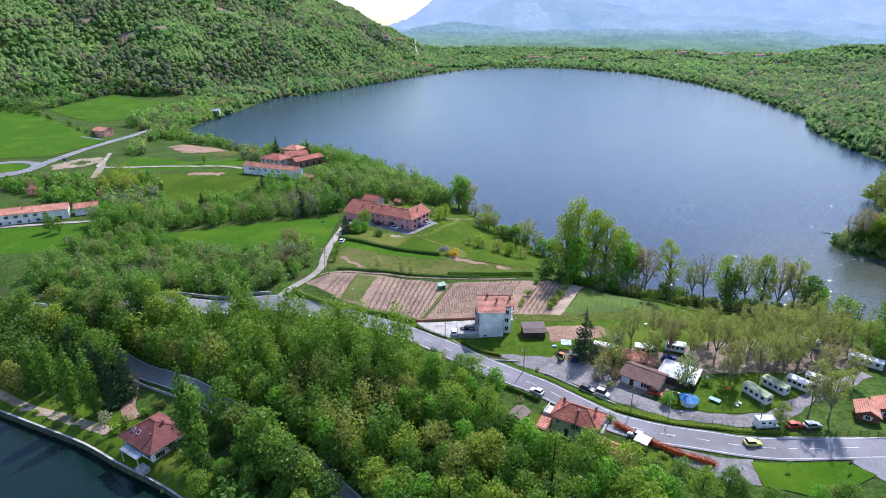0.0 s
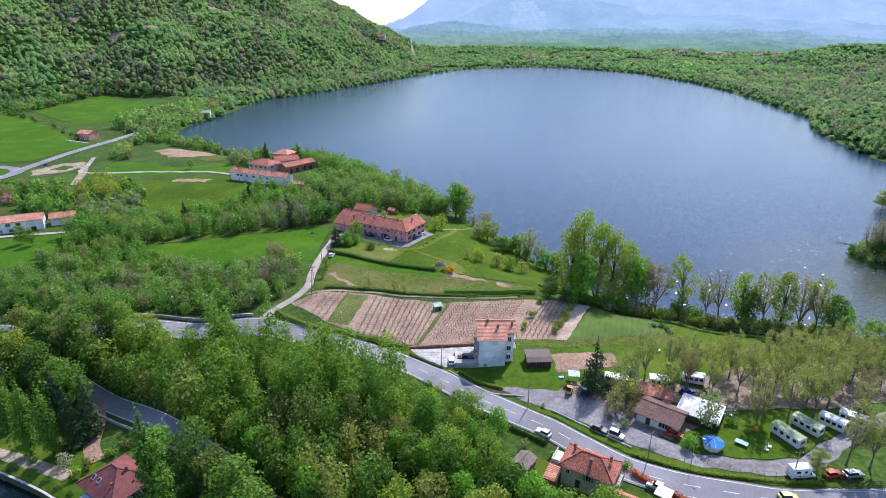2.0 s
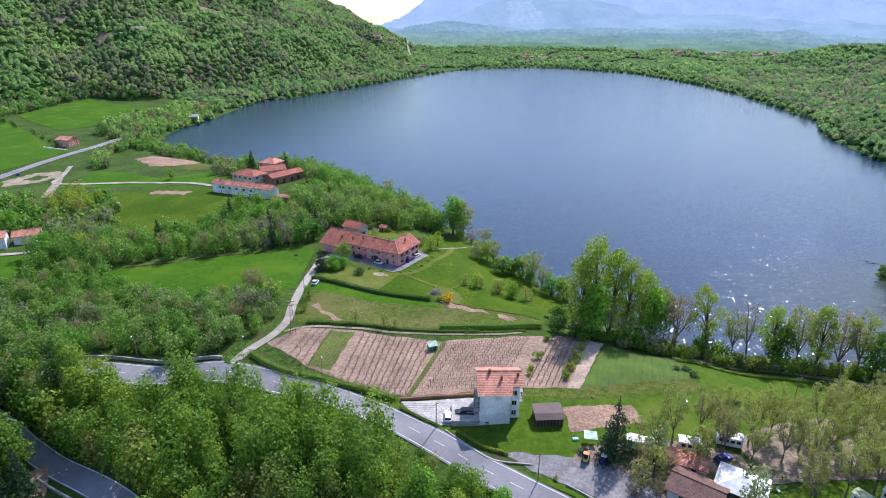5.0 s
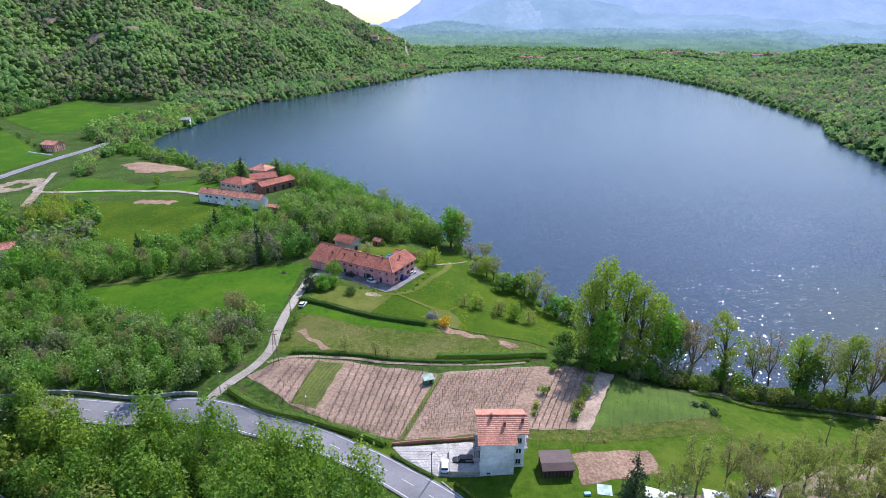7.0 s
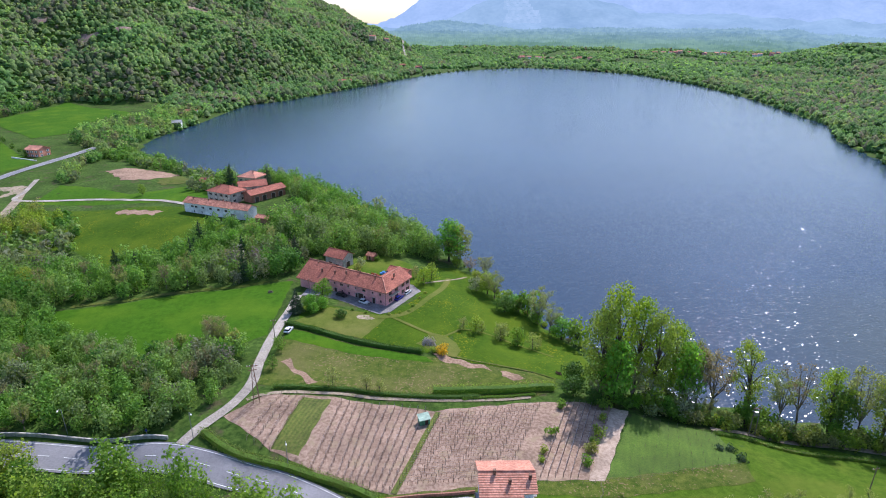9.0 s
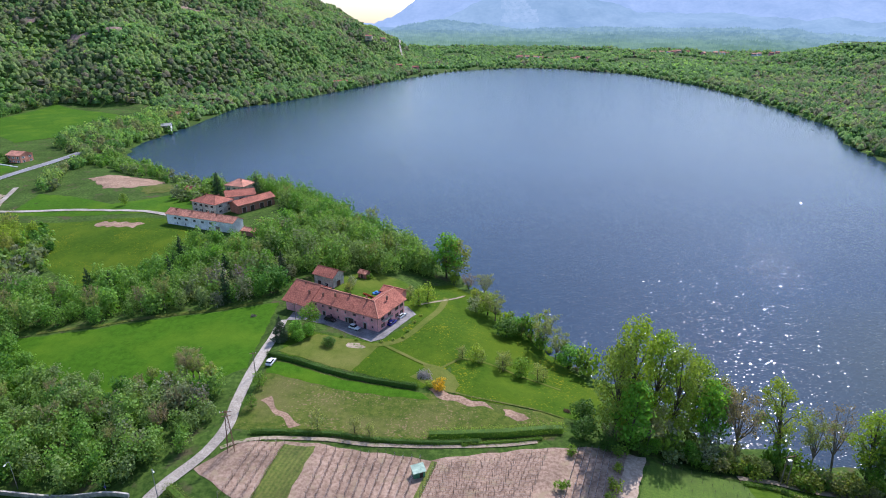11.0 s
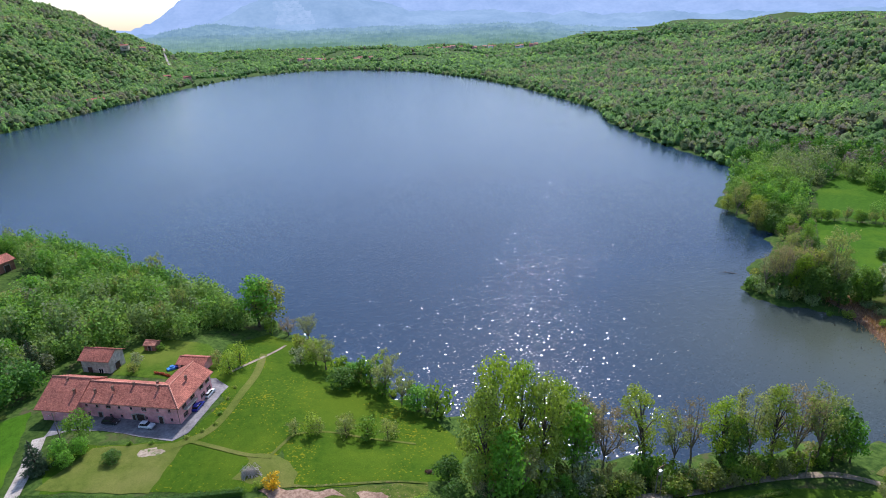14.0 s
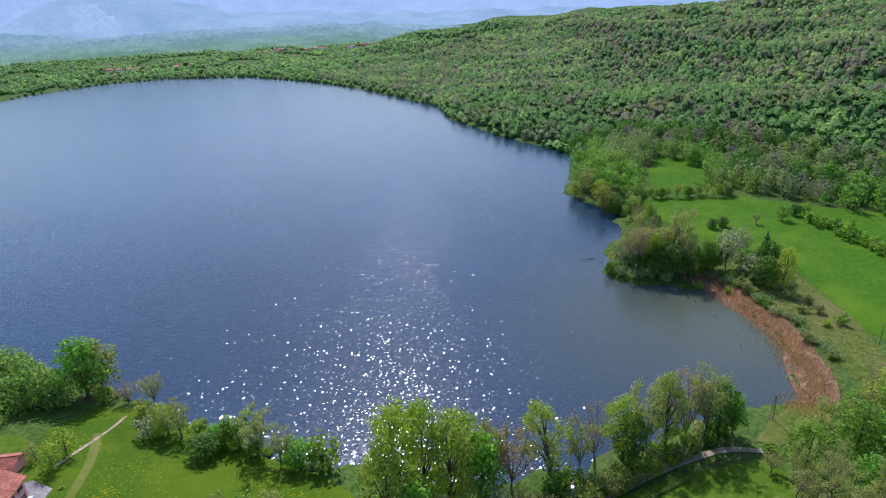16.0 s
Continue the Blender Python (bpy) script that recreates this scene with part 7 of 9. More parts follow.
# campsite trees
for k, (px, py) in enumerate(((77.9, 143.2), (76.2, 130.2), (79.1, 132.8), (85, 132.4), (92.9, 138.3), (92.5, 134.3), (99.1, 138.9), (109, 148.2), (113.1, 150.7), (110.8, 142.7), (93.6, 115.9), (89.5, 117.3), (91.9, 152.9), (92.3, 146.8), (84, 147), (100, 147), (105, 153), (97, 156), (87, 155), (80, 152), (117, 155), (121, 150), (124, 160), (112, 160), (104, 161), (118, 164), (128, 152), (74, 150), (70, 155), (63, 152), (56, 150), (66, 146), (104, 134), (112, 134))):
    plant("bare%d" % (k % 3), px, py, RNG.uniform(0.95, 1.3), RNG.uniform(0.95, 1.15))
for key, px, py, s, tl in (("bare0", 46, 142, 0.8, 0.9), ("bare1", 51, 147.5, 0.95, 0.95), ("bare2", 61, 143, 0.9, 1.0), ("bare0", 66, 147, 1.0, 1.0), ("brown1", 50.5, 139.5, 0.75, 0.8), ("brown1", 46.5, 133.5, 0.6, 0.7), ("brown1", 49, 136.5, 0.55, 0.6), ("bare1", 83, 141, 1.05, 1.05), ("bare2", 88, 144, 1.1, 1.1), ("bare0", 96, 144, 1.05, 1.1), ("bare1", 103, 144, 1.1, 1.05), ("bare2", 95, 150, 1.1, 1.1), ("bare0", 108, 155, 1.05, 1.0), ("bare1", 80, 156, 1.0, 1.0), ("bare2", 71, 143, 0.95, 1.0)):
    plant(key, px, py, s, tl)
for key, px, py, s, tl in (("conifer", 41, 144.5, 1.2, 0.98), ("fresh0", 57.2, 123.2, 0.5, 0.62), ("blossom", 64.2, 129.2, 1.35, 1.6), ("open0", 81.3, 114.8, 0.62, 0.72), ("broad1", 128, 146, 0.9, 0.85), ("broad2", 134, 150, 0.9, 0.85), ("blossom", 50, 144, 1.3, 1.3), ("orchard", 44, 135.5, 1.3, 1.2), ("orchard", 47.5, 138.5, 1.4, 1.2), ("twigshrub", 45, 131, 0.9, 0.8), ("twigshrub", 42, 134, 0.8, 0.7), ("shrub0", 70.5, 131, 1.0, 0.9), ("darkshrub", 34, 146, 0.9, 0.8), ("orchard", 58.5, 143, 1.5, 1.3),
    ("bare0", 49, 152, 0.7, 0.7), ("shrub0", 73, 128, 0.7, 0.6), ("twigshrub", 26.5, 138.3, 0.5, 0.9)):
    plant(key, px, py, s, tl)
for key, px, py, s, tl in (("brown1", -64, 229, 1.2, 0.8), ("bare2", -66.5, 230.5, 1.0, 0.75), ("brown1", 22, 289, 0.8, 0.75), ("orchard_green", 16, 241, 1.2, 1.0), ("orchard", 24, 238, 1.3, 1.0), ("orchard_green", 29, 236, 1.3, 1.0), ("orchard", 34, 235, 1.2, 1.0), ("shrub1", 20, 293, 1.8, 1.4), ("shrub0", 30, 276, 1.7, 1.4), ("twigshrub", 34, 267, 1.6, 1.4), ("shrub1", 39, 258, 1.7, 1.5), ("shrub0", 12, 310, 1.8, 1.5)):
    plant(key, px, py, s, tl)
# villa trees
for px, py, s in ((-120, 149, 1.05), (-107, 139.5, 1.1), (-100.5, 139.0, 1.1), (-124.5, 150, 0.95), (-60.5, 115, 1.5)):
    plant("poplar", px, py, s * 1.25)
for key, px, py, s, tl in (("conifer_b", -97, 142, 1.35, 1.3), ("conifer_b", -94.5, 146, 1.3, 1.25), ("conifer_b", -127, 160, 1.1, 1.1), ("conifer_b", -120, 163, 1.1, 1.2), ("conifer_b", -106, 152, 1.25, 1.2), ("broad2", -131, 150, 1.0, 0.9), ("broad0", -140, 158, 1.0, 1.0), ("dense0", -112, 158, 1.0, 0.9), ("fresh0", -70.2, 134.6, 1.0, 0.9), ("dense1", -62, 128, 0.7, 0.7), ("blossom", -95, 134.5, 0.95, 0.9), ("shrub0", -86.5, 122.5, 1.2, 0.9), ("shrub1", -119, 140.6, 0.8, 0.7), ("darkshrub", -69.7, 121.8, 1.3, 1.2), ("shrub1", -90, 131, 1.4, 1), ("shrub0", -89, 134, 1.3, 1), ("shrub0", -85, 138, 1.2, 0.8), ("shrub1", -82, 141, 1.2, 0.8),
    ("dense1", -105, 137, 0.4, 0.4), ("broad3", -52, 112, 0.6, 0.6), ("fresh1", -46, 108, 0.6, 0.6), ("dense1", -64, 124, 0.5, 0.5), ("shrub0", -66, 118, 1.1, 1), ("broad1", -150, 168, 1, 1), ("broad3", -158, 178, 1, 1), ("dense0", -48, 116, 0.5, 0.55), ("dense0", -36, 104, 0.8, 0.8), ("broad1", -30, 97, 0.8, 0.8)):
    plant(key, px, py, s, tl)
for key, px, py, s in (("fresh0", 46, 91, 0.8), ("broad2", 52.6, 92, 0.85), ("broad0", 59, 93.5, 0.75), ("fresh1", 75.7, 90, 0.6), ("broad1", 81, 89.5, 0.65), ("broad3", 40, 92, 0.85), ("broad0", 66, 90, 0.6)):
    plant(key, px, py, s, 0.85)
# garden by the yellow house
for key, px, py, s, tl in (("broad0", 22, 110, 0.62, 0.6), ("broad2", 30, 106, 0.6, 0.55), ("fresh0", 26, 121, 0.3, 0.45), ("shrub0", 41.5, 118, 0.9, 0.9), ("shrub1", 43.5, 108, 0.8, 0.7), ("broad1", 44, 102, 0.5, 0.45), ("orchard_green", 52, 100, 1.0, 0.8), ("fresh1", 56, 97, 0.5, 0.5), ("shrub0", 50, 105, 0.8, 0.6), ("broad3", 62, 93, 0.6, 0.55), ("dense1", 70, 92, 0.5, 0.5), ("bare0", 20, 124, 0.4, 0.5), ("orchard_green", 34, 103.5, 1.1, 0.9), ("broad0", 80, 92, 0.55, 0.5)):
    plant(key, px, py, s, tl)
# pink tree and trees near the row house
plant("pink", -244, 331, 1.0)
plant("conifer_b", -238, 335, 0.8, 0.7)
for key, px, py, s in (("broad0", -196, 271, 0.8), ("bare0", -179, 280, 1.0), ("broad2", -189, 268, 0.7), ("broad1", -152, 274, 0.9), ("bare1", -138, 266, 0.9), ("broad3", -215, 262, 0.6), ("broad0", -171, 407, 0.6), ("conifer_b", -122, 418, 1.25), ("conifer", -100, 421, 1.05), ("conifer_b", -78, 300, 1.0), ("bare2", -27, 372, 1.3), ("bare1", -34, 365, 1.0)):
    plant(key, px, py, s)
# right shore
for key, px, py, s, tl in (("broad0", 266, 348, 0.8, 0.8), ("bare0", 264, 340, 1.1, 1.0), ("broad1", 266, 330, 0.9, 0.85), ("dense0", 270, 322, 0.9, 0.9), ("fresh0", 280, 325, 0.9, 0.9), ("bare2", 262, 326, 0.9, 0.8), ("brown1", 202, 262, 1.0, 1.1), ("brown0", 199, 258, 0.9, 1.1), ("open2", 205, 254, 0.75, 0.9), ("dense1", 206, 248, 0.9, 0.9), ("dense0", 210, 250, 0.8, 1.1), ("dense0", 203, 268, 0.55, 0.6), ("broad2", 216, 246, 0.8, 0.75), ("broad3", 220, 241, 0.8, 0.7), ("conifer_b", 234, 226, 1.1, 0.95), ("dense1", 231, 222, 0.9, 1.0), ("blossom", 226, 236, 1.5, 1.3), ("blossom", 245, 240, 1.6, 1.3), ("bare0", 251, 240, 0.8, 0.7),
    ("dense0", 208, 258, 0.9, 1.0), ("broad0", 212, 255, 0.9, 0.95), ("bare2", 215, 250, 1.2, 1.1), ("dense1", 223, 240, 0.8, 0.8), ("dense0", 238, 222, 0.7, 0.9), ("dense1", 226, 228, 0.7, 0.7), ("broad1", 252, 300, 0.8, 0.8), ("dense0", 258, 312, 0.9, 0.8), ("broad3", 256, 320, 0.9, 0.9), ("bare1", 275, 345, 1.0, 1.0), ("fresh1", 285, 340, 0.9, 0.9), ("broad2", 290, 352, 1.0, 0.9), ("dense1", 262, 318, 0.8, 0.8),
    ("dense1", 266, 264, 0.75, 0.62), ("dense0", 272, 262, 0.75, 0.62), ("bare2", 286, 253, 0.7, 0.6), ("broad2", 299, 247, 0.8, 0.7), ("dense1", 310, 246, 0.8, 0.7), ("broad1", 313, 243, 0.7, 0.7), ("bare1", 213, 222, 0.6, 0.5)):
    plant(key, px, py, s * (1.7 if 195 < px < 232 and 205 < py < 275 else 1.4 if px < 240 or py > 295 else 1.1), tl)
for px, py, s in ((220, 230, 1.3), (212, 220, 1.3), (215, 224, 1.2), (208, 213, 1.2), (211, 201, 1.1), (214, 197, 1.2), (219, 202, 1.1), (218, 208, 1.2), (211, 189, 1.3), (207, 192, 1.0), (222, 216, 1.0), (216, 190, 0.9), (209, 226, 1.0), (206, 236, 1.2), (202, 240, 0.9)):
    plant(RNG.choice(["shrub0", "shrub1", "twigshrub"]), px, py, s * 1.2, 0.85)
for k, (px, py) in enumerate(ribbon_line([(216, 246), (216, 236), (214, 226), (209, 213), (202, 201), (194, 190), (186, 181)], 3, 0.0)):
    plant(["willow", "willow", "shrub1", "willow", "twigshrub"][k % 5], px + RNG.uniform(-2, 3.5), py + RNG.uniform(-1.5, 1.5), RNG.uniform(0.9, 1.5), RNG.uniform(0.75, 1.0))
for key, px, py, s in (("brown1", 200.4, 261.8, 1.2), ("open1", 203, 256, 0.8), ("brown0", 197, 264, 1.1), ("brown0", 205.7, 253, 1.2), ("dense0", 204, 250, 1.0), ("brown1", 208, 260, 1.3), ("bare2", 210.7, 246.1, 1.3), ("dense1", 209, 242, 0.9), ("broad0", 217.4, 239.7, 0.9), ("dense0", 221.8, 219, 1.1), ("open0", 222.6, 213, 0.85), ("bare0", 229, 238, 1.0), ("blossom", 224, 226, 1.6),
    ("dense1", 198, 258, 0.8), ("willow", 194, 262, 1.4), ("willow", 196, 256, 1.5), ("twigshrub", 199, 252, 1.6), ("willow", 202, 247, 1.4), ("shrub1", 193, 267, 1.7), ("willow", 198, 268, 1.5), ("shrub0", 203, 272, 1.7), ("willow", 211, 276, 1.4), ("brown0", 214, 268, 1.1), ("broad2", 211, 264, 0.9)):
    plant(key, px, py, s * 1.2, RNG.uniform(0.95, 1.2))
for key, px, py, s in (("bare0", 260, 303, 1.1), ("broad1", 254, 299, 0.9), ("brown1", 248, 294, 1.1), ("dense0", 242, 288, 1.0), ("bare2", 236, 284, 1.1), ("broad3", 252, 289, 0.85), ("fresh0", 264, 298, 0.8), ("bare1", 229, 281, 1.1), ("dense1", 245, 281, 0.9), ("broad0", 222, 277, 0.9), ("bare0", 217, 272, 1.1), ("brown0", 224, 268, 1.2), ("dense0", 232, 274, 0.9),
    ("broad2", 152, 163, 1.25), ("fresh0", 158, 168, 0.95), ("broad1", 160, 160, 1.3), ("bare0", 155, 173, 0.8), ("orchard", 149, 171, 1.2), ("broad3", 167, 164, 1.2), ("bare1", 172, 168, 0.9), ("broad0", 145, 152, 1.2), ("fresh1", 166, 156, 1.0), ("shrub0", 140, 172, 1.5), ("twigshrub", 146, 174, 1.3), ("shrub1", 134, 176, 1.3)):
    plant(key, px, py, s, RNG.uniform(0.85, 1.05))
for k in range(16):
    plant(RNG.choice(["dense0", "dense1", "bare0", "broad1", "bare2"]), 284 + 2.4 * k + RNG.uniform(-1, 1), 313 - 1.9 * k + RNG.uniform(-1.5, 1.5), RNG.uniform(0.5, 0.8), RNG.uniform(0.8, 1.0))
    plant(RNG.choice(["shrub0", "dense1", "twigshrub"]), 255 + 2.2 * k + RNG.uniform(-1, 1), 308 + 0.3 * k + RNG.uniform(-4, 3), RNG.uniform(0.7, 1.1), 0.8)


# ---- hedges ----
def hedge(pts, wide, high, leaf, label, seed, lean=0.06):
    """A clipped hedge along a line: woody core and a coat of leaves."""
    g = np.random.RandomState(seed)
    c = smooth_line(pts, 0.7)
    z = ground(c[:, 0], c[:, 1])
    ob = thing("hedge", float(c[0][0]), float(c[0][1]), float(z[0]), 0, label, "hedge")
    o = np.array([c[0][0], c[0][1], z[0]])
    V, F = [], []
    t = np.gradient(c, axis=0)
    t /= np.linalg.norm(t, axis=1)[:, None]
    for k in range(len(c)):
        for s, hh in ((-0.26, -0.3), (-0.2, 0.62), (0.2, 0.62), (0.26, -0.3)):
            V.append(np.array([c[k][0] - t[k][1] * s * wide, c[k][1] + t[k][0] * s * wide, z[k] + hh * high]) - o)
        if k:
            b_ = 4 * (k - 1)
            F += [(b_ + i, b_ + 4 + i, b_ + 5 + i, b_ + 1 + i) for i in range(3)]
    part("core", mesh_of("core", V, F, leaf), None, ob)
    L = [(c[k][0] - o[0] + g.uniform(-.1, .1), c[k][1] - o[1] + g.uniform(-.1, .1), z[k] - o[2] + high * 0.5, wide * 0.5 * g.uniform(0.78, 1.22), high * 0.5 * g.uniform(0.85, 1.22)) for k in range(len(c))]
    part("leaves", big_mesh("leaves", *leaf_cloud(g, L, int(len(c) * 75), 0.27, hollow=0.75), leaf), None, ob)
    return ob


hedge([(-45.5, 238.2), (-23, 229.6), (-1.5, 223.8)], 1.6, 1.7, LEAF_MID, "long clipped dark green hedge below the farmhouse", 1)
hedge([(-40, 203.2), (-22, 204), (-7, 202), (4, 201.6), (14, 202)], 1.8, 1.3, LEAF_MID, "low green hedge along the vineyard path", 2)
hedge([(2, 203.8), (14, 204.6), (26, 205.6), (35, 206.8)], 3.4, 2.6, LEAF, "tall loose hedge along the field edge", 3)
hedge([(10, 201), (20, 202.4), (29, 203.4)], 1.0, 0.8, LEAF, "low hedge beside the path", 4)
hedge([(-53, 186.5), (-44, 180.2), (-30, 176), (-16, 170.2), (-10, 166.6)], 3.0, 1.7, LEAF, "bright green roadside hedge below the vineyard", 5)
hedge([(42.5, 116.2), (47.5, 110.6), (53.5, 105), (60, 101.2)], 1.6, 1.7, LEAF_RED, "copper red clipped hedge beside the road", 6)
hedge([(8, 138.4), (17, 131.4), (25, 125)], 1.3, 1.3, LEAF_MID, "dark hedge along the road edge", 7)
hedge([(-8.2, 162.6), (-3.5, 159.2), (1, 156)], 0.9, 0.8, LEAF_MID, "low hedge in front of the paved court", 8)
hedge([(17, 146), (11, 149), (6, 154)], 0.8, 0.8, LEAF, "small green hedge by the lawn", 9)
hedge([(74, 192), (95, 186.2), (112, 183.4)], 1.6, 1.0, LEAF, "rough green growth along the lakeside path", 10)
hedge([(44, 122), (56, 115.4), (70, 112.4), (80, 111.8)], 0.9, 0.8, LEAF, "low roadside planting with yellow flowers", 11)
hedge([(-22.5, 284.4), (-20.2, 282.6), (-18.6, 281)], 0.8, 0.9, LEAF_RED, "small red-leaved hedge in the garden", 12)

ribbon("power_line_clearing", [(-72, 1690), (-84, 1790), (-87, 1890)], 5, GRAVEL, "pale cleared strip up the far hillside", 7.0, category="clearing")


# ---- vineyards ----
POST_MESH = mesh_of("post", *joined([tube([(0, 0, -0.4), (0, 0, 1.9)], [0.05, 0.045], 5)]), GREY_WOOD)


def vine_row(a_, b_, seed, gap=4.2, leafy=0):
    """A row of trained vines: posts, wires and bare brown canes."""
    g = random.Random(seed)
    (ax, ay), (bx, by) = a_, b_
    far = math.hypot(bx - ax, by - ay)
    n_ = max(2, int(far / gap) + 1)
    z0 = at(ax, ay)
    ob = thing("vine_row", ax, ay, z0, 0, "row of bare brown trained vines on wooden posts", "vine row", "vine rows")
    pl = []
    for k in range(n_):
        u = k / (n_ - 1)
        px, py = ax + (bx - ax) * u, ay + (by - ay) * u
        q = part("post", POST_MESH, None, ob)
        q.location = (px - ax, py - ay, at(px, py) - z0)
        q.rotation_euler = (radians(g.uniform(-4, 4)), radians(g.uniform(-4, 4)), 0)
        pl.append((px - ax, py - ay, at(px, py) - z0))
    part("wire", mesh_of("wire", *joined([tube([(x_, y_, z_ + h_) for x_, y_, z_ in pl], [0.012] * n_, 3) for h_ in (0.8, 1.3, 1.75)]), METAL), None, ob)
    canes = []
    m_ = int(far / 1.1)
    for k in range(m_):
        u = (k + 0.5) / m_
        px, py = ax + (bx - ax) * u, ay + (by - ay) * u
        o = Vector((px - ax, py - ay, at(px, py) - z0))
        d = Vector((bx - ax, by - ay, 0)).normalized()
        t_ = o + Vector((g.uniform(-.05, .05), g.uniform(-.05, .05), 0.8))
        canes.append(tube([o - Vector((0, 0, 0.2)), o + Vector((0.05, 0, 0.4)), t_], [0.06, 0.045, 0.04], 4))
        for s in (-1, 1):
            e = t_ + d * s * g.uniform(0.4, 0.6) + Vector((0, 0, g.uniform(0.05, 0.35)))
            canes.append(tube([t_, e, e + Vector((g.uniform(-.1, .1), g.uniform(-.1, .1), 0.35))], [0.035, 0.025, 0.012], 3))
    part("cane_growth", mesh_of("cane_growth", *joined(canes), RUST), None, ob)
    return ob


def lerp2(p, q, u):
    return (p[0] + (q[0] - p[0]) * u, p[1] + (q[1] - p[1]) * u)


# first vineyard: rows run up the slope
for k in range(20):
    u = (k + 0.5) / 20
    low = lerp2((-43, 184.5), (-19, 172.8), u / 0.58) if u < 0.58 else lerp2((-19, 172.8), (-6.5, 168.6), (u - 0.58) / 0.42)
    top = lerp2((-38.5, 200.2), (1, 195.8), u)
    if 4 <= k <= 7:
        continue
    vine_row(low, top, 100 + k)
# second vineyard: rows run across
for k in range(14):
    u = (k + 0.5) / 14
    a_ = lerp2((-5.6, 170.0), (3.6, 194.2), u)
    b_ = lerp2((17.5, 171.6), (30, 199.2), u)
    vine_row(a_, b_, 140 + k, 3.6)
# narrow strip
for k in range(6):
    u = (k + 0.5) / 6
    vine_row(lerp2((24.5, 172.4), (34.5, 172.4), u), lerp2((36.5, 199.2), (45.8, 199), u), 170 + k)
# stakes of the young crop rows
for k in range(9):
    u = (k + 0.5) / 9
    a_, b_ = lerp2((43, 173.5), (72.5, 179.6), u), lerp2((55.5, 196.4), (73.6, 191.6), u)
    ob = thing("crop_row", a_[0], a_[1], at(*a_), 0, "row of thin stakes in the green crop field", "stakes", "crop rows")
    for j in range(6):
        q = lerp2(a_, b_, j / 5)
        st = part("stake", POST_MESH, None, ob)
        st.matrix_local = pose(q[0] - a_[0], q[1] - a_[1], at(*q) - at(*a_)) @ Matrix.Diagonal((0.7, 0.7, 0.6, 1))
ribbon("grass_divider", [(3.2, 195.4), (-1.5, 182), (-6.5, 168.4)], 1.4, VINE_GRASS, "grassy strip between the vineyards", 0.2, category="grass")


# ---- fences, walls, rails ----
def fence(pts, gap, high, material, label, rails=2, category="fence", thick=0.05):
    c = smooth_line(pts, gap)
    z = ground(c[:, 0], c[:, 1])
    o = Vector((c[0][0], c[0][1], z[0]))
    ob = thing("fence", *o, 0, label, category)
    P_ = [Vector((c[k][0], c[k][1], z[k])) - o for k in range(len(c))]
    me = mesh_of("post", *tube([(0, 0, -0.3), (0, 0, high)], [thick, thick], 5), material)
    for p_ in P_:
        part("post", me, None, ob).location = p_
    for r in range(rails):
        h_ = high * (0.95 - 0.42 * r)
        part("rail", mesh_of("rail", *tube([p_ + Vector((0, 0, h_)) for p_ in P_], [thick * 0.6] * len(P_), 4), material), None, ob)
    return ob


def low_wall(name, pts, wide, high, material, label, category="wall", below=1.0):
    c = smooth_line(pts, 2.0)
    z = ground(c[:, 0], c[:, 1])
    t = np.gradient(c, axis=0)
    t /= np.linalg.norm(t, axis=1)[:, None]
    V, F = [], []
    for k in range(len(c)):
        for s, h_ in ((-0.5, -below), (-0.5, high), (0.5, high), (0.5, -below)):
            V.append((c[k][0] - t[k][1] * s * wide, c[k][1] + t[k][0] * s * wide, z[k] + h_))
        if k:
            b_ = 4 * (k - 1)
            F += [(b_ + i, b_ + 4 + i, b_ + 5 + i, b_ + 1 + i) for i in range(3)]
    e = len(V) - 4
    F += [(0, 1, 2, 3), (e + 3, e + 2, e + 1, e)]
    return tagged(new(name, mesh_of(name, V, F, material)), label, category)


low_wall("road_wall", [(-150, 200), (-125, 194.5), (-104, 190.6), (-85, 189.6), (-68, 187.4), (-61, 185.4)], 0.4, 1.0, GREY_WALL, "grey stone parapet along the road")
low_wall("lower_road_wall", [(-98, 154.6), (-88, 148.6), (-66, 136.4), (-58, 130.8), (-47, 121)], 0.35, 0.8, STONE, "pale stone wall beside the lower road")
low_wall("court_wall", [(-8.6, 166.4), (0, 167.4), (10.8, 168)], 0.3, 0.9, BRICK_WALL, "brown wall behind the paved court")
low_wall("lawn_kerb", [(22, 142.6), (14, 144.4), (8, 149.5), (3, 154.6)], 0.3, 0.35, CONCRETE, "low concrete kerb along the lawn", "kerb")
low_wall("verge_kerb", [(28.4, 136.6), (36.5, 130), (44.5, 124)], 0.3, 0.45, CONCRETE, "low stone kerb beside the verge", "kerb")
quay = smooth_line([(-140, 146.6), (-132, 142.8), (-117, 136.4), (-98, 128.2), (-84, 120.4), (-69, 112.6), (-56, 104)], 2.0)
V, F = [], []
tq = np.gradient(quay, axis=0)
tq /= np.linalg.norm(tq, axis=1)[:, None]
GV_, GF_ = [], []
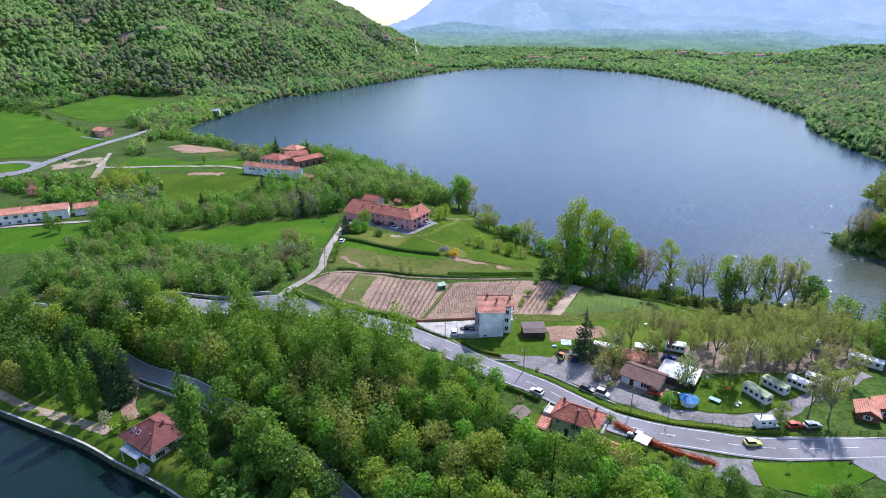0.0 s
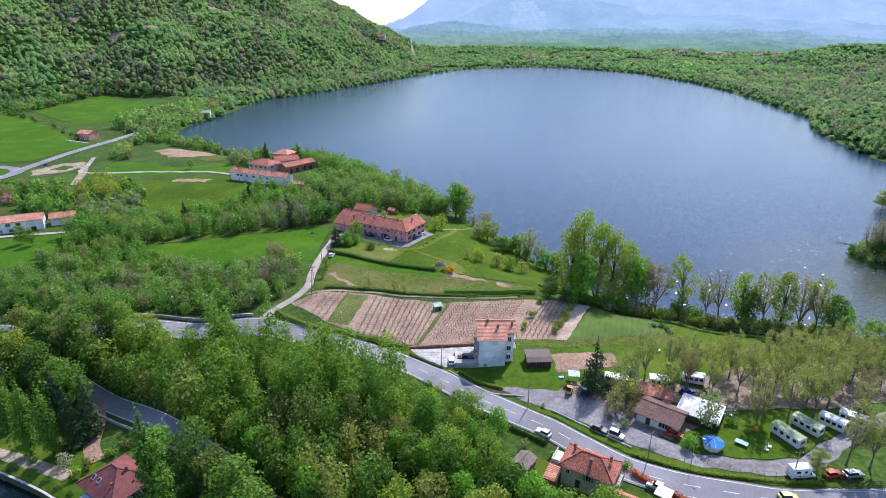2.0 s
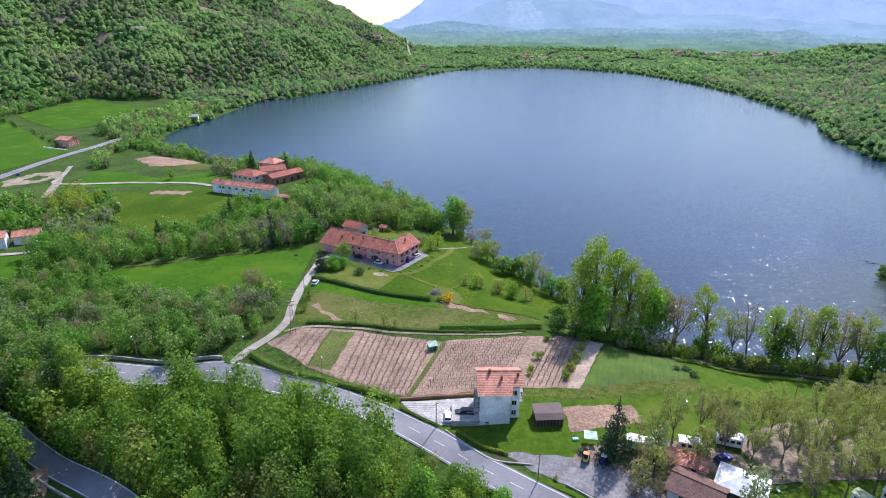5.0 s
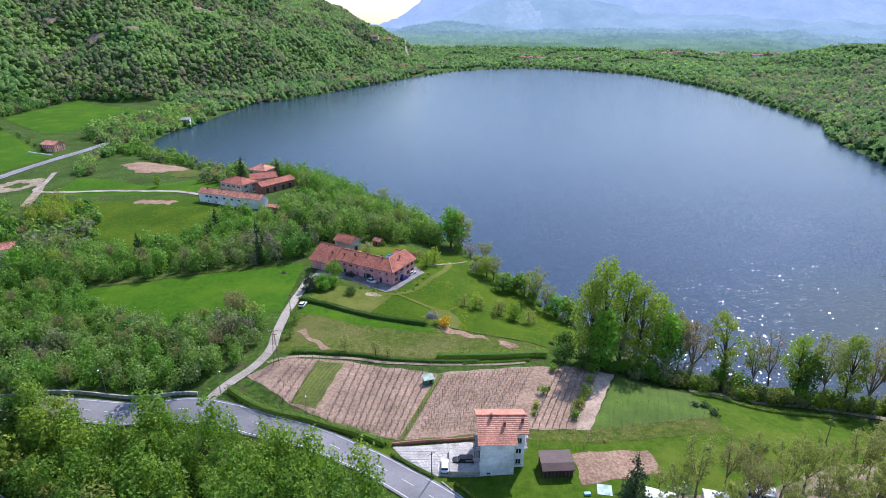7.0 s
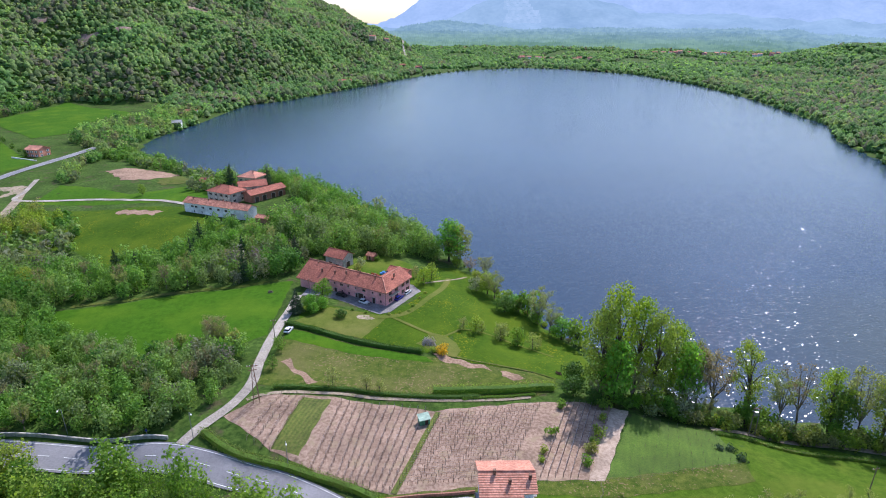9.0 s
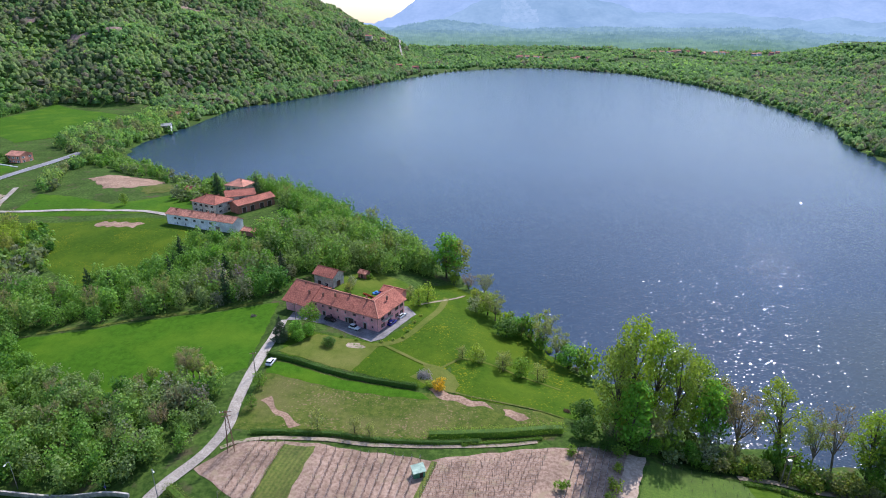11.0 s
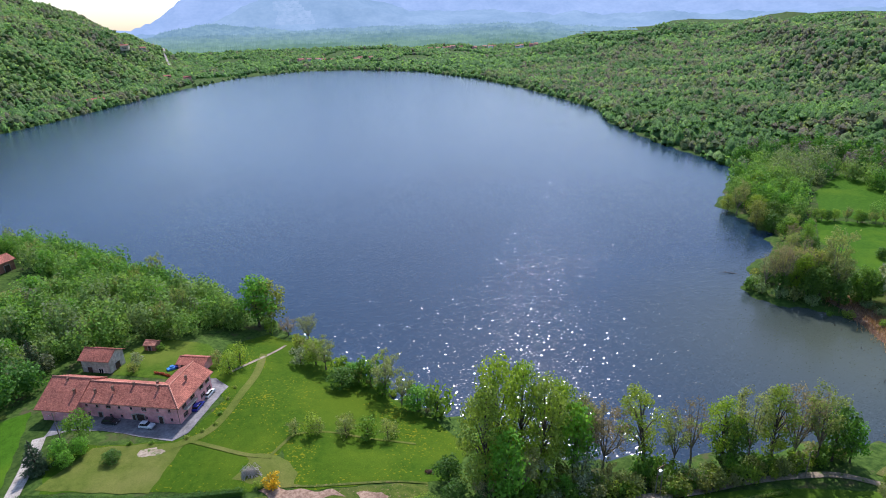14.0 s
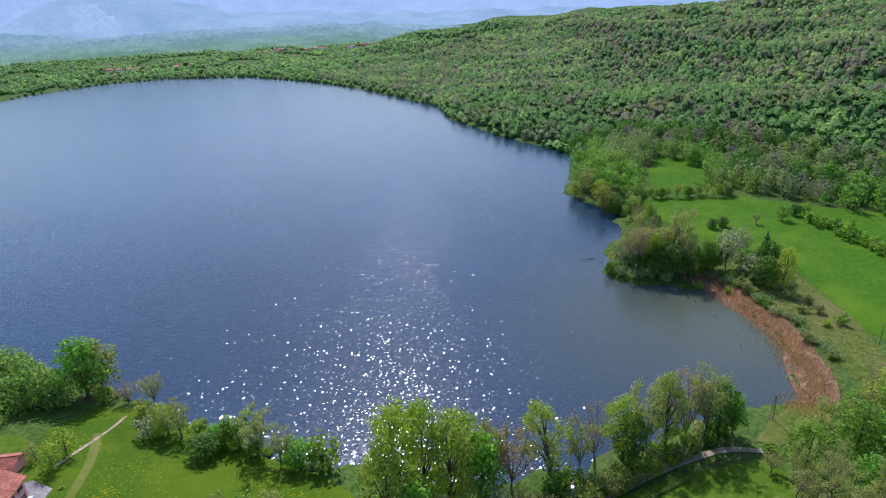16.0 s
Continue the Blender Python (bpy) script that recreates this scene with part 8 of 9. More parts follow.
for k in range(len(quay)):
    for s, z_ in ((-0.26, -24.0), (-0.26, -18.3), (0.16, -18.3), (0.16, -24.0)):
        V.append((quay[k][0] - tq[k][1] * s, quay[k][1] + tq[k][0] * s, z_))
    for s in (0.2, 2.5, 7.0):
        gx_, gy_ = quay[k][0] - tq[k][1] * s, quay[k][1] + tq[k][0] * s
        GV_.append((gx_, gy_, max(-18.5, max(at(gx_ + e_, gy_ + f_) for e_ in (-1.2, 0, 1.2) for f_ in (-1.2, 0, 1.2)) + 0.12) if s > 1 else -18.45))
    if k:
        b_ = 4 * (k - 1)
        F += [(b_ + i, b_ + 4 + i, b_ + 5 + i, b_ + 1 + i) for i in range(3)]
        c_ = 3 * (k - 1)
        GF_ += [(c_ + i, c_ + 3 + i, c_ + 4 + i, c_ + 1 + i) for i in range(2)]
tagged(new("quay_wall", mesh_of("quay_wall", V, F, MOSSY)), "pale stone quay wall along the dark lake", "wall")
cap = big_mesh("quay_coping", np.array([(q[0] - t_[1] * w_, q[1] + t_[0] * w_, z_) for q, t_ in zip(quay, tq) for w_, z_ in ((-0.32, -18.3), (-0.32, -18.18), (0.22, -18.18), (0.22, -18.3))]), np.array([(4 * k + i, 4 * k + 4 + i, 4 * k + 5 + i, 4 * k + 1 + i) for k in range(len(quay) - 1) for i in range(3)]), STONE)
tagged(new("quay_coping", cap), "pale stone coping on the quay wall", "coping")
tagged(new("quay_lawn", mesh_of("quay_lawn", GV_, GF_, GRASS, True)), "strip of lawn along the quay wall", "lawn", kind="structure")
court = bpy.data.objects["paved_court"]
slab_meshes = [mesh_of("slab", [(sx * a_, sy * b_, z_) for z_ in (0, 0.05) for sx, sy in ((-1, -1), (1, -1), (1, 1), (-1, 1))], [(4, 5, 6, 7), (0, 1, 5, 4), (1, 2, 6, 5), (2, 3, 7, 6), (3, 0, 4, 7)], STONE) for a_, b_ in ((0.56, 0.4), (0.52, 0.42), (0.57, 0.36))]
rs = random.Random(3)
for i in range(16):
    for j in range(14):
        x, y = -7.6 + 1.2 * i + (0.6 if j % 2 else 0), 156.9 + 0.86 * j
        if inside(np.array([x]), np.array([y]), [(-8.2, 165.6), (-5.8, 162.6), (2.2, 156.8), (4.6, 156.6), (4.6, 163.8), (10.8, 163.8), (10.8, 166.4), (9, 166.8)])[0]:
            q = part("slab", rs.choice(slab_meshes), None, court)
            q.location = (x, y, at(x, y) + 0.17)
            q.rotation_euler = (0, 0, radians(rs.uniform(-2, 2)))
fence([(75, 112.9), (84, 111.6), (98, 110.9), (120, 110.8)], 2.2, 1.2, DARK_WOOD, "dark wooden rail fence beside the road", 3, thick=0.07)
gr = thing("guard_rail", 79, 110.3, at(79, 110.3), 0, "galvanised steel guard rail along the bend", "guard rail")
for k in range(18):
    part("post", boxes((k * 2.2, -0.4 - 0.02 * k, -0.4, 0.12, 0.12, 1.05)), METAL, gr)
part("rail", boxes((19, -0.66, 0.42, 40, 0.06, 0.14), (19, -0.69, 0.34, 40, 0.05, 0.06), (19, -0.66, 0.6, 40, 0.05, 0.06)), METAL, gr)
fence([(-8, 167.6), (10, 168.7), (24, 170.4), (40, 171.2), (60, 175), (74, 178.4)], 2.5, 1.1, GREY_WOOD, "thin wire fence on weathered posts", 2, thick=0.035)
fence([(24, 165), (36, 164.6), (38, 170)], 2.2, 1.2, GREY_WOOD, "thin weathered wooden garden fence", 2, thick=0.035)
fence([(66, 137), (78, 137.5), (92, 140.5), (104, 141.5), (118, 146)], 2.5, 1.1, DARK_WOOD, "low dark campsite fence", 2, thick=0.05)
fence([(-1, 156.4), (-5, 160.4), (-8.4, 164)], 1.6, 1.0, RUST, "iron railing in front of the court", 2, thick=0.03)


# ---- poles, lamps, pylon ----
def street_lamp(x, y, turn, h=7.5):
    ob = thing("street_lamp", x, y, at(x, y), turn, "grey metal street lamp with a curved arm", "street lamp", "street lamps")
    part("pole", rods(((0, 0, -0.4), (0, 0, h), 0.09, 0.05)), METAL, ob)
    part("arm", rods(((0, 0, h), (0, -0.7, h + 0.4), 0.04, 0.035), ((0, -0.7, h + 0.4), (0, -1.5, h + 0.45), 0.035, 0.03)), METAL, ob)
    part("lamp_head", boxes((0, -1.7, h + 0.38, 0.28, 0.6, 0.14), bevel=0.05), WHITE_PAINT, ob)


def power_pole(x, y, turn, h=9.0, label="brown wooden utility pole"):
    ob = thing("utility_pole", x, y, at(x, y), turn, label + " with crossarm and insulators", "utility pole", "utility poles")
    part("pole", rods(((0, 0, -0.5), (0, 0, h), 0.14, 0.09)), GREY_WOOD, ob)
    part("crossarm", boxes((0, 0.08, h - 0.7, 1.8, 0.1, 0.12)), RUST, ob)
    for s in (-0.75, 0, 0.75):
        part("insulator", rods(((s, 0.08, h - 0.58), (s, 0.08, h - 0.38), 0.06, 0.04)), WHITE_PAINT, ob)


for x, y, a_ in ((-54.6, 184.6, 40), (-89, 191.6, 10), (-30.5, 176.4, 20), (56, 118.4, 30)):
    street_lamp(x, y, a_)
for x, y, a_ in ((0.8, 155.6, 40), (22.6, 138, 40), (47.2, 120.6, 30), (120.2, 185.6, 20), (206, 176.7, 0), (-46.4, 228, 10), (75.4, 113.2, 0), (-42.2, 260, 10), (97, 170, 10)):
    power_pole(x, y, a_, 7.5)
py_ = thing("lattice_pylon", -43.2, 197.2, at(-43.2, 197.2), 15, "rusty lattice steel pylon beside the gravel lane", "pylon")
H_ = 11.0
for sx in (-1, 1):
    for sy in (-1, 1):
        part("leg", rods(((sx * 0.8, sy * 0.8, -0.4), (sx * 0.16, sy * 0.16, H_), 0.07, 0.05, 5)), RUST, py_)
for k in range(8):
    z0, z1 = H_ * k / 8, H_ * (k + 1) / 8
    w0, w1 = 0.8 - 0.64 * k / 8, 0.8 - 0.64 * (k + 1) / 8
    part("brace", rods(((-w0, -w0, z0), (w1, -w1, z1), 0.03, 0.03, 4), ((w0, w0, z0), (-w1, w1, z1), 0.03, 0.03, 4), ((-w0, w0, z0), (-w1, -w1, z1), 0.03, 0.03, 4), ((w0, -w0, z0), (w1, w1, z1), 0.03, 0.03, 4)), RUST, py_)
part("crossarm", boxes((0, 0, H_ - 0.5, 2.6, 0.14, 0.14), (0, 0, H_ - 1.6, 2.0, 0.14, 0.14)), RUST, py_)
for s in (-1.2, -0.6, 0.6, 1.2):
    part("insulator", rods(((s, 0, H_ - 0.36), (s, 0, H_ - 0.05), 0.07, 0.05)), WHITE_PAINT, py_)
tr = thing("transformer_pole", 84, 193.4, at(84, 193.4), 10, "twin wooden pole with a grey transformer box", "utility pole")
for s in (-0.9, 0.9):
    part("pole", rods(((s, 0, -0.5), (s * 0.9, 0, 9.0), 0.14, 0.1)), GREY_WOOD, tr)
part("crossarm", boxes((0, 0, 8.2, 2.6, 0.16, 0.16), (0, 0, 6.0, 2.2, 0.14, 0.14)), RUST, tr)
part("transformer", boxes((0, 0, 6.2, 0.9, 0.7, 1.1), bevel=0.06), METAL, tr)
ty = thing("lattice_mast", 147.5, 181.5, at(147.5, 181.5), 0, "small dark lattice mast on the shore", "mast")
for sx, sy in ((-0.5, -0.4), (0.5, -0.4), (0, 0.5)):
    part("leg", rods(((sx, sy, -0.4), (sx * 0.3, sy * 0.3, 7.5), 0.07, 0.05, 5)), RUST, ty)
for k in range(5):
    part("brace", rods(((-0.5 + 0.07 * k, -0.4, 1.4 * k), (0.43 - 0.07 * k, -0.34, 1.4 * k + 1.2), 0.03, 0.03, 4)), RUST, ty)


def sign(x, y, turn, w, h, face, label):
    ob = thing("road_sign", x, y, at(x, y), turn, label, "road sign", "road signs")
    part("post", rods(((0, 0, -0.3), (0, 0, 2.6), 0.04, 0.04)), METAL, ob)
    part("panel", boxes((0, -0.06, 1.7, w, 0.04, h)), face, ob)


sign(75.4, 100.4, 0, 1.2, 0.9, METAL, "grey-backed road sign on a metal post")
sign(88, 99.6, 20, 1.2, 0.8, DARK_PAINT, "dark road sign on a metal post")
sign(-67, 187.6, 0, 0.5, 0.5, BLUE_PAINT, "small blue road sign on the wall")
sign(-285, 428, 0, 2.2, 1.6, BLUE_PAINT, "blue direction sign at the roundabout")


# ---- vehicles ----
def car(x, y, turn, paint, label, long=4.1, wide=1.72, high=1.46, van=False, name="car"):
    """A parked car: shaped body, glasshouse, wheels, lamps and bumpers; its nose points along local x."""
    ob = thing(name, x, y, at(x, y) + 0.14, turn, label, name.replace("_", " "), "parked vehicles")
    a_, b_ = long / 2, wide / 2
    prof = [(-a_, 0.28), (-a_, 0.78), (-a_ + 0.08, 0.92), (a_ - 1.0 if not van else a_ - 0.7, 0.94), (a_ - 0.12, 0.76), (a_, 0.6), (a_, 0.28)]
    bm = bmesh.new()
    L_ = [bm.verts.new((px, -b_, pz)) for px, pz in prof]
    R_ = [bm.verts.new((px, b_, pz)) for px, pz in prof]
    for k in range(len(prof)):
        j = (k + 1) % len(prof)
        bm.faces.new((L_[k], L_[j], R_[j], R_[k]))
    bm.faces.new(L_[::-1])
    bm.faces.new(R_)
    bmesh.ops.recalc_face_normals(bm, faces=bm.faces)
    bmesh.ops.bevel(bm, geom=list(bm.edges), offset=0.06, segments=2, affect="EDGES")
    part("body", bm, paint, ob)
    back = -a_ + (0.12 if high > 1.5 or van else 0.35)
    front = a_ - (0.95 if van else 1.25)
    cab = [(back, 0.9), (back + (0.1 if van else 0.3), high), (front - 0.55, high), (front, 0.9)]
    bm = bmesh.new()
    L_ = [bm.verts.new((px, -b_ + (0.06 if pz < 1 else 0.18), pz)) for px, pz in cab]
    R_ = [bm.verts.new((px, b_ - (0.06 if pz < 1 else 0.18), pz)) for px, pz in cab]
    for k in range(4):
        j = (k + 1) % 4
        bm.faces.new((L_[k], L_[j], R_[j], R_[k]))
    bm.faces.new(L_[::-1])
    bm.faces.new(R_)
    bmesh.ops.recalc_face_normals(bm, faces=bm.faces)
    part("glasshouse", bm, GLASS, ob, "dark tinted glass")
    part("roof", boxes(((back + front) / 2 - 0.18, 0, high - 0.03, front - back - (0.66 if not van else 0.5), wide - 0.34, 0.07), bevel=0.03), paint, ob)
    for s in (-1, 1):
        for px in (-a_ + 0.75, a_ - 0.78):
            wl = part("wheel", rods(((px, s * (b_ - 0.2), 0.17), (px, s * (b_ + 0.02), 0.17), 0.31, 0.31, 14)), RUBBER, ob)
            part("rim", rods(((px, s * (b_ - 0.05), 0.17), (px, s * (b_ + 0.035), 0.17), 0.19, 0.17, 10)), METAL, wl)
        part("headlight", boxes((a_ - 0.03, s * (b_ - 0.28), 0.6, 0.08, 0.32, 0.14), bevel=0.02), WHITE_PAINT, ob)
        part("tail_light", boxes((-a_ + 0.0, s * (b_ - 0.2), 0.62, 0.06, 0.22, 0.2), bevel=0.02), RED_PAINT, ob)
    for q in (a_ - 0.02, -a_ + 0.02):
        part("bumper", boxes((q, 0, 0.3, 0.12, wide - 0.1, 0.16), bevel=0.04), DARK_PAINT, ob)
    return ob


car(71.2, 107.6, 2, YELLOW_PAINT, "pale yellow hatchback on the road", 3.9, 1.7, 1.5)
car(24.8, 127.9, 141, WHITE_PAINT, "white small car on the road", 3.8, 1.66, 1.48)
car(46.0, 112.0, 148, WHITE_PAINT, "white car on the road by the yellow house", 3.8, 1.66, 1.46)
car(3.7, 158.8, 88, WHITE_PAINT, "white saloon parked in the paved court", 4.3, 1.74, 1.42)
car(-22.5, 256.4, -30, WHITE_PAINT, "white hatchback parked in the farmhouse yard", 3.8, 1.66, 1.5)
car(-10.6, 260.2, 62, BLUE_PAINT, "dark blue car parked beside the farmhouse", 4.2, 1.72, 1.42)
car(-7.8, 266.0, 60, WHITE_PAINT, "white car parked beside the farmhouse", 4.2, 1.72, 1.42)
car(-31.2, 261.6, -30, DARK_PAINT, "dark car in the shade of the farmhouse", 4.2, 1.72, 1.42)
car(42.0, 127.4, -35, WHITE_PAINT, "small white van parked on the drive", 3.5, 1.65, 1.85, True, "van")
car(38.4, 129.4, -38, DARK_PAINT, "dark blue car parked on the drive", 4.0, 1.7, 1.4)
car(65.2, 144, 20, BLUE_PAINT, "blue car parked under the camp trees", 4.1)
car(84.2, 113.9, 10, RED_PAINT, "red car parked by the fence", 4.0)
car(88.6, 113.9, 8, METAL, "silver car parked by the fence", 4.3)
car(55.6, 127.4, -30, RED_PAINT, "red car parked by the campsite bar", 3.8)
car(-43.6, 233.6, 80, WHITE_PAINT, "white car standing by the hedge", 3.8)
pk = car(7.8, 160.4, 178, DARK_PAINT, "dark pickup with a pale open bed", 4.8, 1.8, 1.6, name="pickup")
part("load_bed", boxes((-1.5, 0, 0.95, 1.9, 1.6, 0.06), (-1.5, -0.78, 0.95, 1.9, 0.08, 0.35), (-1.5, 0.78, 0.95, 1.9, 0.08, 0.35)), METAL, pk)
mh = car(77.4, 113.9, 4, WHITE_PAINT, "white motorhome parked behind the fence", 5.6, 2.0, 2.1, True, "motorhome")
part("living_box", boxes((-0.7, 0, 0.9, 4.0, 2.1, 1.8), (1.0, 0, 2.0, 1.6, 2.0, 0.65), bevel=0.12), WHITE_PAINT, mh)
part("side_window", boxes((-1.4, -1.06, 1.6, 0.9, 0.03, 0.5), (0.2, -1.06, 1.6, 0.7, 0.03, 0.5)), GLASS, mh)


GREEN_SHEET = surface("pale_green_sheet", (0.30, 0.36, 0.20), (0.42, 0.47, 0.29), 1.5, 0.3, 0.7)


def mobile_home(x, y, turn, long, label, roof_mat=None):
    ob = thing("mobile_home", x, y, at(x, y) + 0.45, turn, label, "mobile home", "mobile homes")
    part("body", boxes((0, 0, 0, long, 2.5, 2.3), bevel=0.08), WHITE_PAINT, ob)
    part("roof", slab([[(-long / 2 - 0.1, -1.4, 2.3), (long / 2 + 0.1, -1.4, 2.3), (long / 2 + 0.1, 0, 2.62), (-long / 2 - 0.1, 0, 2.62)], [(long / 2 + 0.1, 1.4, 2.3), (-long / 2 - 0.1, 1.4, 2.3), (-long / 2 - 0.1, 0, 2.62), (long / 2 + 0.1, 0, 2.62)]], 0.08), roof_mat or GREEN_SHEET, ob)
    part("skirt", boxes((0, 0, -0.45, long - 0.4, 2.1, 0.45)), DARK_WOOD, ob)
    for u in np.linspace(-long * 0.34, long * 0.34, 4):
        wn_ = part("window", boxes((u, -1.27, 1.0, 0.9, 0.05, 0.8)), METAL, ob)
        part("pane", boxes((u, -1.3, 1.05, 0.8, 0.03, 0.7)), GLASS, wn_)
    wn_ = part("window", boxes((long / 2 + 0.02, 0, 1.0, 0.05, 1.5, 0.8)), METAL, ob)
    part("pane", boxes((long / 2 + 0.05, 0, 1.05, 0.03, 1.4, 0.7)), GLASS, wn_)
    part("door", boxes((0.2, 1.27, 0.05, 0.8, 0.06, 1.9)), METAL, ob)
    return ob


mobile_home(81.0, 125.4, -66, 7.0, "white mobile home with a pale green roof on the lawn")
mobile_home(87.8, 129.2, -60, 6.4, "white mobile home with a mossy pale roof")
mobile_home(95.2, 131.2, -52, 5.5, "white caravan under the trees", WHITE_PAINT)
mobile_home(101.2, 132.8, -45, 5.5, "white caravan beside the camp drive", WHITE_PAINT)
mobile_home(122.6, 144.4, -42, 8.2, "long white mobile home by the drive", WHITE_PAINT)
mobile_home(112.5, 155, -30, 6.5, "pale caravan among the trees", WHITE_PAINT)
mobile_home(47.5, 147.6, -20, 6.0, "white caravan beside the conifer", WHITE_PAINT)
mobile_home(59.5, 147.5, -15, 6.0, "cream caravan with awning under trees", WHITE_PAINT)
mobile_home(69, 149.5, -20, 5.5, "white caravan in the camp wood", WHITE_PAINT)


# ---- campsite things ----
mq = thing("marquee", 64.4, 134.4, at(64.4, 134.4), -35, "white canvas marquee roof on posts", "marquee")
part("canopy", slab([[(-5, -4.4, 2.5), (5, -4.4, 2.5), (0, 0, 4.4)], [(5, -4.4, 2.5), (5, 4.4, 2.5), (0, 0, 4.4)], [(5, 4.4, 2.5), (-5, 4.4, 2.5), (0, 0, 4.4)], [(-5, 4.4, 2.5), (-5, -4.4, 2.5), (0, 0, 4.4)]], 0.06), CANVAS, mq)
for sx in (-4.9, 0, 4.9):
    for sy in (-4.3, 4.3):
        part("post", rods(((sx, sy, -0.2), (sx, sy, 2.5), 0.06, 0.06)), DARK_WOOD, mq)
part("side_screen", boxes((0, -4.3, 0.0, 9.6, 0.06, 1.2), (4.9, 0, 0.0, 0.06, 8.4, 1.2)), DARK_WOOD, mq)
kz = thing("round_kiosk", 62.7, 123.2, at(62.7, 123.2), 10, "white round kiosk under a blue tarpaulin roof", "kiosk")
bm = bmesh.new()
bmesh.ops.create_cone(bm, cap_ends=True, segments=8, radius1=2.0, radius2=2.0, depth=1.7, matrix=pose(0, 0, 0.75))
part("wall", bm, WHITE_PAINT, kz)
bm = bmesh.new()
bmesh.ops.create_cone(bm, cap_ends=True, segments=8, radius1=2.5, radius2=0.3, depth=0.9, matrix=pose(0, 0, 2.05))
part("roof", bm, BLUE_CANVAS, kz)
for k in range(8):
    a_ = 2 * math.pi * (k + 0.5) / 8
    part("rib", rods(((2.5 * math.cos(a_), 2.5 * math.sin(a_), 1.62), (0.3 * math.cos(a_), 0.3 * math.sin(a_), 2.52), 0.04, 0.04, 4)), WHITE_PAINT, kz)
pt = thing("ping_pong_table", 69.5, 123.7, at(69.5, 123.7), -42, "pale blue table tennis table on the lawn", "table")
part("tabletop", boxes((0, 0, 0.72, 2.74, 1.52, 0.05)), surface("pale_blue_board", (0.25, 0.5, 0.58), (0.35, 0.6, 0.66), 2, 0.4, 0.6), pt)
part("net", boxes((0, 0, 0.77, 0.02, 1.6, 0.15)), WHITE_PAINT, pt)
for sx in (-1.1, 1.1):
    for sy in (-0.6, 0.6):
        part("leg", boxes((sx, sy, -0.05, 0.06, 0.06, 0.78)), METAL, pt)
for k, (x, y, a_) in enumerate(((74.2, 121.6, 20), (75.4, 122.6, 60), (70.5, 134.8, 0), (72.0, 134.0, 30))):
    ch = thing("garden_chair", x, y, at(x, y) + 0.1, a_, "white plastic garden chair on the lawn", "chair", "garden chairs")
    part("seat", boxes((0, 0, 0.38, 0.7, 0.7, 0.06), bevel=0.02), WHITE_PAINT, ch)
    part("backrest", boxes((0, 0.34, 0.42, 0.7, 0.06, 0.6), bevel=0.02), WHITE_PAINT, ch)
    for sx in (-0.3, 0.3):
        for sy in (-0.3, 0.3):
            part("leg", boxes((sx, sy, -0.1, 0.05, 0.05, 0.5)), WHITE_PAINT, ch)
pa = thing("parasol", 74.6, 127.6, at(74.6, 127.6), 0, "folded orange parasol beside a play frame", "parasol")
part("pole", rods(((0, 0, -0.1), (0, 0, 2.0), 0.03, 0.03)), METAL, pa)
part("canopy", rods(((0, 0, 1.0), (0, 0, 1.7), 0.45, 0.5, 8), ((0, 0, 1.7), (0, 0, 2.1), 0.5, 0.08, 8)), ORANGE_PAINT, pa)
gz = thing("garden_gazebo", 46.3, 108.6, at(46.3, 108.6), -38, "white square garden gazebo on brown posts", "gazebo")
part("canopy", slab([[(-1.6, -1.6, 2.3), (1.6, -1.6, 2.3), (1.6, 1.6, 2.45), (-1.6, 1.6, 2.45)]], 0.12), CANVAS, gz)
for sx in (-1.5, 1.5):
    for sy in (-1.5, 1.5):
        part("post", boxes((sx, sy, -0.2, 0.1, 0.1, 2.5)), DARK_WOOD, gz)
part("table", boxes((0, 0, 0.7, 1.2, 0.8, 0.05), (0, 0, -0.1, 0.1, 0.1, 0.8)), RED_WOOD, gz)
for k, (x, y, a_, mt, lb) in enumerate(((34.3, 144.0, 70, YELLOW_PAINT, "yellow and orange digger parked on the yard"), (38.2, 143.2, 60, BLUE_PAINT, "blue compact tractor parked on the yard"))):
    tc = thing("digger" if k == 0 else "tractor", x, y, at(x, y) + 0.2, a_, lb, "machine")
    part("chassis", boxes((0, 0, 0.2, 2.6, 1.2, 0.6), bevel=0.06), mt, tc)
    part("cab", boxes((-0.5, 0, 0.8, 1.0, 1.1, 1.2), bevel=0.08), GLASS, tc)
    part("cab_roof", boxes((-0.5, 0, 2.0, 1.15, 1.25, 0.1), bevel=0.03), ORANGE_PAINT if k == 0 else WHITE_PAINT, tc)
    for s in (-1, 1):
        for px, r in ((-0.8, 0.5), (0.9, 0.38)):
            part("wheel", rods(((px, s * 0.55, r - 0.2), (px, s * 0.85, r - 0.2), r, r, 12)), RUBBER, tc)
    if k == 0:
        part("boom", rods(((0.9, 0, 0.9), (1.8, 0, 2.2), 0.12, 0.1, 6), ((1.8, 0, 2.2), (2.6, 0, 1.0), 0.1, 0.07, 6)), ORANGE_PAINT, tc)
        part("bucket", boxes((2.6, 0, 0.6, 0.5, 0.7, 0.4), bevel=0.05), RUST, tc)
at_ = thing("green_awning", 36.6, 149.6, at(36.6, 149.6), -10, "pale green awning on four posts", "awning")
part("cloth", slab([[(-1.5, -1.3, 2.0), (1.5, -1.3, 2.0), (1.5, 1.3, 2.3), (-1.5, 1.3, 2.3)]], 0.05), surface("pale_green_cloth", (0.45, 0.6, 0.5), (0.55, 0.7, 0.6), 1, 0.5), at_)
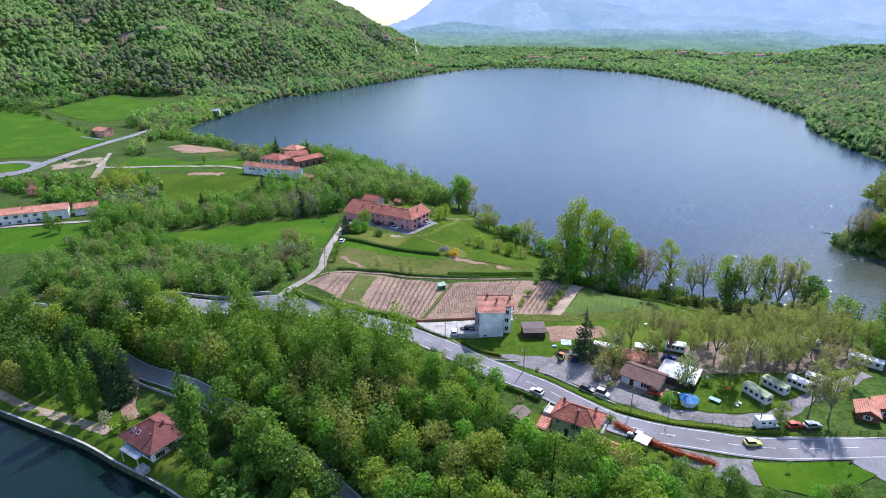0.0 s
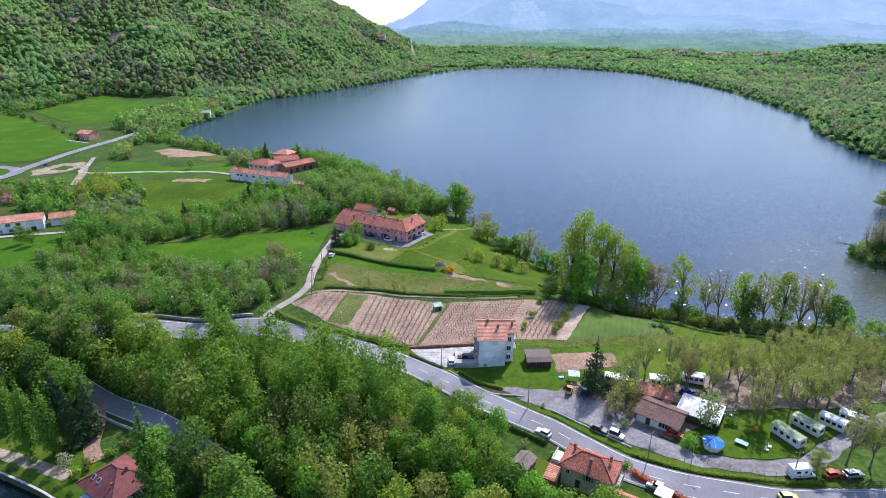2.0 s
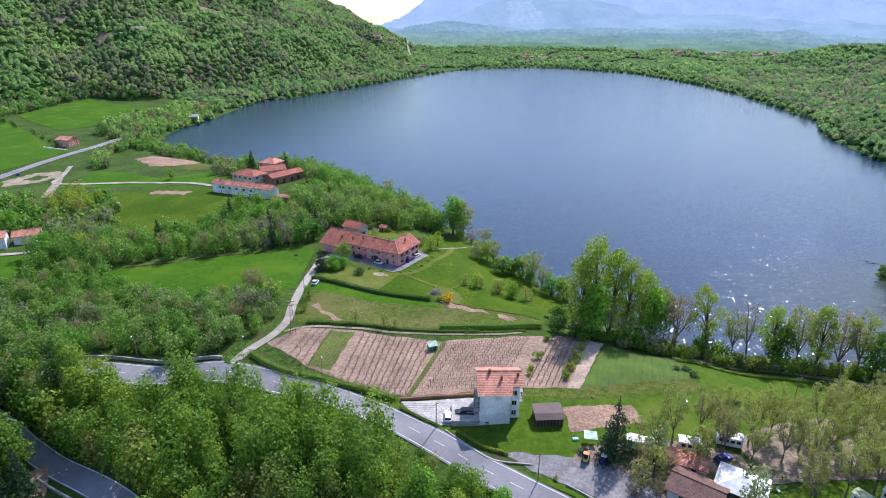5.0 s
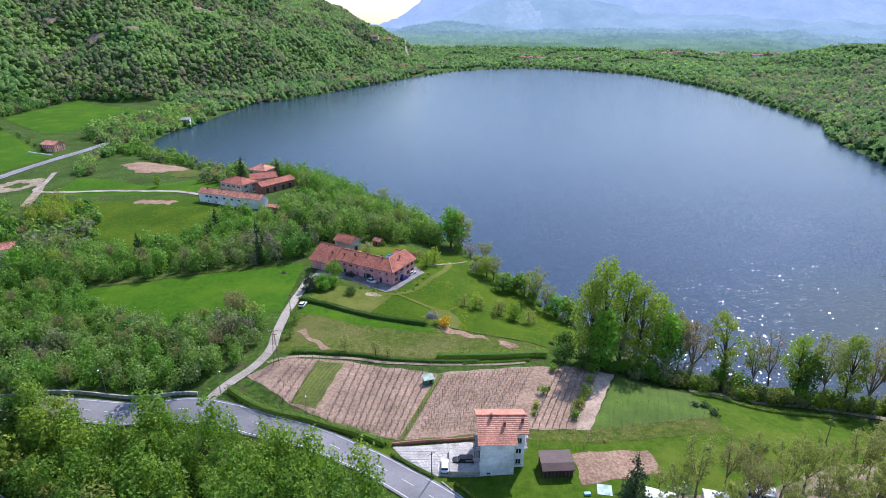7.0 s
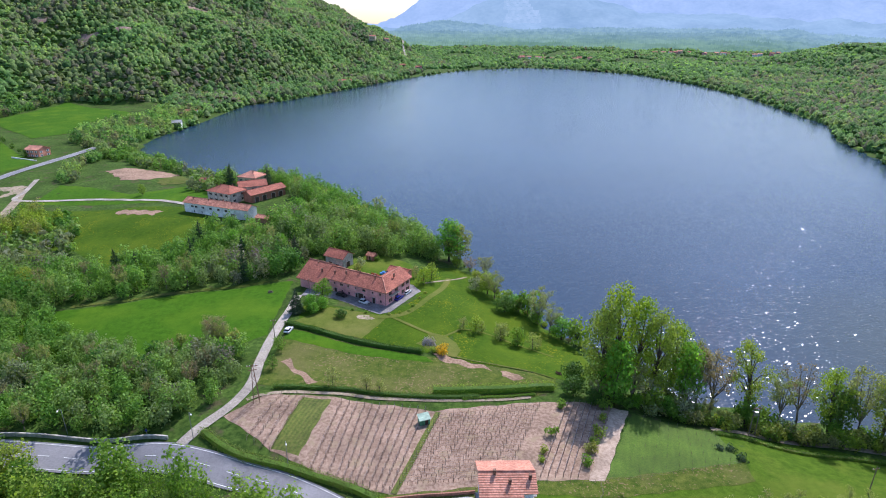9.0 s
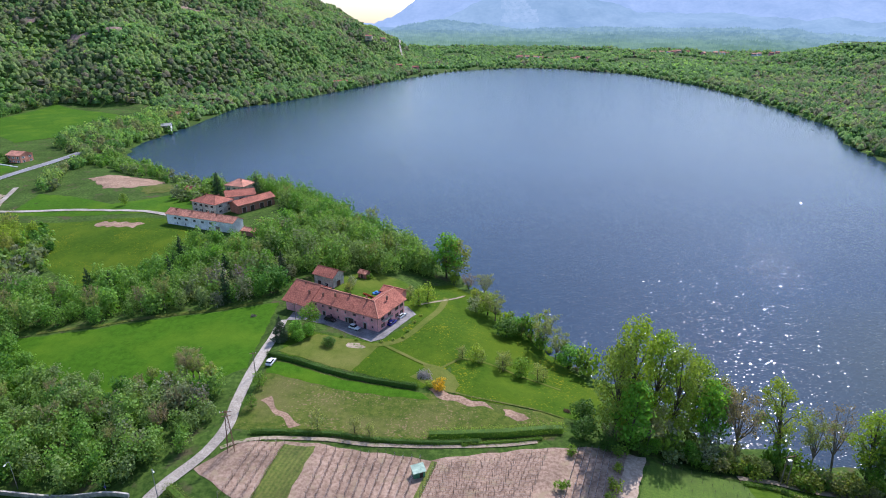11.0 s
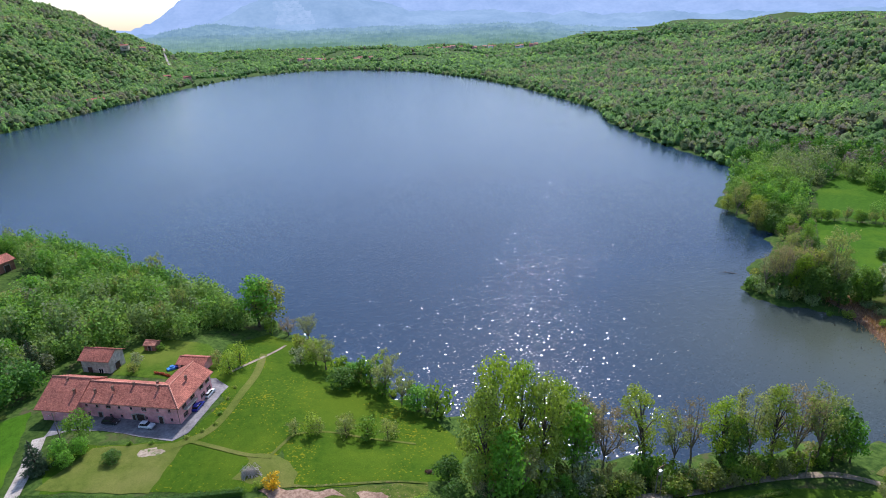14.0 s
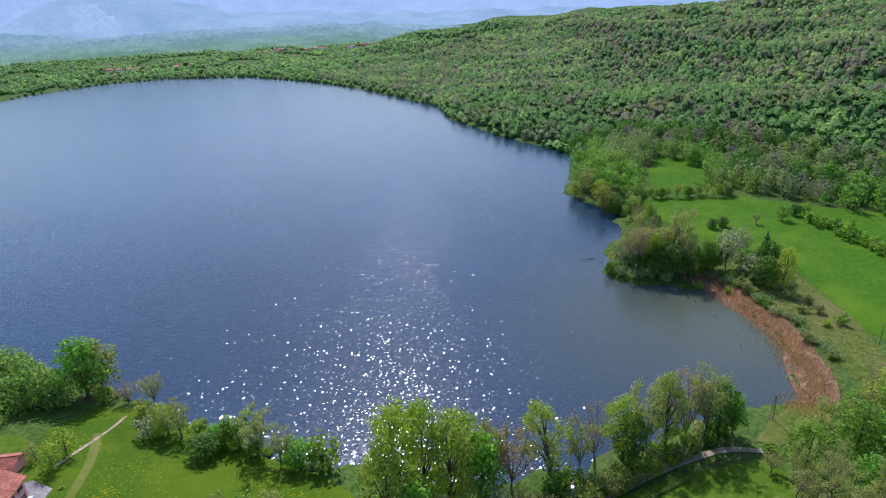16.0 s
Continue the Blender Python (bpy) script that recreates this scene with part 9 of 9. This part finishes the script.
for sx in (-1.4, 1.4):
    for sy in (-1.2, 1.2):
        part("post", rods(((sx, sy, -0.2), (sx, sy, 2.1), 0.04, 0.04)), METAL, at_)
tb = thing("blue_box", 33.4, 150.4, at(33.4, 150.4), 5, "low pale blue box on the lawn", "box")
part("body", boxes((0, 0, -0.05, 1.4, 0.8, 0.5), bevel=0.04), surface("sky_blue_paint", (0.25, 0.5, 0.7), (0.35, 0.6, 0.8), 1, 0.5), tb)
vs = thing("vineyard_hut", -0.4, 191.2, at(-0.4, 191.2), 20, "small green hut with a sloping roof among the vines", "hut")
part("wall", boxes((0, 0, -0.5, 2.6, 1.8, 2.3)), GREEN_PAINT, vs)
part("roof", slab([[(-1.5, -1.2, 1.8), (1.5, -1.2, 1.8), (1.5, 1.2, 2.3), (-1.5, 1.2, 2.3)]], 0.08), surface("pale_green_sheet_roof", (0.3, 0.42, 0.32), (0.42, 0.54, 0.42), 1.5, 0.4), vs)
part("door", boxes((0.4, -0.92, 0, 0.8, 0.05, 1.6)), DARK_WOOD, vs)
bh = thing("beehive", 65.8, 166, at(65.8, 166), 10, "small white box hive in the grass", "box")
part("body", boxes((0, 0, -0.05, 0.7, 0.6, 0.8), bevel=0.02), WHITE_PAINT, bh)
part("lid", boxes((0, 0, 0.75, 0.8, 0.7, 0.08)), METAL, bh)
gl = thing("greenhouse", -77.6, 117.0, at(-77.6, 117.0), -30, "small glass greenhouse by the quay", "greenhouse")
part("frame", boxes((-1, -1, 0, 0.08, 0.08, 1.9), (1, -1, 0, 0.08, 0.08, 1.9), (-1, 1, 0, 0.08, 0.08, 1.9), (1, 1, 0, 0.08, 0.08, 1.9), (0, -1, 1.85, 2.0, 0.08, 0.08), (0, 1, 1.85, 2.0, 0.08, 0.08)), WHITE_PAINT, gl)
part("glazing", boxes((0, 0, 0, 1.9, 1.9, 1.8)), GLASS, gl)
st_ = thing("brush_pile", 0.4, 229.6, at(0.4, 229.6), 0, "heap of grey cut branches by the hedge", "brush pile")
gq = random.Random(9)
for _ in range(90):
    part("branch", rods(((gq.uniform(-2.6, 2.6), gq.uniform(-2.0, 2.0), -0.1), (gq.uniform(-1.5, 1.5), gq.uniform(-1.2, 1.2), gq.uniform(1.1, 2.3)), 0.09, 0.025, 4)), DEAD_WOOD, st_)
for k, (x, y, mt, lb) in enumerate(((38.6, 217.6, RUST, "reddish pile of scrap at the field corner"), (-58, 266, PALE_BARK, "small pile of cut wood in the meadow"))):
    pl_ = thing("scrap_pile" if k == 0 else "wood_pile", x, y, at(x, y), 0, lb, "pile")
    part("heap", rods(*[((gq.uniform(-1.3, 1.3), gq.uniform(-1, 1), -0.1), (gq.uniform(-0.8, 0.8), gq.uniform(-0.7, 0.7), gq.uniform(0.5, 1.0)), 0.1, 0.05, 4) for _ in range(26)]), mt, pl_)
dt = thing("driftwood", 203, 281, LAKE, 0, "bare grey fallen trunk lying in the lake", "driftwood")
part("trunk", rods(((0, 0, -0.3), (-3, 2.6, 0.3), 0.22, 0.14), ((-3, 2.6, 0.3), (-7, 4.6, 0.5), 0.14, 0.05)), PALE_BARK, dt)
part("branch", rods(((-2, 1.6, 0.1), (-3.4, 0.6, 1.2), 0.08, 0.02), ((-4, 3, 0.3), (-4.6, 4.6, 1.0), 0.07, 0.02)), PALE_BARK, dt)
for x, y in ((195.8, 231), (196.8, 234), (190, 220), (178, 205), (150, 203)):
    sn = thing("water_stake", x, y, LAKE, gq.uniform(0, 360), "dark dead snag standing in the water", "snag", "snags")
    part("stem", rods(((0, 0, -1.0), (0.2, 0.1, 0.9), 0.12, 0.05), ((0.1, 0, 0.2), (-0.5, 0.2, 1.0), 0.06, 0.02)), BARK, sn)


BOLLARD = thing("verge_bollard", 54.8, 119.1, at(54.8, 119.1) + 0.05, 0, "short yellow bollard on the grass verge", "bollard", "verge bollards")
part("post", rods(((0, 0, -0.2), (0, 0, 0.55), 0.09, 0.08, 8)), YELLOW_PAINT, BOLLARD)
part("cap", rods(((0, 0, 0.55), (0, 0, 0.68), 0.13, 0.07, 8)), ORANGE_PAINT, BOLLARD)
for x, y in ((57.0, 118.7), (59.4, 118.1), (61.6, 117.3), (63.6, 116.5), (65.6, 115.8), (67.8, 115.3), (70.2, 114.9), (72.6, 114.5)):
    copy_thing(BOLLARD, pose(x, y, at(x, y) + 0.05, 0, 0, 30 * x))

# reeds standing along the shore
g = np.random.RandomState(77)
line = smooth_line([(214, 246), (212.5, 234), (203.5, 216), (195, 201.5), (179.5, 186.5), (169, 179), (157, 179)], 1.0)
pick = g.randint(0, len(line), 9000)
px, py = line[pick, 0] + g.normal(0, 2.9, 9000), line[pick, 1] + g.normal(0, 2.9, 9000)
pz = np.maximum(ground(px, py), LAKE)
hh, a_ = g.uniform(0.5, 1.5, 9000), g.uniform(0, 6.28, 9000)
dx, dy = np.cos(a_) * 0.1, np.sin(a_) * 0.1
lx, ly = g.normal(0, 0.35, 9000), g.normal(0, 0.35, 9000)
V = np.stack([np.stack([px - dx, py - dy, pz - 0.1], 1), np.stack([px + dx, py + dy, pz - 0.1], 1), np.stack([px + lx, py + ly, pz + hh], 1)], 1).reshape(-1, 3)
tagged(new("reeds", big_mesh("reeds", V, np.arange(len(V)).reshape(-1, 3), LEAF_REED, np.repeat(np.random.RandomState(5).rand(len(V) // 3), 3))), "dry reddish brown reeds at the water's edge", "reeds", kind="stuff")
